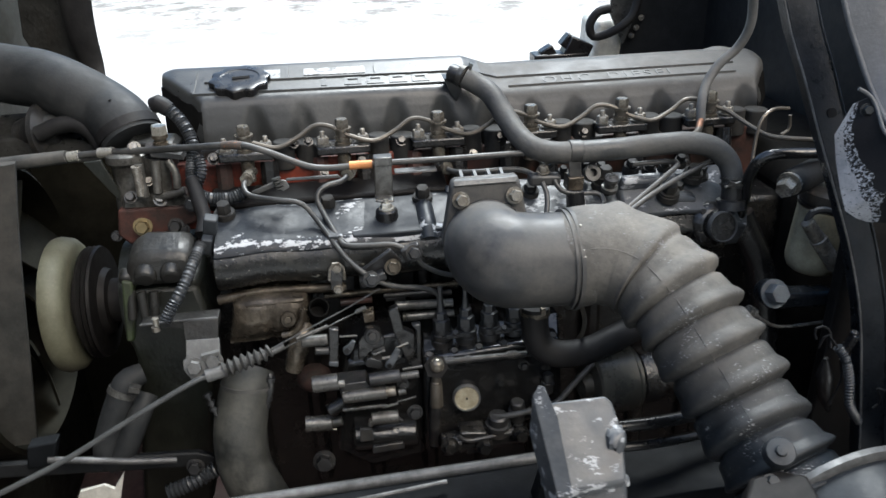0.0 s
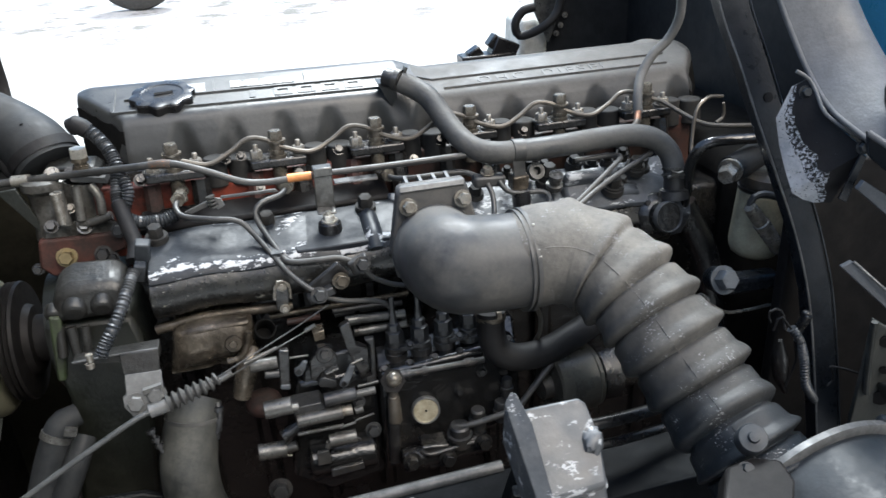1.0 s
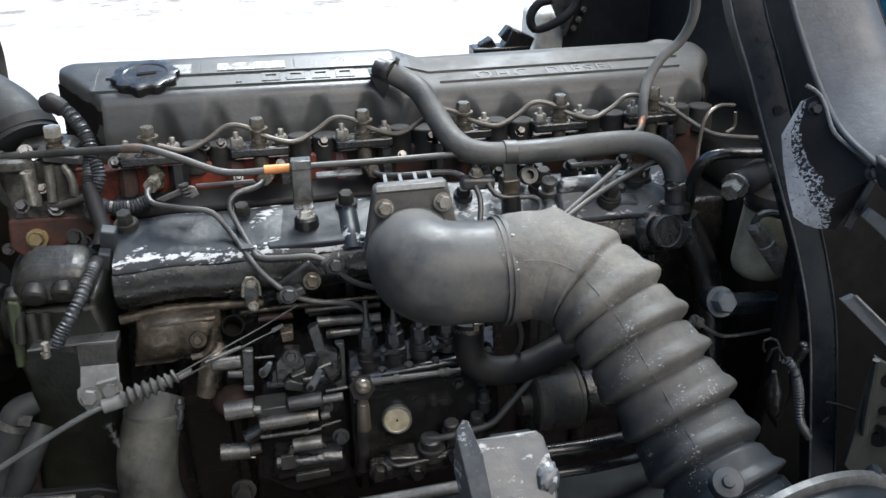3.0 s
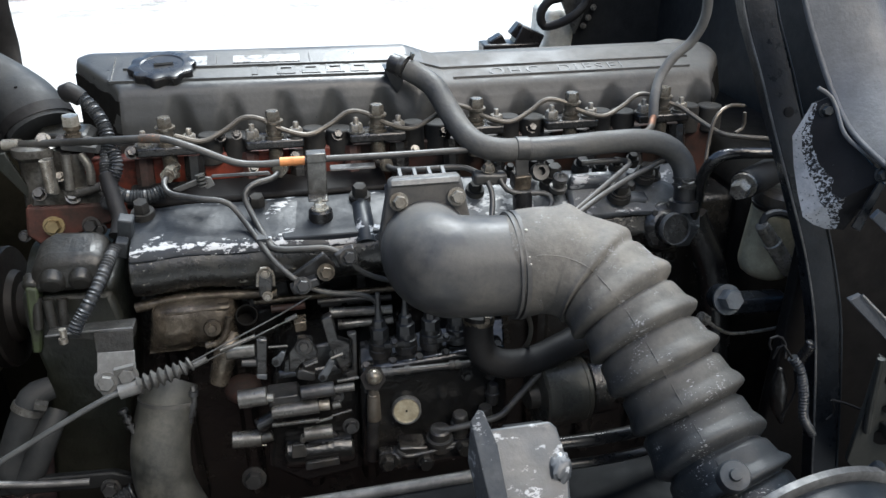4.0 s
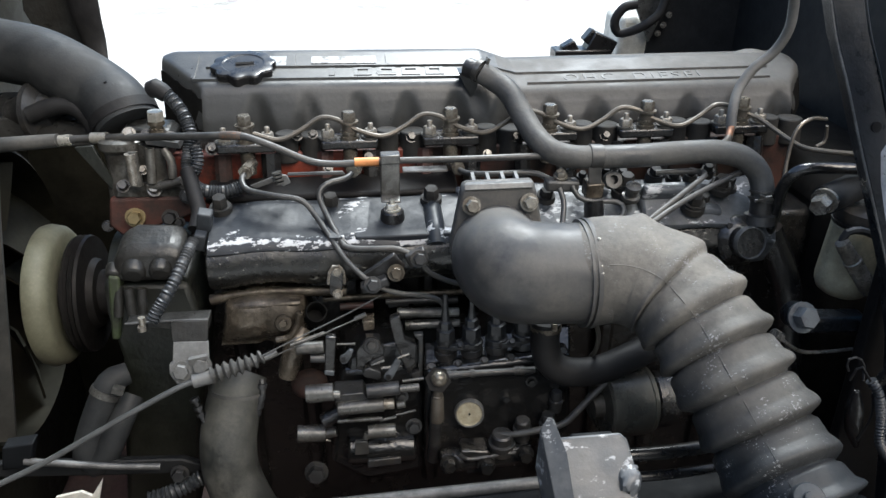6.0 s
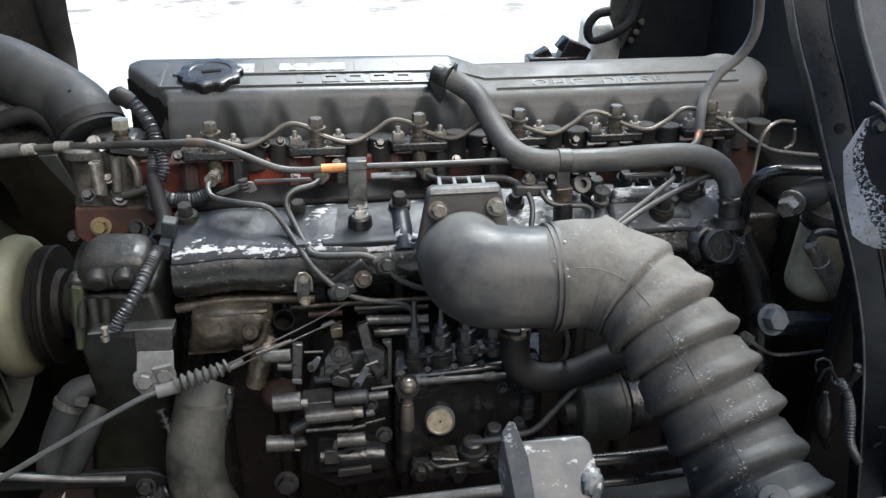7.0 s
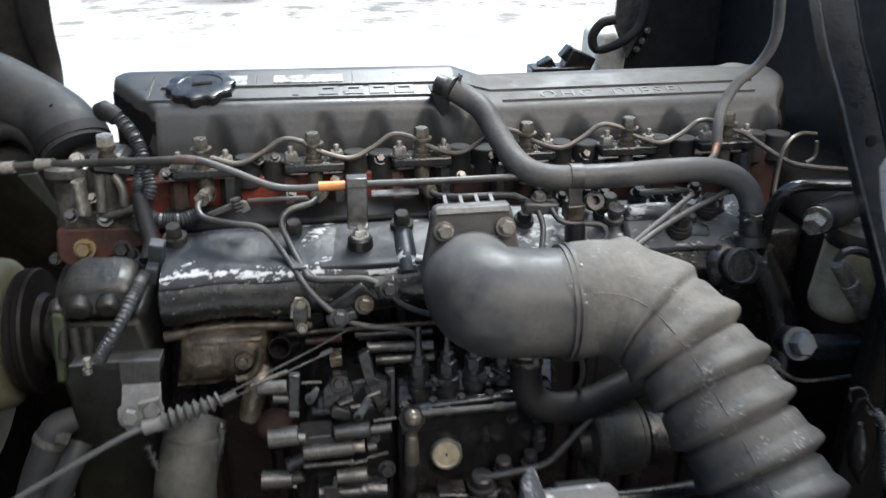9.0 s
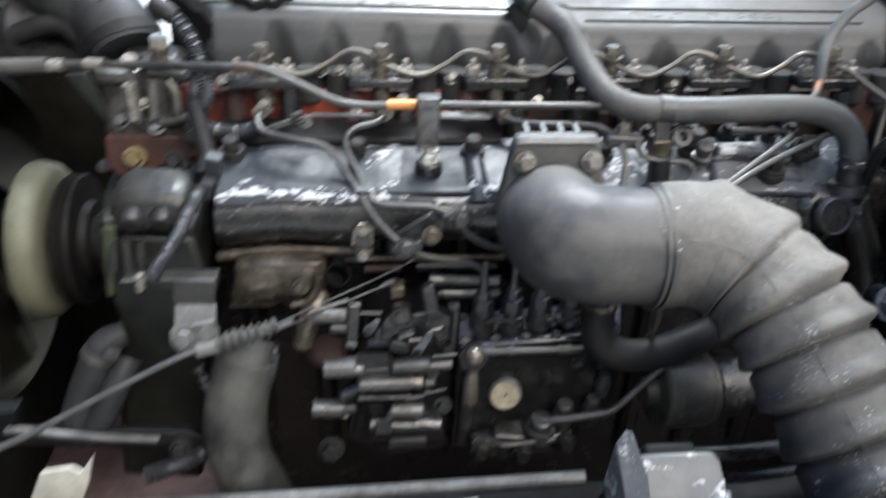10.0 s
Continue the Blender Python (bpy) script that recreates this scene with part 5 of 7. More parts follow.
# Black oil hose, filter, low right.
m = Mesh()
m.tube([(0.021, -0.23, 0.853), (0.02, -0.235, 0.824), (0.027, -0.24, 0.799), (0.05, -0.245, 0.786), (0.092, -0.24, 0.783), (0.138, -0.23, 0.794), (0.189, -0.21, 0.803)], 0.0185, 20)
oh = thing("oil_hose", (0.047, -0.24, 0.795), "black rubber hose bending past the pump", "hose")
part("hose", m, RUBBER, oh)
m = Mesh()
m.tube([(0.021, -0.23, 0.848), (0.021, -0.231, 0.842)], 0.0195, 20, 0.003).box((0.026, -0.25, 0.858), (0.006, 0.008, 0.01))
part("hose_clip", m, CAST_TAN, oh)
of = thing("oil_filter", (0.114, -0.27, 0.755), "dusty grey cylindrical filter canister", "filter")
m = Mesh()
m.lathe((0.097, -0.240, 0.729), (1, 0.1, -0.02), [(0, 0.030), (0.001, 0.043), (0.004, 0.046), (0.056, 0.0465), (0.059, 0.044), (0.064, 0.044), (0.065, 0.030)], 40)
part("canister", m, CANISTER, of)
m = Mesh()
m.lathe((0.162, -0.2335, 0.728), (1, 0.1, -0.02), [(0, 0.036), (0.004, 0.040), (0.03, 0.040), (0.033, 0.030), (0.07, 0.030)], 32)
part("neck", m, OILY, of)
m = Mesh()
m.cyl((0.083, -0.245, 0.729), (0.098, -0.242, 0.729), 0.016, 0.018, 24)
part("plug", m, ALU, of)
m = Mesh()
m.tube([(0.08, -0.24, 0.855), (0.086, -0.24, 0.834), (0.086, -0.235, 0.81), (0.082, -0.23, 0.796)], 0.003, 8)
solo("thin_pipe", m, TUBE, "thin bent metal pipe under the intake hose", "pipe")

# ---- left end: thermostat housing, hoses, looms ----
th = thing("thermostat_housing", (-0.5, 0.05, 0.97), "grey cast thermostat housing with red painted base", "thermostat housing")
m = Mesh()
m.lathe((-0.52, 0.03, 0.938), (0, 0.1, 1), [(0, 0.030), (0.05, 0.027), (0.064, 0.028), (0.070, 0.034), (0.080, 0.034), (0.083, 0.030)], 24)
part("outlet", m, ALU, th)
m = Mesh()
m.cyl((-0.49, 0.03, 0.932), (-0.476, 0.03, 1.015), 0.03, 0.026, 20)
part("tower", m, ALU, th)
for a, b in (((-0.502, -0.01, 1.013), (-0.502, -0.01, 0.97)),):
    m = Mesh()
    m.tube([a, b], 0.0075, 10)
    part("rib", m, ZINC, th)
m = Mesh()
m.prism([(-0.542, -0.004, 0.947), (-0.429, -0.004, 0.945), (-0.433, -0.004, 0.918), (-0.482, -0.004, 0.903), (-0.534, -0.004, 0.89), (-0.549, -0.004, 0.907)], (0, 0.06, 0))
red = part("red_bracket", m, RED_DULL, th, "dull red painted bracket", 0.004)
m = Mesh()
m.cyl((-0.511, -0.004, 0.919), V((-0.511, -0.004, 0.919)) + V((0, -0.003, 0.001)), 0.014)
m.bolt(V((-0.511, -0.004, 0.919)) + V((0, -0.002, 0)), (0.05, -1, 0.3), 0.010)
part("brass_bolt", m, BRASS, red, "brass hexagon bolt")
m = Mesh()
m.bolt((-0.552, 0.0, 0.905), (0, -1, 0.2), 0.006)
part("screw", m, OILY_GREY, th)
for p, r in (((-0.464, -0.006, 0.916), 0.009), ((-0.453, -0.006, 0.909), 0.006), ((-0.437, -0.006, 0.948), 0.008)):
    m = Mesh()
    m.bolt(p, (0, -1, 0.3), r)
    part("screw", m, OILY_GREY, th)
m = Mesh()
m.lathe((-0.471, 0.025, 1.018), (0.04, 0, 1), [(0, 0.0105), (0.018, 0.0105), (0.019, 0.0085), (0.023, 0.0085), (0.024, 0.0115), (0.029, 0.0115)], 20)
sensor = part("sensor", m, CAST_TAN, th, "temperature sensor with a bright head")
m = Mesh()
m.lathe((-0.4698, 0.025, 1.047), (0.04, 0, 1), [(0, 0.0118), (0.011, 0.0118), (0.013, 0.0105)], 6)
part("sensor_head", m, PLUG, sensor, "bright hexagon head")
m = Mesh()
m.prism([(-0.531, 0.0, 0.967), (-0.449, 0.0, 0.968), (-0.437, 0.0, 0.95), (-0.453, 0.0, 0.941), (-0.536, 0.0, 0.945)], (0, 0.06, 0))
part("base", m, ALU, th, bevel=0.004)
m = Mesh()
m.prism([(-0.483, 0.0, 1.03), (-0.44, 0.0, 1.022), (-0.438, 0.0, 1.014), (-0.481, 0.0, 1.022)], (0, 0.03, 0))
part("ledge", m, PIPE, th)

m = Mesh()
m.prism([(-0.523, 0.03, 1.028), (-0.515, 0.03, 1.036), (-0.457, 0.02, 1.034), (-0.447, 0.02, 1.025), (-0.451, 0.02, 1.016), (-0.522, 0.03, 1.015)], (0, 0.05, 0))
part("neck_flange", m, CAST_GREY, th, bevel=0.003)
for p, r, mt in (((-0.508, 0.025, 1.029), 0.007, ZINC), ((-0.485, 0.022, 1.028), 0.006, OILY_GREY), ((-0.452, 0.016, 1.024), 0.007, STEEL), ((-0.52, -0.002, 0.964), 0.007, OILY_GREY), ((-0.479, -0.002, 0.958), 0.008, STEEL), ((-0.49, -0.004, 0.987), 0.005, ZINC)):
    m = Mesh()
    m.bolt(p, (0.05, -0.8, 0.6), r)
    part("bolt", m, mt, th)
m = Mesh()
m.tube([(-0.46, 0.0, 1.015), (-0.451, -0.005, 0.998), (-0.452, -0.01, 0.976)], 0.006, 10)
part("rib", m, ALU, th)
m = Mesh()
m.tube([(-0.486, -0.005, 0.963), (-0.462, -0.01, 0.967), (-0.44, -0.012, 0.973)], 0.006, 10)
part("rib", m, STEEL, th)

uh = thing("radiator_hose", (-0.6, 0.15, 1.1), "thick dusty grey upper radiator hose", "hose")
m = Mesh()
m.tube([(-0.843, 0.22, 1.119), (-0.776, 0.21, 1.117), (-0.707, 0.19, 1.108), (-0.654, 0.17, 1.1), (-0.601, 0.14, 1.081), (-0.561, 0.12, 1.06), (-0.534, 0.09, 1.046), (-0.519, 0.07, 1.024)], 0.0455, 32)
part("hose", m, RADHOSE, uh, angle=60)
m = Mesh()
m.tube([(-0.529, 0.085, 1.041), (-0.523, 0.077, 1.03)], 0.0485, 32, 0.004)
part("hose_clip", m, RUBBER, uh)
tie = V((-0.538, 0.075, 1.076))
m = Mesh()
m.box(tie, (0.012, 0.010, 0.010), 15, 25, 0).tube([tie + V((-0.010, 0.0, 0.006)), tie, tie + V((0.009, -0.004, 0.010))], 0.0022, 6)
m.tube([tie + V((0.002, -0.004, -0.012)), tie, tie + V((-0.003, -0.003, 0.014))], 0.0022, 6)
part("wire_tie", m, RUBBER, uh, "twisted black wire tie")
m = Mesh()
m.tube([(-0.66, 0.1, 1.037), (-0.631, 0.1, 1.048), (-0.604, 0.1, 1.049), (-0.58, 0.09, 1.037), (-0.566, 0.08, 1.014)], 0.013, 14)
solo("bypass_hose", m, RUBBER, "black bypass hose beside the thermostat housing", "hose")
m = Mesh()
m.lathe((-0.676, 0.14, 1.029), (1, -0.25, 0.1), [(-0.03, 0.02), (0.0, 0.03), (0.012, 0.045), (0.02, 0.045), (0.03, 0.03), (0.045, 0.026), (0.05, 0.012)], 24)
solo("water_valve", m, OILY_GREY, "round dark grey water valve by the radiator hose", "valve")
m = Mesh()
m.prism([(-0.747, 0.12, 1.026), (-0.654, 0.12, 1.028), (-0.579, 0.1, 1.017), (-0.517, 0.08, 1.01), (-0.555, 0.08, 0.995), (-0.761, 0.12, 0.975)], (0, 0.08, 0.02))
solo("hose_bracket", m, CAST_GREY, "grey cast bracket carrying the hose connections", "bracket", 0.004)

m = Mesh()
m.prism([(-0.578, 0.010, 1.017), (-0.554, 0.010, 1.019), (-0.532, 0.010, 0.959), (-0.540, 0.010, 0.955)], (0, 0.006, 0))
part("gusset", m, CASE, th, "dark sheet gusset", 0.001)
for a, b in (((-0.499, -0.005, 1.014), (-0.498, -0.010, 0.967)), ((-0.476, -0.005, 1.018), (-0.479, -0.010, 0.971))):
    m = Mesh()
    m.tube([a, b], 0.0065, 10)
    part("rib", m, ALU, th)

lo = thing("wiring_loom", (-0.42, -0.03, 1.0), "black corrugated wiring loom with a grey connector", "wiring loom")
m = Mesh()
m.tube([(-0.458, 0.03, 1.087), (-0.44, 0.02, 1.072), (-0.426, 0.005, 1.053), (-0.42, -0.01, 1.034), (-0.423, -0.03, 1.01), (-0.42, -0.05, 0.99), (-0.404, -0.06, 0.977), (-0.375, -0.06, 0.974), (-0.354, -0.055, 0.978)], 0.0085, 12, 0.004, (0.0042, 0.0012))
part("conduit", m, LOOM, lo)
m = Mesh()
m.tube([(-0.472, 0.035, 1.086), (-0.464, 0.032, 1.089), (-0.451, 0.028, 1.08)], [0.012, 0.013, 0.011], 14)
part("boot", m, RUBBER, lo)
m = Mesh()
m.tube([(-0.411, -0.035, 1.031), (-0.408, -0.045, 1.011), (-0.417, -0.05, 0.992)], 0.0075, 12, 0.004, (0.0042, 0.0012))
part("conduit", m, LOOM, lo)
m = Mesh()
m.tube([(-0.421, -0.05, 1.002), (-0.412, -0.075, 0.976), (-0.406, -0.09, 0.959), (-0.409, -0.11, 0.944)], 0.010, 12)
part("taped_run", m, RUBBER, lo)
m = Mesh()
m.tube([(-0.407, -0.14, 0.943), (-0.415, -0.165, 0.931), (-0.427, -0.192, 0.911), (-0.444, -0.21, 0.888), (-0.451, -0.215, 0.876)], 0.0072, 12, 0.004, (0.0038, 0.0010))
part("conduit", m, LOOM, lo)
m = Mesh()
m.box((-0.396, -0.115, 0.954), (0.018, 0.016, 0.04), 15, 12, 0).box((-0.401, -0.13, 0.938), (0.014, 0.014, 0.025), 15, 12, 0)
part("connector", m, HOUSING, lo, "grey plastic connector", 0.002)

# Water pump and the front gear case.
wp = thing("water_pump", (-0.47, -0.12, 0.9), "grey cast water pump housing with bolt bosses", "water pump")
m = Mesh()
m.prism([(-0.502, -0.15, 0.931), (-0.481, -0.15, 0.941), (-0.426, -0.15, 0.938), (-0.415, -0.15, 0.92), (-0.422, -0.155, 0.893), (-0.512, -0.155, 0.895)], (0, 0.055, 0.012))
part("casting", m, CAST_GREY, wp, bevel=0.012)
for p, r in (((-0.481, -0.158, 0.909), 0.0145), ((-0.449, -0.158, 0.909), 0.0135), ((-0.507, -0.15, 0.905), 0.010)):
    m = Mesh()
    m.lathe(V(p) + V((0, 0.014, 0.006)), (0, -1, -0.45), [(0, r * 1.05), (0.014, r), (0.017, r * 0.82)], 20)
    part("boss", m, CAST_GREY, wp, bevel=0.002)
for a, b in (((-0.489, -0.16, 0.892), (-0.487, -0.17, 0.853)), ((-0.473, -0.16, 0.891), (-0.475, -0.17, 0.852)), ((-0.503, -0.15, 0.891), (-0.507, -0.16, 0.853))):
    m = Mesh()
    m.tube([a, b], 0.006, 10)
    part("rib", m, CAST_GREY, wp)
case = thing("gear_case", (-0.45, -0.1, 0.6), "dark olive cast front gear case", "gear case")
m = Mesh()
m.prism([(-0.526, -0.14, 0.891), (-0.421, -0.14, 0.884), (-0.411, -0.15, 0.823), (-0.455, -0.15, 0.515), (-0.557, -0.15, 0.527), (-0.518, -0.15, 0.779), (-0.525, -0.15, 0.848)], (0, 0.22, 0))
part("casting", m, CASE, case, bevel=0.008)
m = Mesh()
m.lathe((-0.55, 0.015, 0.80), (1, 0, 0), [(0, 0.085), (0.03, 0.088), (0.05, 0.07)], 40)
part("front_boss", m, CASE, case)
m = Mesh()
m.prism([(-0.5115, -0.157, 0.9085), (-0.4985, -0.157, 0.9052), (-0.5029, -0.157, 0.8644), (-0.5129, -0.157, 0.8158), (-0.523, -0.157, 0.8166), (-0.5172, -0.157, 0.8655)], (0, 0.03, 0))
part("painted_flange", m, GREEN, case, "flange in old green paint", 0.003)
arm = thing("cable_bracket", (-0.427, -0.21, 0.846), "pale plated sheet bracket holding the throttle cable", "bracket")
m = Mesh()
m.prism([(-0.487, -0.2, 0.866), (-0.434, -0.205, 0.87), (-0.387, -0.21, 0.873), (-0.388, -0.21, 0.859), (-0.433, -0.205, 0.857), (-0.487, -0.2, 0.863)], (0, 0.02, 0.0))
part("arm", m, CAST_GREY, arm, bevel=0.001)
m = Mesh()
m.prism([(-0.432, -0.212, 0.871), (-0.387, -0.215, 0.873), (-0.389, -0.225, 0.849), (-0.43, -0.225, 0.852)], (0, 0.003, 0))
part("upper_plate", m, CAST_GREY, arm, bevel=0.001)
m = Mesh()
m.tube([(-0.487, -0.202, 0.8665), (-0.434, -0.207, 0.8705), (-0.387, -0.2145, 0.8735)], 0.0014, 8)
part("edge", m, EDGE, arm, "bright edge line")
m = Mesh()
m.prism([(-0.429, -0.225, 0.852), (-0.388, -0.225, 0.85), (-0.388, -0.238, 0.829), (-0.385, -0.246, 0.812), (-0.426, -0.25, 0.808), (-0.434, -0.246, 0.821), (-0.434, -0.24, 0.83), (-0.43, -0.238, 0.833)], (0, 0.003, 0))
arm_plate = part("plate", m, PALE_PLATE, arm, "", 0.001)
for p in ((-0.419, -0.248, 0.825), (-0.396, -0.246, 0.83)):
    m = Mesh()
    m.bolt(p, (0, -1, 0.35), 0.0095, 0.006)
    part("bolt", m, PALE_PLATE, arm_plate)
m = Mesh()
m.prism([(-0.409, -0.243, 0.841), (-0.387, -0.243, 0.845), (-0.388, -0.243, 0.84), (-0.409, -0.243, 0.834)], (0, -0.006, 0))
part("lip", m, PALE_PLATE, arm_plate)
m = Mesh()
m.cyl((-0.466, -0.205, 0.866), (-0.466, -0.205, 0.876), 0.004).cyl((-0.467, -0.207, 0.865), (-0.467, -0.207, 0.859), 0.005)
part("pin", m, ZINC, arm)
tc_ = thing("throttle_cable", (-0.486, -0.28, 0.788), "grey sheathed throttle cable with a pale corrugated boot", "cable")
m = Mesh()
m.tube([(-0.683, -0.33, 0.715), (-0.635, -0.32, 0.73), (-0.574, -0.305, 0.75), (-0.518, -0.29, 0.774), (-0.46, -0.275, 0.799), (-0.416, -0.262, 0.815), (-0.397, -0.257, 0.817)], 0.0035, 12)
part("sheath", m, CABLE, tc_)
m = Mesh()
m.cyl((-0.405, -0.258, 0.817), (-0.381, -0.254, 0.82), 0.0085)
part("ferrule", m, PALE_PLATE, tc_)
m = Mesh()
m.tube([(-0.383, -0.254, 0.821), (-0.361, -0.25, 0.826), (-0.338, -0.245, 0.83), (-0.325, -0.24, 0.834)], [0.0085, 0.009, 0.0078, 0.0065], 14, 0.003, (0.0085, 0.0028))
part("boot", m, BOOT, tc_, "pale corrugated rubber boot")
m = Mesh()
m.tube([(-0.325, -0.24, 0.835), (-0.271, -0.225, 0.853), (-0.223, -0.21, 0.868), (-0.18, -0.2, 0.886)], 0.0009, 6)
m.tube([(-0.326, -0.24, 0.826), (-0.279, -0.23, 0.842), (-0.245, -0.22, 0.851), (-0.207, -0.2, 0.856)], 0.0009, 6)
part("inner_wire", m, STEEL, tc_)
m = Mesh()
m.cyl((-0.323, -0.238, 0.83), (-0.308, -0.235, 0.835), 0.0045).cyl((-0.292, -0.232, 0.842), (-0.251, -0.22, 0.849), 0.0025)
part("end_rod", m, STEEL, tc_)

oc = thing("oil_cooler_cover", (-0.325, -0.17, 0.837), "tan cast aluminium oil cooler cover", "engine cover")
m = Mesh()
rows = []
for k in range(25):
    w = k / 24
    x = -0.376 + 0.098 * w
    low, high = 0.800 + 0.016 * max(0.0, w - 0.55) / 0.45, 0.866 - 0.006 * (2 * w - 1) ** 4
    row = [(x, -0.06, low), (x, -0.06, high)]
    for q in range(15):
        v = q / 14
        swell = 0.018 * math.sin(math.pi * min(1.0, 0.08 + v)) ** 0.7 * (1 - (2 * w - 1) ** 6) - 0.006 * math.exp(-((w - 0.52) / 0.05) ** 2) * v
        row.append((x - 0.012 * v * (1 - w), -0.158 - swell - 0.0015 * noise.noise(V((x * 90, v * 5, 2.0))), high + (low - high) * v))
    rows.append(row)
m.rings(rows)
part("cover", m, CAST_TAN, oc, angle=60)
m = Mesh()
m.prism([(-0.359, -0.168, 0.863), (-0.28, -0.168, 0.864), (-0.282, -0.17, 0.859), (-0.359, -0.17, 0.857)], (0, 0.01, 0.002))
part("lip", m, CAST_TAN, oc, bevel=0.003)
m = Mesh()
m.tube([(-0.281, -0.163, 0.822), (-0.287, -0.171, 0.812), (-0.295, -0.18, 0.797), (-0.306, -0.185, 0.764)], [0.008, 0.015, 0.015, 0.012], 18)
part("spout", m, CAST_TAN, oc)
m = Mesh()
m.lathe((-0.304, -0.177, 0.840), (0, -1, 0.3), [(-0.012, 0.0120), (0.001, 0.0112), (0.003, 0.0098)], 24)
part("boss", m, CAST_TAN, oc)
m = Mesh()
m.tube([(-0.315, -0.178, 0.816), (-0.298, -0.178, 0.820), (-0.288, -0.178, 0.835), (-0.283, -0.178, 0.854)], 0.0045, 10, 0.005)
part("rib", m, CAST_TAN, oc)
m = Mesh()
m.lathe((-0.263, -0.165, 0.846), (0.15, -0.7, 0.7), [(-0.03, 0.0135), (0.0, 0.0140), (0.0025, 0.0135), (0.003, 0.0122), (0.001, 0.0112), (-0.028, 0.0105), (-0.0285, 0.001)], 28)
part("pipe_mouth", m, BLACK_AND_SHADE, oc, "oily round pipe mouth", angle=30)
m = Mesh()
m.bolt((-0.304, -0.180, 0.842), (0, -1, 0.3), 0.0058)
part("bolt", m, CAST_TAN, oc)
m = Mesh()
m.tube([(-0.397, -0.14, 0.858), (-0.346, -0.14, 0.865), (-0.282, -0.14, 0.864), (-0.224, -0.14, 0.861)], 0.007, 10)
part("edge_rail", m, CAST_TAN, oc)
m = Mesh()
m.ball((-0.283, -0.13, 0.71), 0.026, 18, 0.7)
solo("red_brown_casting", m, RED_DULL, "red-brown rounded casting behind the governor", "casting")

lh = thing("lower_radiator_hose", (-0.379, -0.22, 0.693), "thick dusty grey lower radiator hose", "hose")
m = Mesh()
m.tube([(-0.36, -0.18, 0.773), (-0.369, -0.195, 0.754), (-0.379, -0.21, 0.722), (-0.384, -0.225, 0.689), (-0.382, -0.235, 0.65), (-0.368, -0.245, 0.609), (-0.342, -0.25, 0.54)], [0.03, 0.034, 0.0355, 0.036, 0.036, 0.036, 0.036], 28)
part("hose", m, LOWHOSE, lh, angle=60)
m = Mesh()
m.tube([(-0.369, -0.1947, 0.757), (-0.3697, -0.1962, 0.7525)], 0.0352, 28, 0.002)
part("clip_band", m, HOSE, lh, "thin worn clip band")
for a, b in ((V((-0.335, -0.205, 0.769)), V((-0.343, -0.215, 0.728))), (V((-0.419, -0.215, 0.761)), V((-0.409, -0.225, 0.731)))):
    m = Mesh()
    m.cyl(a, b, 0.0032, n=10)
    for k in (0.0, 0.35, 0.62):
        m.cyl(a.lerp(b, k), a.lerp(b, k + 0.14), 0.0062 - 0.0012 * k, n=12)
    part("hose_clip", m, OILY_GREY, lh)
m = Mesh()
m.tube([(-0.336, -0.2, 0.773), (-0.336, -0.21, 0.754), (-0.344, -0.215, 0.736)], 0.004, 8)
part("clip_tail", m, OILY_GREY, lh)

uph = thing("heater_hose", (-0.547, -0.2, 0.72), "dusty grey heater hose bent into a U", "hose")
m = Mesh()
m.tube([(-0.507, -0.17, 0.774), (-0.526, -0.18, 0.77), (-0.539, -0.19, 0.747), (-0.555, -0.2, 0.712), (-0.564, -0.21, 0.684), (-0.56, -0.215, 0.669), (-0.546, -0.215, 0.673), (-0.532, -0.21, 0.695), (-0.515, -0.2, 0.726), (-0.504, -0.18, 0.746)], [0.014, 0.017, 0.018, 0.018, 0.018, 0.018, 0.017, 0.016, 0.015, 0.014], 16)
part("hose", m, RADHOSE, uph, angle=60)
m = Mesh()
m.tube([(-0.532, -0.185, 0.761), (-0.536, -0.188, 0.754)], 0.0195, 16, 0.003).box((-0.509, -0.21, 0.777), (0.014, 0.01, 0.008), 0, 20, 0)
part("hose_clip", m, STEEL, uph)

# ---- fan and shroud ----
fan = thing("cooling_fan", (-0.62, 0.015, 0.69), "cooling fan at rest with cream hub and black pulley", "fan")
FC = V((0.0, 0.015, 0.792))


def at_x(x):
    return FC + V((x, 0, 0))


m = Mesh()
m.lathe(at_x(-0.615), (1, 0, 0), [(-0.015, 0.05), (0, 0.05), (0, 0.084), (0.004, 0.086), (0.007, 0.079), (0.011, 0.086), (0.014, 0.079), (0.018, 0.086), (0.022, 0.084), (0.023, 0.052), (0.032, 0.048), (0.033, 0.034), (0.09, 0.034)], 48)
part("pulley", m, PULLEY, fan, angle=30)
m = Mesh()
m.lathe(at_x(-0.662), (1, 0, 0), [(0, 0.06), (0.0, 0.094), (0.004, 0.102), (0.012, 0.104), (0.026, 0.101), (0.033, 0.094), (0.035, 0.088), (0.030, 0.03)], 56)
part("hub", m, CREAM, fan, "cream plastic fan hub")
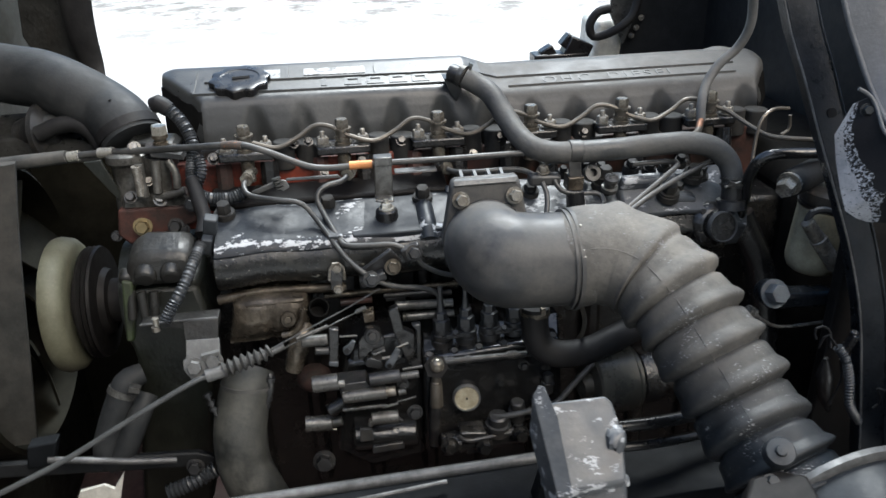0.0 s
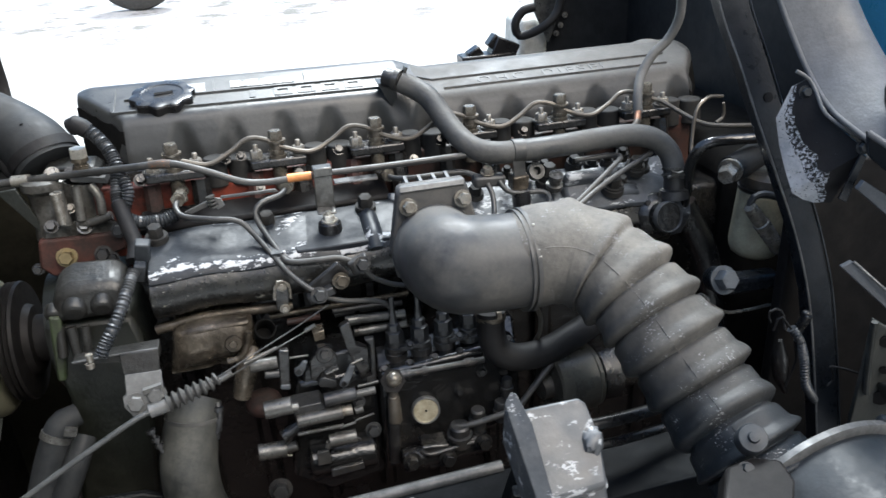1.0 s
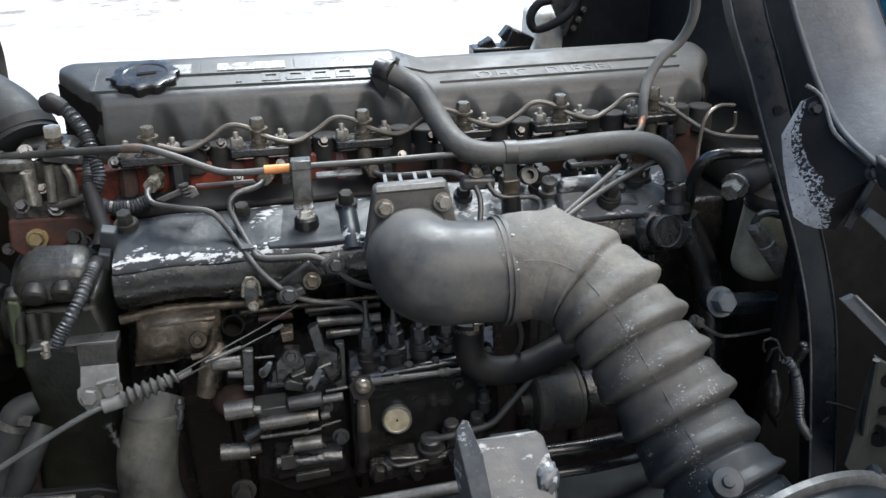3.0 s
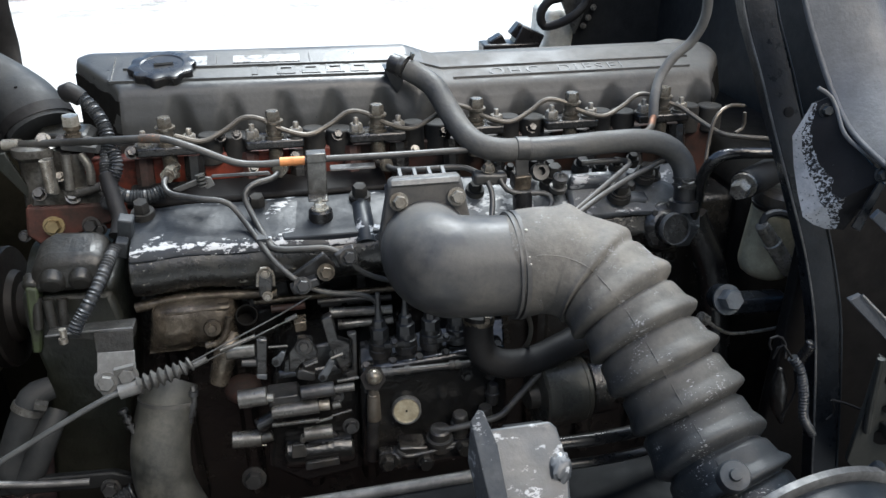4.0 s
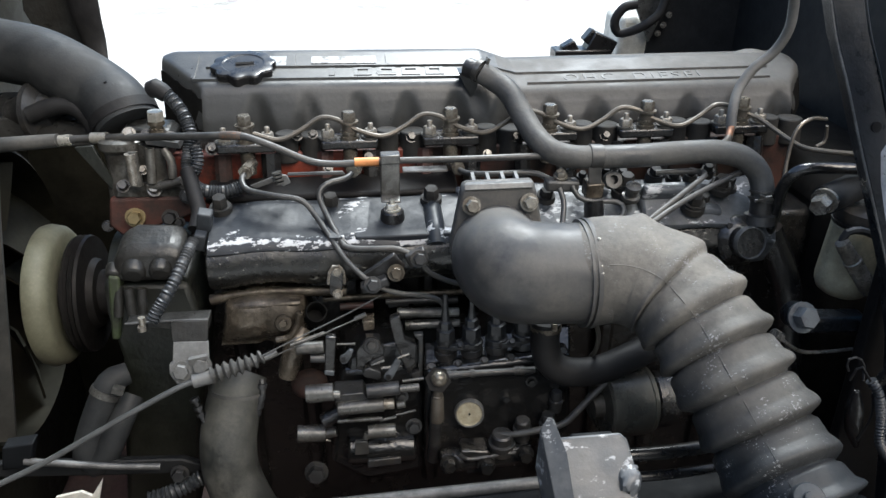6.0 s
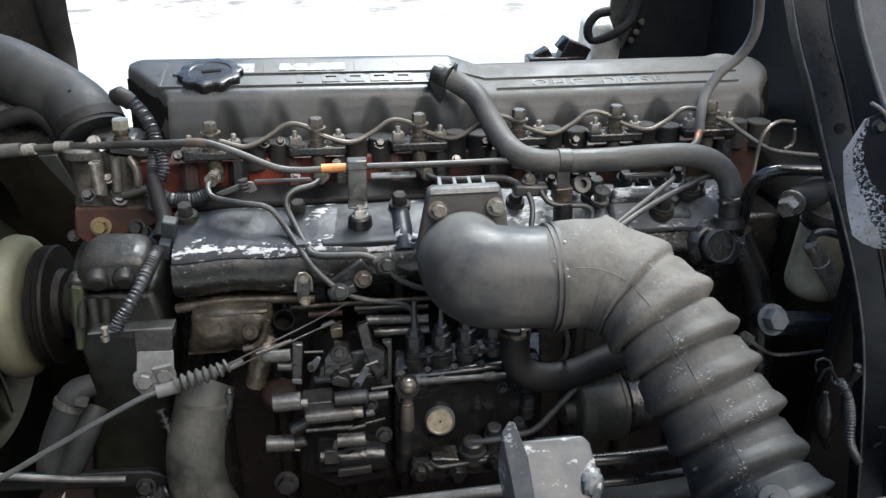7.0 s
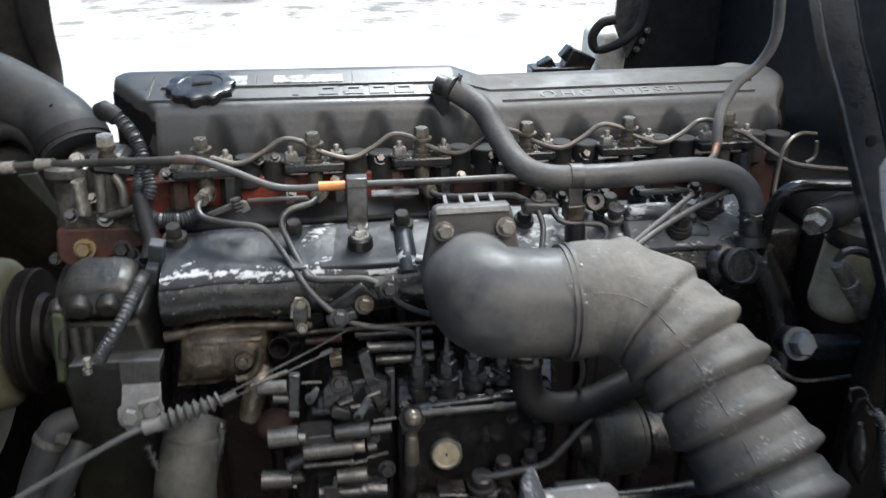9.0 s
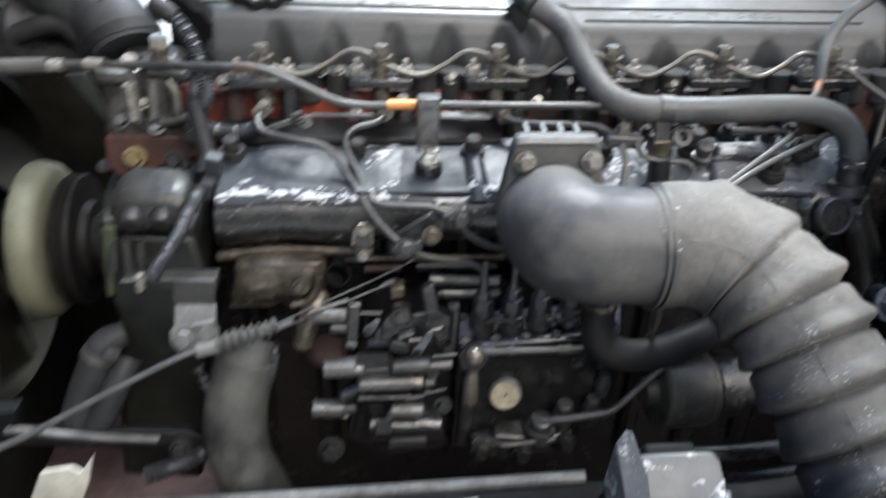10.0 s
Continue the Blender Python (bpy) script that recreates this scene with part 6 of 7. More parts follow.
for k in range(8):
    w = 2 * math.pi * k / 8 + 0.35
    m = Mesh()
    rows = []
    for i in range(7):
        r = 0.095 + 0.10 * i / 6
        t = V((0, math.cos(w), -math.sin(w)))
        c = at_x(-0.745) + V((0, math.sin(w) * r, math.cos(w) * r)) + t * 0.012 * i / 6
        ch = 0.034 + 0.022 * i / 6
        tw = 0.75 - 0.25 * i / 6
        a = V((1, 0, 0)) * math.sin(tw) * ch + t * math.cos(tw) * ch
        nrm = (V((1, 0, 0)) * math.cos(tw) - t * math.sin(tw)) * 0.002
        rows.append([c - a + nrm, c + nrm * 4, c + a + nrm, c + a - nrm, c + nrm * 2, c - a - nrm])
    m.rings(rows)
    part("blade", m, OLIVE, fan)
shroud = thing("fan_shroud", (-0.8, 0.0, 0.5), "dark olive plastic fan shroud round the fan", "fan shroud")
for name, (r0, x0), (r1, x1) in (("rim", (0.212, -0.705), (0.220, -0.82)), ("plate", (0.220, -0.82), (0.80, -0.83))):
    m = Mesh()
    ring4 = ((r0, x0), (r1, x1), (r1 + 0.006, x1 - 0.004), (r0 + 0.006, x0 - 0.004))
    m.add([at_x(x) + V((0, math.sin(w) * r, math.cos(w) * r)) for r, x in ring4 for w in (2 * math.pi * k / 56 for k in range(56))],
          [(j * 56 + i, j * 56 + (i + 1) % 56, (j + 1) % 4 * 56 + (i + 1) % 56, (j + 1) % 4 * 56 + i) for j in range(4) for i in range(56)])
    part(name, m, OLIVE, shroud)
m = Mesh()
rim = [p for p, _ in spline([(-0.602, -0.150, 1.075), (-0.616, -0.150, 1.010), (-0.625, -0.150, 0.964), (-0.642, -0.150, 0.867), (-0.657, -0.150, 0.779), (-0.677, -0.150, 0.666)], 0.02)]
m.rings([[p, p + V((-0.010, -0.006, 0.0)), V((-0.96, p.y - 0.006, p.z)), V((-0.96, p.y + 0.004, p.z)), p + V((-0.002, 0.010, 0.0))] for p in rim])
part("side_flange", m, FLANGE, shroud, "dusty grey side flange", angle=50)
rad = thing("radiator", (-0.9, 0.0, 0.4), "dark radiator behind the fan shroud", "radiator")
m = Mesh()
m.box((-0.87, 0.05, 0.72), (0.06, 0.9, 1.0))
part("core", m, FINS, rad, bevel=0.004)
m = Mesh()
m.box((-0.87, 0.05, 1.25), (0.09, 0.82, 0.06))
part("header_tank", m, BLACK_PANEL, rad, bevel=0.012)

# Upper left guard flap.
gf = thing("guard_flap", (-0.585, 0.5, 1.046), "dark rubber guard flap on a grey panel", "guard")
m = Mesh()
m.tube([(-0.682, 0.52, 1.243), (-0.69, 0.52, 1.166), (-0.691, 0.52, 1.107), (-0.684, 0.52, 1.05), (-0.675, 0.5, 1.007)], [0.03, 0.03, 0.028, 0.022, 0.016], 12, flat=0.35)
part("flap", m, RUBBER, gf)
m = Mesh()
m.prism([(-0.806, 0.56, 1.183), (-0.717, 0.56, 1.181), (-0.702, 0.56, 1.058), (-0.707, 0.56, 0.982), (-0.776, 0.56, 1.006), (-0.815, 0.56, 1.103)], (0, 0.02, 0))
part("panel", m, CAST_GREY, gf, bevel=0.003)

# ---- lower left bar and scrap ----
lb = thing("cross_bar", (-0.549, -0.24, 0.691), "worn dark cross bar with a bright rod", "bar")
m = Mesh()
m.prism([(-0.7, -0.24, 0.702), (-0.446, -0.22, 0.67), (-0.423, -0.22, 0.658), (-0.425, -0.22, 0.643), (-0.706, -0.24, 0.68)], (0, 0.02, -0.01))
part("bar", m, BLACK_PANEL, lb, bevel=0.003)
m = Mesh()
m.tube([(-0.622, -0.25, 0.709), (-0.571, -0.25, 0.7), (-0.521, -0.245, 0.687), (-0.468, -0.24, 0.677)], 0.0045, 10)
part("rod", m, EDGE, lb)
m = Mesh()
m.bolt((-0.447, -0.235, 0.659), (0, -1, 0.3), 0.009)
part("bolt", m, OILY_GREY, lb)
m = Mesh()
m.prism([(-0.643, -0.25, 0.731), (-0.606, -0.25, 0.735), (-0.618, -0.25, 0.698), (-0.651, -0.25, 0.697)], (0, 0.02, 0))
part("end_bracket", m, RAIL, lb, bevel=0.002)
m = Mesh()
m.tube([(-0.485, -0.25, 0.632), (-0.453, -0.245, 0.64), (-0.422, -0.235, 0.649)], 0.010, 12, 0.004, (0.006, 0.0018))
solo("conduit", m, LOOM, "black corrugated conduit by the lower radiator hose", "conduit")
m = Mesh()
m.prism([(-0.573, -0.3, 0.693), (-0.543, -0.3, 0.699), (-0.532, -0.3, 0.691), (-0.516, -0.3, 0.715), (-0.529, -0.3, 0.672), (-0.553, -0.3, 0.62), (-0.605, -0.3, 0.626)], (0, 0.004, 0))
solo("torn_sheet", m, SCRAP, "torn pale sheet hanging below the cross bar", "scrap")

# ---- chassis rail and bracket ----
rail = thing("chassis_rail", (0, -0.4, 0.5), "dark painted chassis rail with a worn bare edge", "chassis rail")
m = Mesh()
m.prism([(-1.5, -0.425, 0.626), (0.26, -0.425, 0.6964), (0.26, -0.335, 0.6964), (-1.5, -0.335, 0.626)], (0, 0, -0.008))
part("top_flange", m, RAIL, rail, bevel=0.002)
m = Mesh()
m.prism([(-1.5, -0.428, 0.40), (0.26, -0.428, 0.4704), (0.26, -0.428, 0.6964), (-1.5, -0.428, 0.626)], (0, 0.008, 0))
part("web", m, RAIL, rail, bevel=0.002)
m = Mesh()
m.prism([(0.262, -0.43, 0.36), (1.5, -0.43, 0.40), (1.5, -0.43, 0.55), (0.262, -0.43, 0.51)], (0, 0.10, 0))
part("rear_section", m, RAIL, rail, bevel=0.002)
m = Mesh()
m.tube([(-1.5, -0.333, 0.627), (-0.6, -0.331, 0.664), (0.0, -0.331, 0.688)], 0.0078, 12, 0.1)
part("edge_pipe", m, EDGE, rail, "bright worn pipe along the edge")
m = Mesh()
m.tube([(-0.42, -0.385, 0.688), (-0.25, -0.372, 0.69), (-0.12, -0.362, 0.695)], 0.003, 8)
part("thin_rod", m, EDGE, rail)
br2 = thing("mounting_bracket", (-0.02, -0.54, 0.88), "chipped grey painted mounting bracket on the chassis rail", "bracket")
m = Mesh()
m.prism([(-0.043, -0.535, 0.934), (0.011, -0.535, 0.935), (0.016, -0.54, 0.931), (0.023, -0.555, 0.904), (0.016, -0.59, 0.88), (-0.037, -0.59, 0.874)], (0, 0.004, -0.012))
mount_plate = part("plate", m, BRACKET, br2, bevel=0.003)
m = Mesh()
m.prism([(-0.05, -0.525, 0.947), (-0.045, -0.525, 0.945), (-0.038, -0.55, 0.928), (-0.033, -0.59, 0.874), (-0.047, -0.59, 0.869), (-0.057, -0.528, 0.938)], (0, 0.008, -0.05))
part("upright_flange", m, BRACKET, br2, bevel=0.001)
m = Mesh()
m.prism([(-0.023, -0.555, 0.894), (0.013, -0.555, 0.896), (0.023, -0.575, 0.864), (0.021, -0.59, 0.835), (-0.028, -0.59, 0.841)], (0, 0.02, -0.02))
m.box((0.005, -0.50, 0.80), (0.06, 0.14, 0.012), -40, 0, 0)
part("lower_plate", m, BRACKET, br2, bevel=0.003)
m = Mesh()
m.box((0.0, -0.445, 0.785), (0.04, 0.02, 0.25), 27, 0, 0)
part("leg", m, RAIL, br2, bevel=0.003)
m = Mesh()
m.ball(V((0.013, -0.560, 0.902)), 0.0115, 40, 1.1)
m.v = [tuple(V(p) + V((0.0035, 0.003, 0.0035)) * noise.noise(V(p) * 140) + V((0.002, 0.002, 0.002)) * noise.noise(V(p) * 420)) for p in m.v]
part("weld", m, BRACKET, mount_plate, "lumpy chipped weld bead")
m = Mesh()
m.tube([(0.05, -0.36, 0.748), (0.15, -0.36, 0.748), (0.26, -0.34, 0.742)], 0.008, 10)
solo("brake_pipe", m, BLACK_PLASTIC, "glossy black brake pipe running along the chassis rail", "pipe", group="brake pipes")
m = Mesh()
m.tube([(0.05, -0.375, 0.728), (0.15, -0.375, 0.728), (0.26, -0.355, 0.722)], 0.006, 10)
solo("brake_pipe", m, BLACK_PLASTIC, "glossy black brake pipe running along the chassis rail", "pipe", group="brake pipes")

# ---- air cleaner ----
ac = thing("air_cleaner", (0.31, -0.62, 0.7), "grey painted air cleaner drum with a clamp rim", "air cleaner")
m = Mesh()
DC = V((0.287, -0.54, 0.722))
m.lathe(DC, (0.06, -1, -0.08), [(0.0, 0.02), (0.0, 0.110), (0.01, 0.118), (0.22, 0.118), (0.24, 0.10), (0.24, 0.02)], 56)
part("drum", m, DRUM, ac, angle=30)
m = Mesh()
m.lathe(DC + V((0, -0.002, 0)), (0.06, -1, -0.08), [(0.0, 0.116), (0.0, 0.125), (0.002, 0.128), (0.009, 0.128), (0.011, 0.125), (0.011, 0.116)], 64)
rim_ob = part("clamp_rim", m, EDGE, ac, "bright rolled clamp rim")
m = Mesh()
m.lathe((0.188, -0.550, 0.854), (-0.2, -0.6, 0.8), [(-0.012, 0.015), (0.0, 0.015), (0.003, 0.0135), (0.004, 0.006), (0.008, 0.005), (0.0085, 0.001)], 24)
part("clamp_bolt", m, HOUSING, rim_ob)
m = Mesh()
m.lathe(DC + V((0.055, -0.006, 0.108)), (0.3, -0.2, 1), [(0, 0.007), (0.007, 0.0065), (0.010, 0.0045)], 14)
part("lug", m, DRUM, rim_ob)
m = Mesh()
m.prism([(0.155, -0.56, 0.836), (0.189, -0.55, 0.831), (0.208, -0.57, 0.84), (0.202, -0.6, 0.841), (0.189, -0.62, 0.828), (0.114, -0.62, 0.84)], (0, 0.01, -0.03))
inlet = part("inlet_flange", m, PULLEY, ac, bevel=0.004)
for p in ((0.174, -0.565, 0.83), (0.2, -0.565, 0.827), (0.179, -0.58, 0.824)):
    m = Mesh()
    m.bolt(p, (0, -0.6, 0.8), 0.0065)
    part("bolt", m, DRUM, inlet)

# ---- right side: cab support, fender, bell housing ----
bell = thing("clutch_housing", (0.5, 0.0, 0.7), "black clutch housing behind the engine", "clutch housing")
m = Mesh()
m.box((0.61, 0.145, 0.65), (0.30, 0.47, 0.60))
part("casting", m, BLACK_AND_SHADE, bell, bevel=0.04)
m = Mesh()
m.tube([(0.36, -0.10, 0.90), (0.40, -0.12, 0.80), (0.42, -0.14, 0.62)], 0.022, 16)
part("rib", m, OILY, bell)
cm = thing("cab_mount", (0.349, -0.24, 0.844), "black cab mount with a large hexagon bolt", "cab mount")
m = Mesh()
m.box(V((0.402, -0.215, 0.819)), (0.10, 0.03, 0.024), 0, 3, 0).cyl(V((0.352, -0.236, 0.841)) + V((0.005, 0.03, -0.012)), (0.353, -0.234, 0.839), 0.018)
part("arm", m, POST, cm, bevel=0.006)
m = Mesh()
m.bolt((0.352, -0.236, 0.841), (0.05, -1, 0.5), 0.0150, 0.016)
part("bolt", m, LEVER, cm)
m = Mesh()
m.tube([(0.319, -0.25, 0.822), (0.337, -0.25, 0.807), (0.361, -0.245, 0.793), (0.399, -0.24, 0.788), (0.434, -0.235, 0.786)], 0.0025, 8)
part("thin_pipe", m, STEEL, cm)
m = Mesh()
m.cyl((0.31, -0.25, 0.828), (0.32, -0.25, 0.821), 0.0075)
part("pipe_nut", m, STEEL, cm)
m = Mesh()
m.lathe((0.331, -0.128, 0.925), (0.02, 0.15, 1), [(0, 0.022), (0.012, 0.020), (0.014, 0.0145), (0.035, 0.0140)], 24)
part("pipe_neck", m, OILY_GREY, br)
rp = thing("clutch_pipe", (0.366, -0.16, 1.006), "black coolant pipe with a silver bolt head", "pipe")
m = Mesh()
m.tube([(0.35, -0.12, 0.893), (0.35, -0.13, 0.94), (0.346, -0.14, 0.976), (0.353, -0.15, 1.003), (0.375, -0.155, 1.012), (0.425, -0.16, 1.011), (0.471, -0.16, 1.008)], 0.0078, 14)
part("pipe", m, WETBLACK, rp)
m = Mesh()
m.cyl((0.459, -0.14, 0.982), (0.383, -0.18, 0.977), 0.019)
part("sleeve", m, BLACK_PANEL, rp)
m = Mesh()
m.bolt((0.383, -0.182, 0.979), (-0.75, -0.65, -0.15), 0.0125, 0.020)
part("bolt", m, ZINC, rp)
m = Mesh()
m.tube([(0.371, -0.1, 0.959), (0.382, -0.08, 0.999), (0.392, -0.07, 1.032), (0.415, -0.06, 1.045), (0.445, -0.05, 1.041)], 0.0026, 8)
m.tube([(0.448, -0.05, 1.031), (0.45, -0.05, 1.01), (0.435, -0.055, 1.003)], 0.0024, 8)
solo("breather_wire", m, TUBE, "thin tarnished tube curling beside the valve cover", "pipe")
bh = thing("fluid_reservoir", (0.425, -0.16, 0.891), "beige round reservoir with a dark lid and silver plug", "reservoir")
m = Mesh()
m.lathe((0.452, -0.155, 0.826), (0.09, 0.0, 1), [(0, 0.010), (0.002, 0.026), (0.006, 0.032), (0.014, 0.036), (0.022, 0.0375), (0.100, 0.0375), (0.103, 0.034)], 40)
part("body", m, BEIGE, bh)
m = Mesh()
m.lathe((0.461, -0.155, 0.928), (0.09, 0.0, 1), [(0, 0.038), (0.005, 0.0395), (0.006, 0.036), (0.010, 0.036), (0.011, 0.0395), (0.022, 0.0385), (0.026, 0.032), (0.028, 0.005)], 40)
part("lid", m, OILY_GREY, bh, "dark ringed lid")
m = Mesh()
m.lathe((0.403, -0.204, 0.930), (0.56, -0.02, -0.75), [(0, 0.004), (0.001, 0.0085), (0.006, 0.0095), (0.034, 0.0100), (0.035, 0.0118), (0.040, 0.0118), (0.041, 0.0105), (0.045, 0.0112), (0.090, 0.0112), (0.0915, 0.0100)], 28)
plug = part("plug", m, ZINC, bh, "dull metal connector plug", angle=35)
m = Mesh()
m.lathe((0.4535, -0.2058, 0.8624), (0.56, -0.02, -0.75), [(0, 0.0098), (0.010, 0.0095), (0.011, 0.002)], 24)
part("plug_end", m, BLACK_PLASTIC, plug, "black plug end")
m = Mesh()
m.tube([(0.406, -0.2, 0.924), (0.41, -0.2, 0.94), (0.428, -0.2, 0.943), (0.449, -0.2, 0.934)], 0.005, 8)
part("wire", m, LOOM, bh)

post = thing("cab_support_post", (0.4, -0.2, 0.7), "dark grey drilled cab support channel", "support post")
pl = [(0.332, -0.17, 1.244), (0.347, -0.185, 1.183), (0.36, -0.21, 1.13), (0.375, -0.235, 1.068), (0.391, -0.265, 1.001), (0.41, -0.295, 0.924), (0.424, -0.32, 0.843), (0.426, -0.35, 0.747), (0.423, -0.39, 0.621)]
wd = [0.040, 0.040, 0.039, 0.038, 0.036, 0.034, 0.034, 0.034, 0.034]
m = Mesh()
rows = []
for (p, w) in zip(pl, wd):
    p = V(p)
    rows.append([p, p + V((w, 0.0, 0.006)), p + V((w + 0.004, 0.03, 0.006)), p + V((0.004, 0.03, 0.0))])
m.rings(rows)
channel = part("channel", m, POST, post, bevel=0.003)
# Pale lines for worn edges, which also paint the edge highlights.
m = Mesh()
m.tube(pl, 0.0016, 8, 0.01)
part("edge", m, EDGE, post)
m = Mesh()
m.tube([V(p) + V((w, 0, 0.006)) for p, w in zip(pl, wd)], 0.0013, 8, 0.01)
part("edge", m, DRUM, post)
# Black discs on the channel paint the dark inside of its drilled holes.
for p in ((0.379, -0.194, 1.162), (0.387, -0.212, 1.12), (0.393, -0.228, 1.088)):
    m = Mesh()
    m.lathe(V(p) + V((0, 0.003, 0)), (0, -1, 0.3), [(0, 0.0062), (0.0045, 0.0062), (0.0046, 0.001)], 18)
    part("hole", m, PULLEY, channel)

sp = thing("splash_plate", (0.372, -0.33, 1.067), "black splash plate with paint peeled along its edge", "plate")
OUTER = [(0.356, -0.317, 1.126), (0.339, -0.320, 1.093), (0.339, -0.332, 1.065), (0.336, -0.352, 1.042), (0.335, -0.370, 1.022), (0.345, -0.376, 1.015), (0.358, -0.378, 1.010)]
INNER = [(0.369, -0.325, 1.136), (0.370, -0.345, 1.118), (0.372, -0.362, 1.102), (0.384, -0.382, 1.087), (0.396, -0.400, 1.072), (0.389, -0.392, 1.045), (0.378, -0.382, 1.008)]


def along(line, t):
    k = min(int(t * (len(line) - 1)), len(line) - 2)
    return V(line[k]).lerp(V(line[k + 1]), t * (len(line) - 1) - k)


def plate_band(near, far, proud):
    """A strip of the plate between two uneven lines, near and far, that run from its top to its foot."""
    m, rows = Mesh(), []
    for i in range(49):
        t = i / 48
        a, b = along(OUTER, t), along(INNER, t)
        p, q = a.lerp(b, near(t)), a.lerp(b, far(t))
        up = V((-0.0006, -0.0012, 0.0003)).normalized() * proud
        rows.append([p + up, q + up, q + V((0.003, 0.004, 0)), p + V((0.003, 0.004, 0))])
    return m.rings(rows)


def rough_line(t, at, wide, seed):
    return at + wide * noise.noise((t * 9, seed, 0)) + wide * 0.7 * noise.noise((t * 31, seed, 5))


splash = part("plate", plate_band(lambda t: 0.0, lambda t: 1.0, 0.0), SPLASH, sp)
part("peeled_strip", plate_band(lambda t: 0.0, lambda t: rough_line(t, 0.16 + 0.16 * t, 0.05, 2), 0.0012), PEELED, splash, "paint peeled to pale primer")
part("flaking_strip", plate_band(lambda t: rough_line(t, 0.16 + 0.16 * t, 0.05, 2), lambda t: rough_line(t, 0.36 + 0.18 * t, 0.10, 7), 0.0009), SPECKLE, splash, "flaking black paint")
m = Mesh()
m.tube([(0.356, -0.322, 1.146), (0.368, -0.328, 1.138), (0.371, -0.34, 1.125), (0.369, -0.362, 1.107), (0.38, -0.385, 1.094), (0.399, -0.405, 1.08)], 0.0022, 8)
part("rolled_edge", m, FENDER, splash)
for p in ((0.365, -0.33, 1.123), (0.386, -0.405, 1.079)):
    m = Mesh()
    m.bolt(p, (-0.2, -1, 0.3), 0.0055)
    part("bolt", m, DRUM, splash)
m = Mesh()
m.prism([(0.386, -0.405, 1.072), (0.394, -0.405, 1.068), (0.383, -0.400, 1.014), (0.371, -0.400, 1.020)], (0.002, 0.004, 0))
part("strap", m, POST, sp, "dark strap", 0.001)
fen = thing("wheel_fender", (0.5, -0.45, 1.2), "grey undercoated curved wheel fender", "fender")
fl_in = [(0.352, -0.25, 1.268), (0.359, -0.27, 1.22), (0.37, -0.29, 1.177), (0.375, -0.32, 1.14), (0.375, -0.36, 1.112), (0.381, -0.4, 1.095), (0.397, -0.44, 1.076), (0.41, -0.52, 1.058)]
fl_out = [(0.426, -0.27, 1.266), (0.443, -0.29, 1.218), (0.45, -0.31, 1.187), (0.454, -0.34, 1.156), (0.454, -0.38, 1.129), (0.456, -0.42, 1.112), (0.46, -0.46, 1.101), (0.431, -0.54, 1.105)]
a, b = [p for p, _ in spline(fl_in, 0.012)], [p for p, _ in spline(fl_out, 0.010)]
k = min(len(a), len(b))
m = Mesh()
rows = []
for i in range(k):
    p, q = a[i * (len(a) - 1) // (k - 1)], b[i * (len(b) - 1) // (k - 1)]
    mid = p.lerp(q, 0.5) + V((0.004, -0.004, 0.012))
    rows.append([p, p.lerp(mid, 0.5) + V((0, 0, 0.003)), mid, mid.lerp(q, 0.5) + V((0, 0, 0.003)), q, q + V((0.006, 0.006, -0.004)), mid + V((0.006, 0.006, -0.006)), p + V((0.006, 0.006, -0.004))])
m.rings(rows)
part("panel", m, FENDER, fen, angle=60)
m = Mesh()
m.tube(fl_in, 0.0030, 10)
part("rolled_edge", m, FENDER, fen)
m = Mesh()
m.prism([(0.367, -0.430, 1.105), (0.410, -0.500, 1.065), (0.419, -0.502, 1.026), (0.373, -0.432, 1.077)], (0.006, 0.012, 0))
ledge = part("ledge", m, POST, fen, "dark ledge below the fender", 0.002)
m = Mesh()
m.tube([(0.367, -0.430, 1.105), (0.410, -0.500, 1.065)], 0.0035, 10, 0.02)
part("ledge_edge", m, FENDER, ledge)
cab = thing("truck_cab", (0.9, -0.3, 1.2), "blue painted truck cab side", "truck cab")
m = Mesh()
m.box((1.60, -0.14, 1.18), (1.56, 1.52, 0.42))
part("body", m, BLUE, cab, bevel=0.03)
m = Mesh()
m.box((1.60, -0.14, 0.985), (1.50, 1.46, 0.04))
part("floor", m, BLACK_PANEL, cab, bevel=0.005)
bw = thing("cab_bulkhead", (0.6, 0.3, 1.0), "black painted cab bulkhead behind the engine", "bulkhead")
m = Mesh()
m.prism([(0.457, 0.62, 1.257), (0.419, 0.62, 0.953), (0.413, 0.62, 0.891), (0.5, 0.62, 0.75), (1.4, 0.62, 0.75), (1.4, 0.62, 1.9), (0.72, 0.62, 1.9)], (0, 0.03, 0))
part("rear_wall", m, BLACK_PANEL, bw, bevel=0.004)
m = Mesh()
m.prism([(0.62, 0.63, 0.5), (0.62, -0.10, 0.5), (0.62, -0.10, 1.12), (0.62, 0.06, 1.3), (0.62, 0.10, 2.0), (0.62, 0.63, 2.0)], (0.02, 0, 0))
part("side_wall", m, BLACK_PANEL, bw, bevel=0.004)
for p in ((0.463, 0.61, 1.061), (0.453, 0.61, 1.04), (0.443, 0.61, 1.023)):
    m = Mesh()
    m.bolt(p, (0, -1, 0), 0.005)
    part("rivet", m, ZINC, bw)
st2 = thing("support_strut", (0.378, -0.45, 0.942), "grey painted angle strut", "strut")
m = Mesh()
m.prism([(0.359, -0.437, 0.956), (0.372, -0.437, 0.961), (0.457, -0.500, 0.874), (0.465, -0.500, 0.846)], (0, 0.006, 0))
part("angle", m, FENDER, st2, bevel=0.001)
m = Mesh()
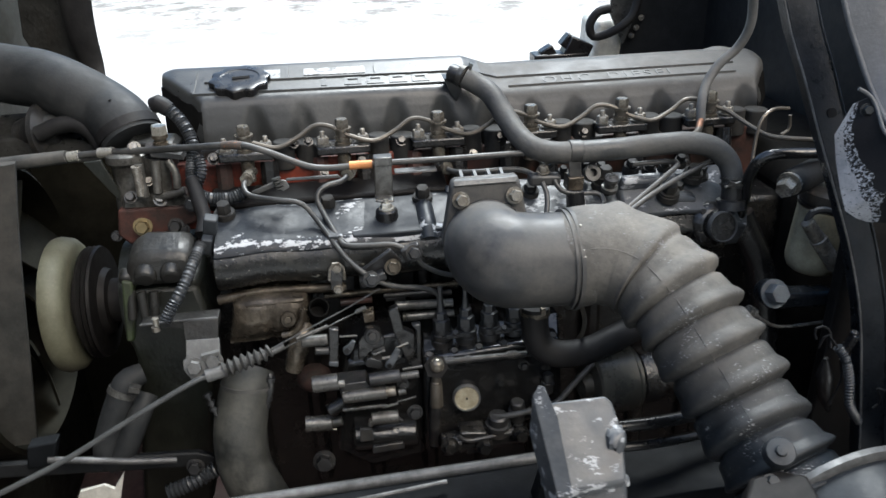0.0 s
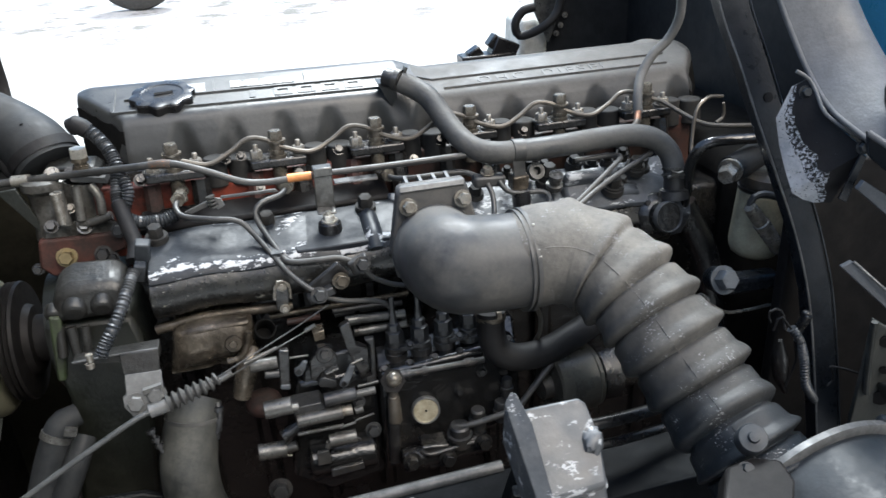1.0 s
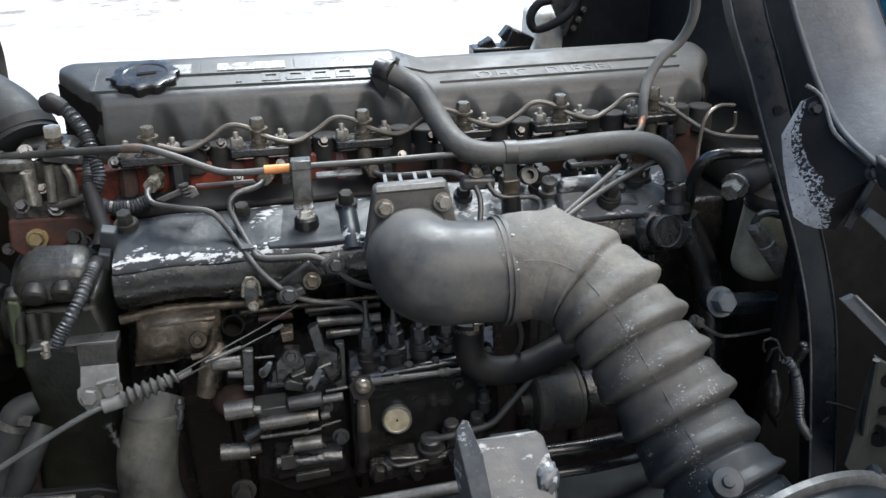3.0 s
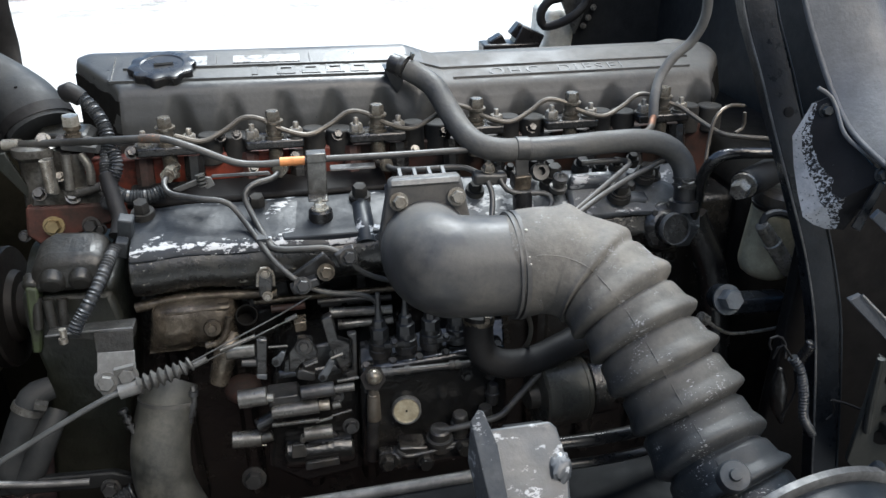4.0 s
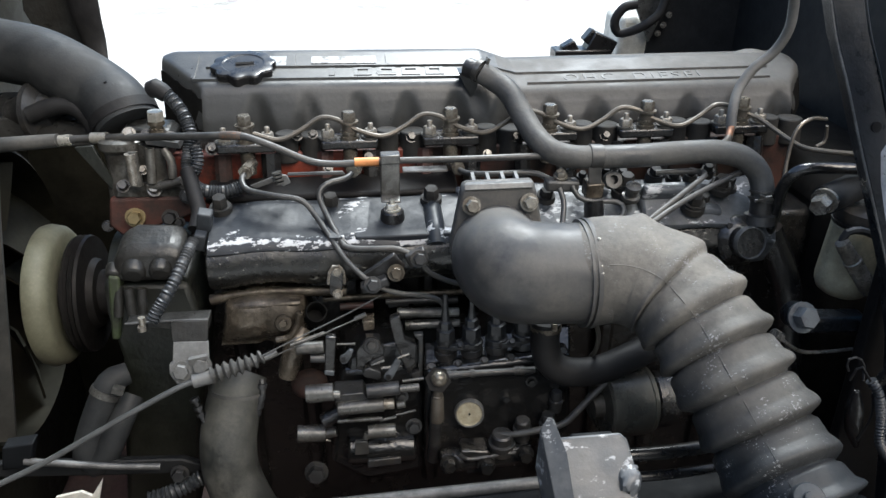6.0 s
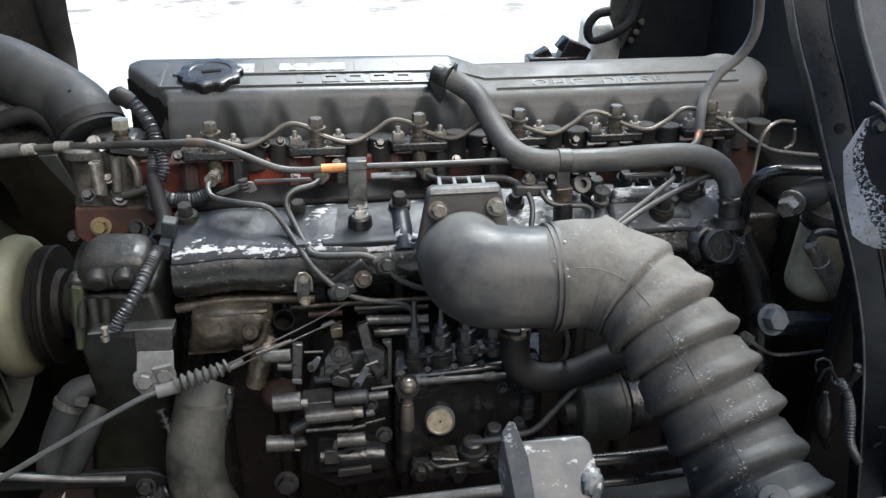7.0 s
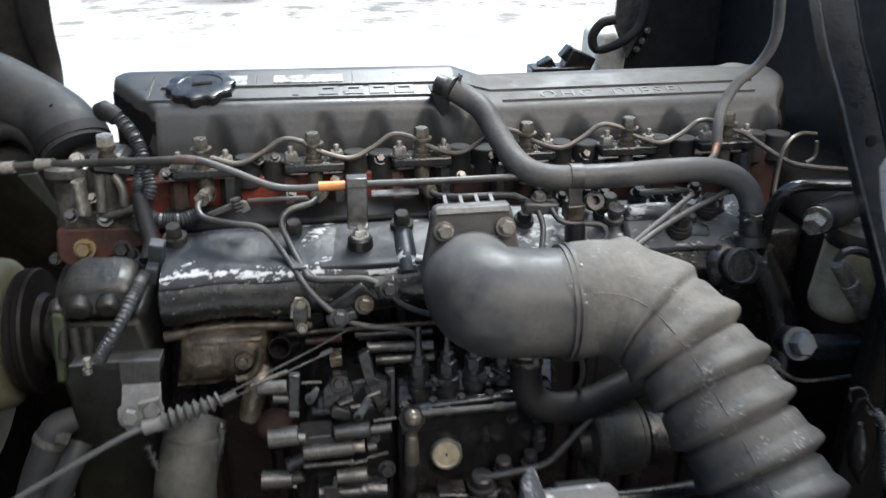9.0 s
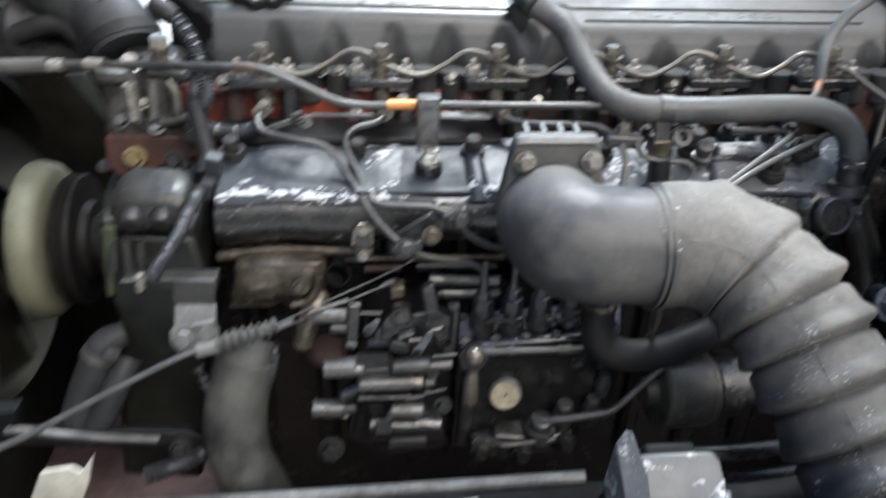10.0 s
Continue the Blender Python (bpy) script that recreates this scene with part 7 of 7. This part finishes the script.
m.tube([(0.371, -0.439, 0.962), (0.455, -0.502, 0.876)], 0.0016, 8, 0.02)
part("edge", m, EDGE, st2)
m = Mesh()
m.prism([(0.376, -0.420, 1.038), (0.383, -0.420, 1.047), (0.460, -0.460, 0.991), (0.471, -0.460, 0.950)], (0, 0.006, 0))
part("angle", m, FENDER, st2, bevel=0.001)
lw = thing("inner_fender", (0.6, -0.3, 0.8), "dull dark inner wing panel with holes", "panel")
m = Mesh()
m.prism([(0.434, -0.420, 0.864), (0.475, -0.420, 0.835), (0.560, -0.420, 0.767), (0.610, -0.420, 0.579), (0.529, -0.420, 0.599), (0.429, -0.420, 0.714), (0.433, -0.420, 0.796)], (0.004, 0.01, 0))
wing = part("panel", m, WING, lw, bevel=0.002)
m = Mesh()
m.prism([(0.456, -0.440, 0.778), (0.481, -0.440, 0.779), (0.499, -0.440, 0.767), (0.500, -0.440, 0.750), (0.465, -0.440, 0.752)], (0, 0.02, -0.006))
part("ledge", m, WING, lw, "olive-grey bracket ledge", 0.003)
m = Mesh()
m.tube([(0.440, -0.425, 0.762), (0.435, -0.425, 0.799), (0.430, -0.425, 0.866)], 0.004, 8, 0.01)
part("folded_edge", m, WING, lw)
# Black discs paint the dark inside of the wing's holes.
for p, r in (((0.455, -0.422, 0.833), 0.008), ((0.461, -0.422, 0.791), 0.005), ((0.464, -0.422, 0.749), 0.010)):
    m = Mesh()
    m.lathe(p, (-0.6, -0.8, -0.1), [(0, r), (0.003, r), (0.0032, 0.001)], 18)
    part("hole", m, PULLEY, wing)
m = Mesh()
m.box((0.58, -0.25, 0.75), (0.30, 0.02, 0.5))
part("backing", m, PULLEY, lw, bevel=0.003)
sl = thing("sensor_loom", (0.376, -0.37, 0.804), "dark corrugated sensor conduit with loose wires", "wiring loom")
m = Mesh()
m.tube([(0.363, -0.37, 0.839), (0.373, -0.375, 0.824), (0.381, -0.38, 0.794), (0.385, -0.385, 0.761), (0.402, -0.385, 0.733)], 0.0052, 12, 0.003, (0.0042, 0.001))
part("conduit", m, LOOM, sl)
for pts in ([(0.34, -0.36, 0.847), (0.335, -0.36, 0.86), (0.344, -0.36, 0.865), (0.356, -0.36, 0.856), (0.354, -0.37, 0.839)], [(0.345, -0.36, 0.834), (0.349, -0.365, 0.856), (0.363, -0.37, 0.838)], [(0.37, -0.37, 0.821), (0.377, -0.37, 0.788), (0.368, -0.37, 0.752)], [(0.381, -0.37, 0.858), (0.379, -0.37, 0.839), (0.371, -0.37, 0.833)],
            [(0.422, -0.38, 0.777), (0.442, -0.385, 0.771), (0.472, -0.39, 0.754), (0.504, -0.39, 0.716)], [(0.422, -0.38, 0.777), (0.43, -0.38, 0.757), (0.422, -0.38, 0.747)]):
    m = Mesh()
    m.tube(pts, 0.0015, 8)
    part("wire", m, RUBBER, sl)

m = Mesh()
m.box((0.378, -0.370, 0.844), (0.010, 0.010, 0.026), 10, 18, 0).cyl((0.380, -0.370, 0.850), (0.381, -0.370, 0.860), 0.005, n=12)
part("connector", m, BLACK_PLASTIC, sl, "black plastic connector", 0.002)
m = Mesh()
m.tube([(0.358, -0.360, 0.817), (0.361, -0.360, 0.792), (0.367, -0.360, 0.762), (0.377, -0.360, 0.734)], [0.003, 0.011, 0.010, 0.003], 14)
part("taped_branch", m, OILY, sl, "black taped branch")

# ---- beyond the engine ----
jug = thing("coolant_tank", (0.398, 0.66, 0.981), "milky white plastic coolant tank with a black hose", "tank")
m = Mesh()
x0, x1, zb, zt = 0.357, 0.429, 0.90, 1.056
m.prism([(x0, 0.62, zb), (x1, 0.62, zb), (x1, 0.62, zt - 0.02), (x1 - 0.03, 0.62, zt), (x0 + 0.008, 0.62, zt)], (0, 0.12, 0))
part("tank", m, JUG, jug, bevel=0.012)
m = Mesh()
m.prism([(0.388, 0.6, 1.076), (0.422, 0.6, 1.006), (0.448, 0.6, 1.072), (0.462, 0.6, 1.152), (0.391, 0.6, 1.154)], (0, 0.01, 0))
part("bracket", m, STEEL, jug, bevel=0.002)
m = Mesh()
m.tube([(0.38, 0.58, 1.089), (0.354, 0.58, 1.083), (0.337, 0.58, 1.058), (0.345, 0.58, 1.033), (0.37, 0.57, 1.037), (0.4, 0.56, 1.054), (0.427, 0.56, 1.082), (0.438, 0.56, 1.137)], 0.0095, 12)
part("hose", m, RUBBER, jug)
cs = thing("cable_connector", (0.274, 0.6, 0.986), "stack of black cable connectors behind the cover", "connector")
for c, d, a in (((0.305, 0.6, 0.983), (0.055, 0.04, 0.09), 25), ((0.256, 0.6, 0.989), (0.03, 0.03, 0.05), -30), ((0.296, 0.6, 1.019), (0.03, 0.03, 0.03), 40), ((0.275, 0.6, 0.974), (0.12, 0.05, 0.05), 0)):
    m = Mesh()
    m.box(c, d, 0, a, 0)
    part("plug", m, BLACK_PLASTIC, cs, bevel=0.003)
m = Mesh()
m.cyl((0.214, 0.6, 0.979), (0.238, 0.6, 0.978), 0.012).tube([(0.303, 0.6, 1.009), (0.298, 0.6, 1.038)], 0.002, 6)
part("terminal", m, STEEL, cs)
m = Mesh()
m.ball((0.45, 0.2, 1.053), 0.045, 16, 0.6)
solo("dusty_rear_cap", m, VENT, "dusty brown cap behind the valve cover", "cap")

# Far wheel standing in the yard.
wh = thing("spare_tyre", (-1.9, 9.4, 0.0), "dusty truck tyre on a pale rim across the yard", "tyre")
W = V((-1.41, 9.5, 0.52))
m = Mesh()
m.lathe(W + V((0, -0.14, 0)), (0.15, 1, 0), [(0, 0.30), (0.0, 0.44), (0.03, 0.50), (0.08, 0.52), (0.2, 0.52), (0.25, 0.50), (0.28, 0.44), (0.28, 0.30)], 48)
part("casing", m, TYRE, wh)
m = Mesh()
m.lathe(W + V((0, -0.12, 0)), (0.15, 1, 0), [(0.0, 0.30), (0.02, 0.29), (0.06, 0.2), (0.04, 0.08), (0.0, 0.06), (0.0, 0.01)], 32)
part("rim", m, PALE_PLATE, wh)

# ---- plain sheets added round the truck to block light ----
m = Mesh()
m.prism([(-1.5, 0.50, 0.626), (1.5, 0.50, 0.746), (1.5, 0.58, 0.746), (-1.5, 0.58, 0.626)], (0, 0, -0.22))
solo("far_chassis_rail", m, RAIL, "unseen dark rail added on the engine's far side to block light", "chassis rail", 0.003)
# Added tray: keeps bright ground light from coming up under the engine.
m = Mesh()
m.box((-0.05, -0.07, 0.215), (1.9, 1.4, 0.01))
solo("undertray", m, UNDER, "dusty dark maroon sheet added below the engine to block ground light", "undertray", 0.002)

# The upright sheets are added too, and shut out light from the sides.
m = Mesh()
m.prism([(-1.0, -0.77, 0.0), (1.0, -0.77, 0.0), (1.0, -0.77, 0.44), (-1.0, -0.77, 0.44)], (0, 0.01, 0))
solo("side_skirt", m, BLACK_PANEL, "unseen black sheet added below the engine bay to block low light", "side skirt", 0.002)
m = Mesh()
m.prism([(-0.97, -1.3, 0.0), (-0.97, 0.62, 0.0), (-0.97, 0.62, 1.75), (-0.97, -1.3, 1.75)], (-0.01, 0, 0))
solo("front_panel", m, BLACK_PANEL, "black sheet added in front of the radiator to block light", "front panel", 0.002)
m = Mesh()
m.prism([(0.88, -0.77, 0.0), (0.88, 0.62, 0.0), (0.88, 0.62, 1.1), (0.88, -0.42, 1.0), (0.88, -0.77, 0.80)], (0.01, 0, 0))
solo("rear_panel", m, BLACK_PANEL, "black sheet added behind the engine bay to block light", "rear panel", 0.002)
m = Mesh()
m.prism([(-0.97, 0.60, 0.0), (0.88, 0.60, 0.0), (0.88, 0.60, 0.72), (-0.97, 0.60, 0.72)], (0, 0.01, 0))
solo("far_skirt", m, BLACK_PANEL, "black sheet added on the engine's far side to block light", "side skirt", 0.002)

# Sheet added to cover the bright ground showing behind the shroud.
rsp = thing("radiator_side_panel", (-0.7, 0.45, 0.0), "dark olive sheet added to close a gap beside the radiator", "panel")
m = Mesh()
m.prism([(-0.97, 0.45, 0.0), (-0.46, 0.45, 0.0), (-0.46, 0.45, 0.92), (-0.97, 0.45, 0.92)], (0, 0.01, 0))
part("sheet", m, OLIVE, rsp, bevel=0.002)
m = Mesh()
m.box((-0.715, 0.436, 0.915), (0.51, 0.024, 0.008))
part("folded_lip", m, OLIVE, rsp, bevel=0.002)
hbk = thing("hinge_block", (0.417, -0.42, 1.114), "dark bolted hinge block on the fender ledge", "hinge")
m = Mesh()
m.prism([(0.396, -0.43, 1.102), (0.406, -0.41, 1.137), (0.42, -0.41, 1.139), (0.423, -0.45, 1.089)], (0.015, 0.03, 0))
part("web", m, BLACK_PANEL, hbk, bevel=0.003)
m = Mesh()
m.prism([(0.425, -0.42, 1.133), (0.447, -0.44, 1.15), (0.462, -0.47, 1.092), (0.427, -0.45, 1.091)], (0.01, 0.02, 0))
part("cheek", m, BLACK_PANEL, hbk, bevel=0.004)
m = Mesh()
m.tube([(0.426, -0.408, 1.135), (0.424, -0.428, 1.113), (0.426, -0.45, 1.088)], 0.0028, 8)
part("edge", m, EDGE, hbk)
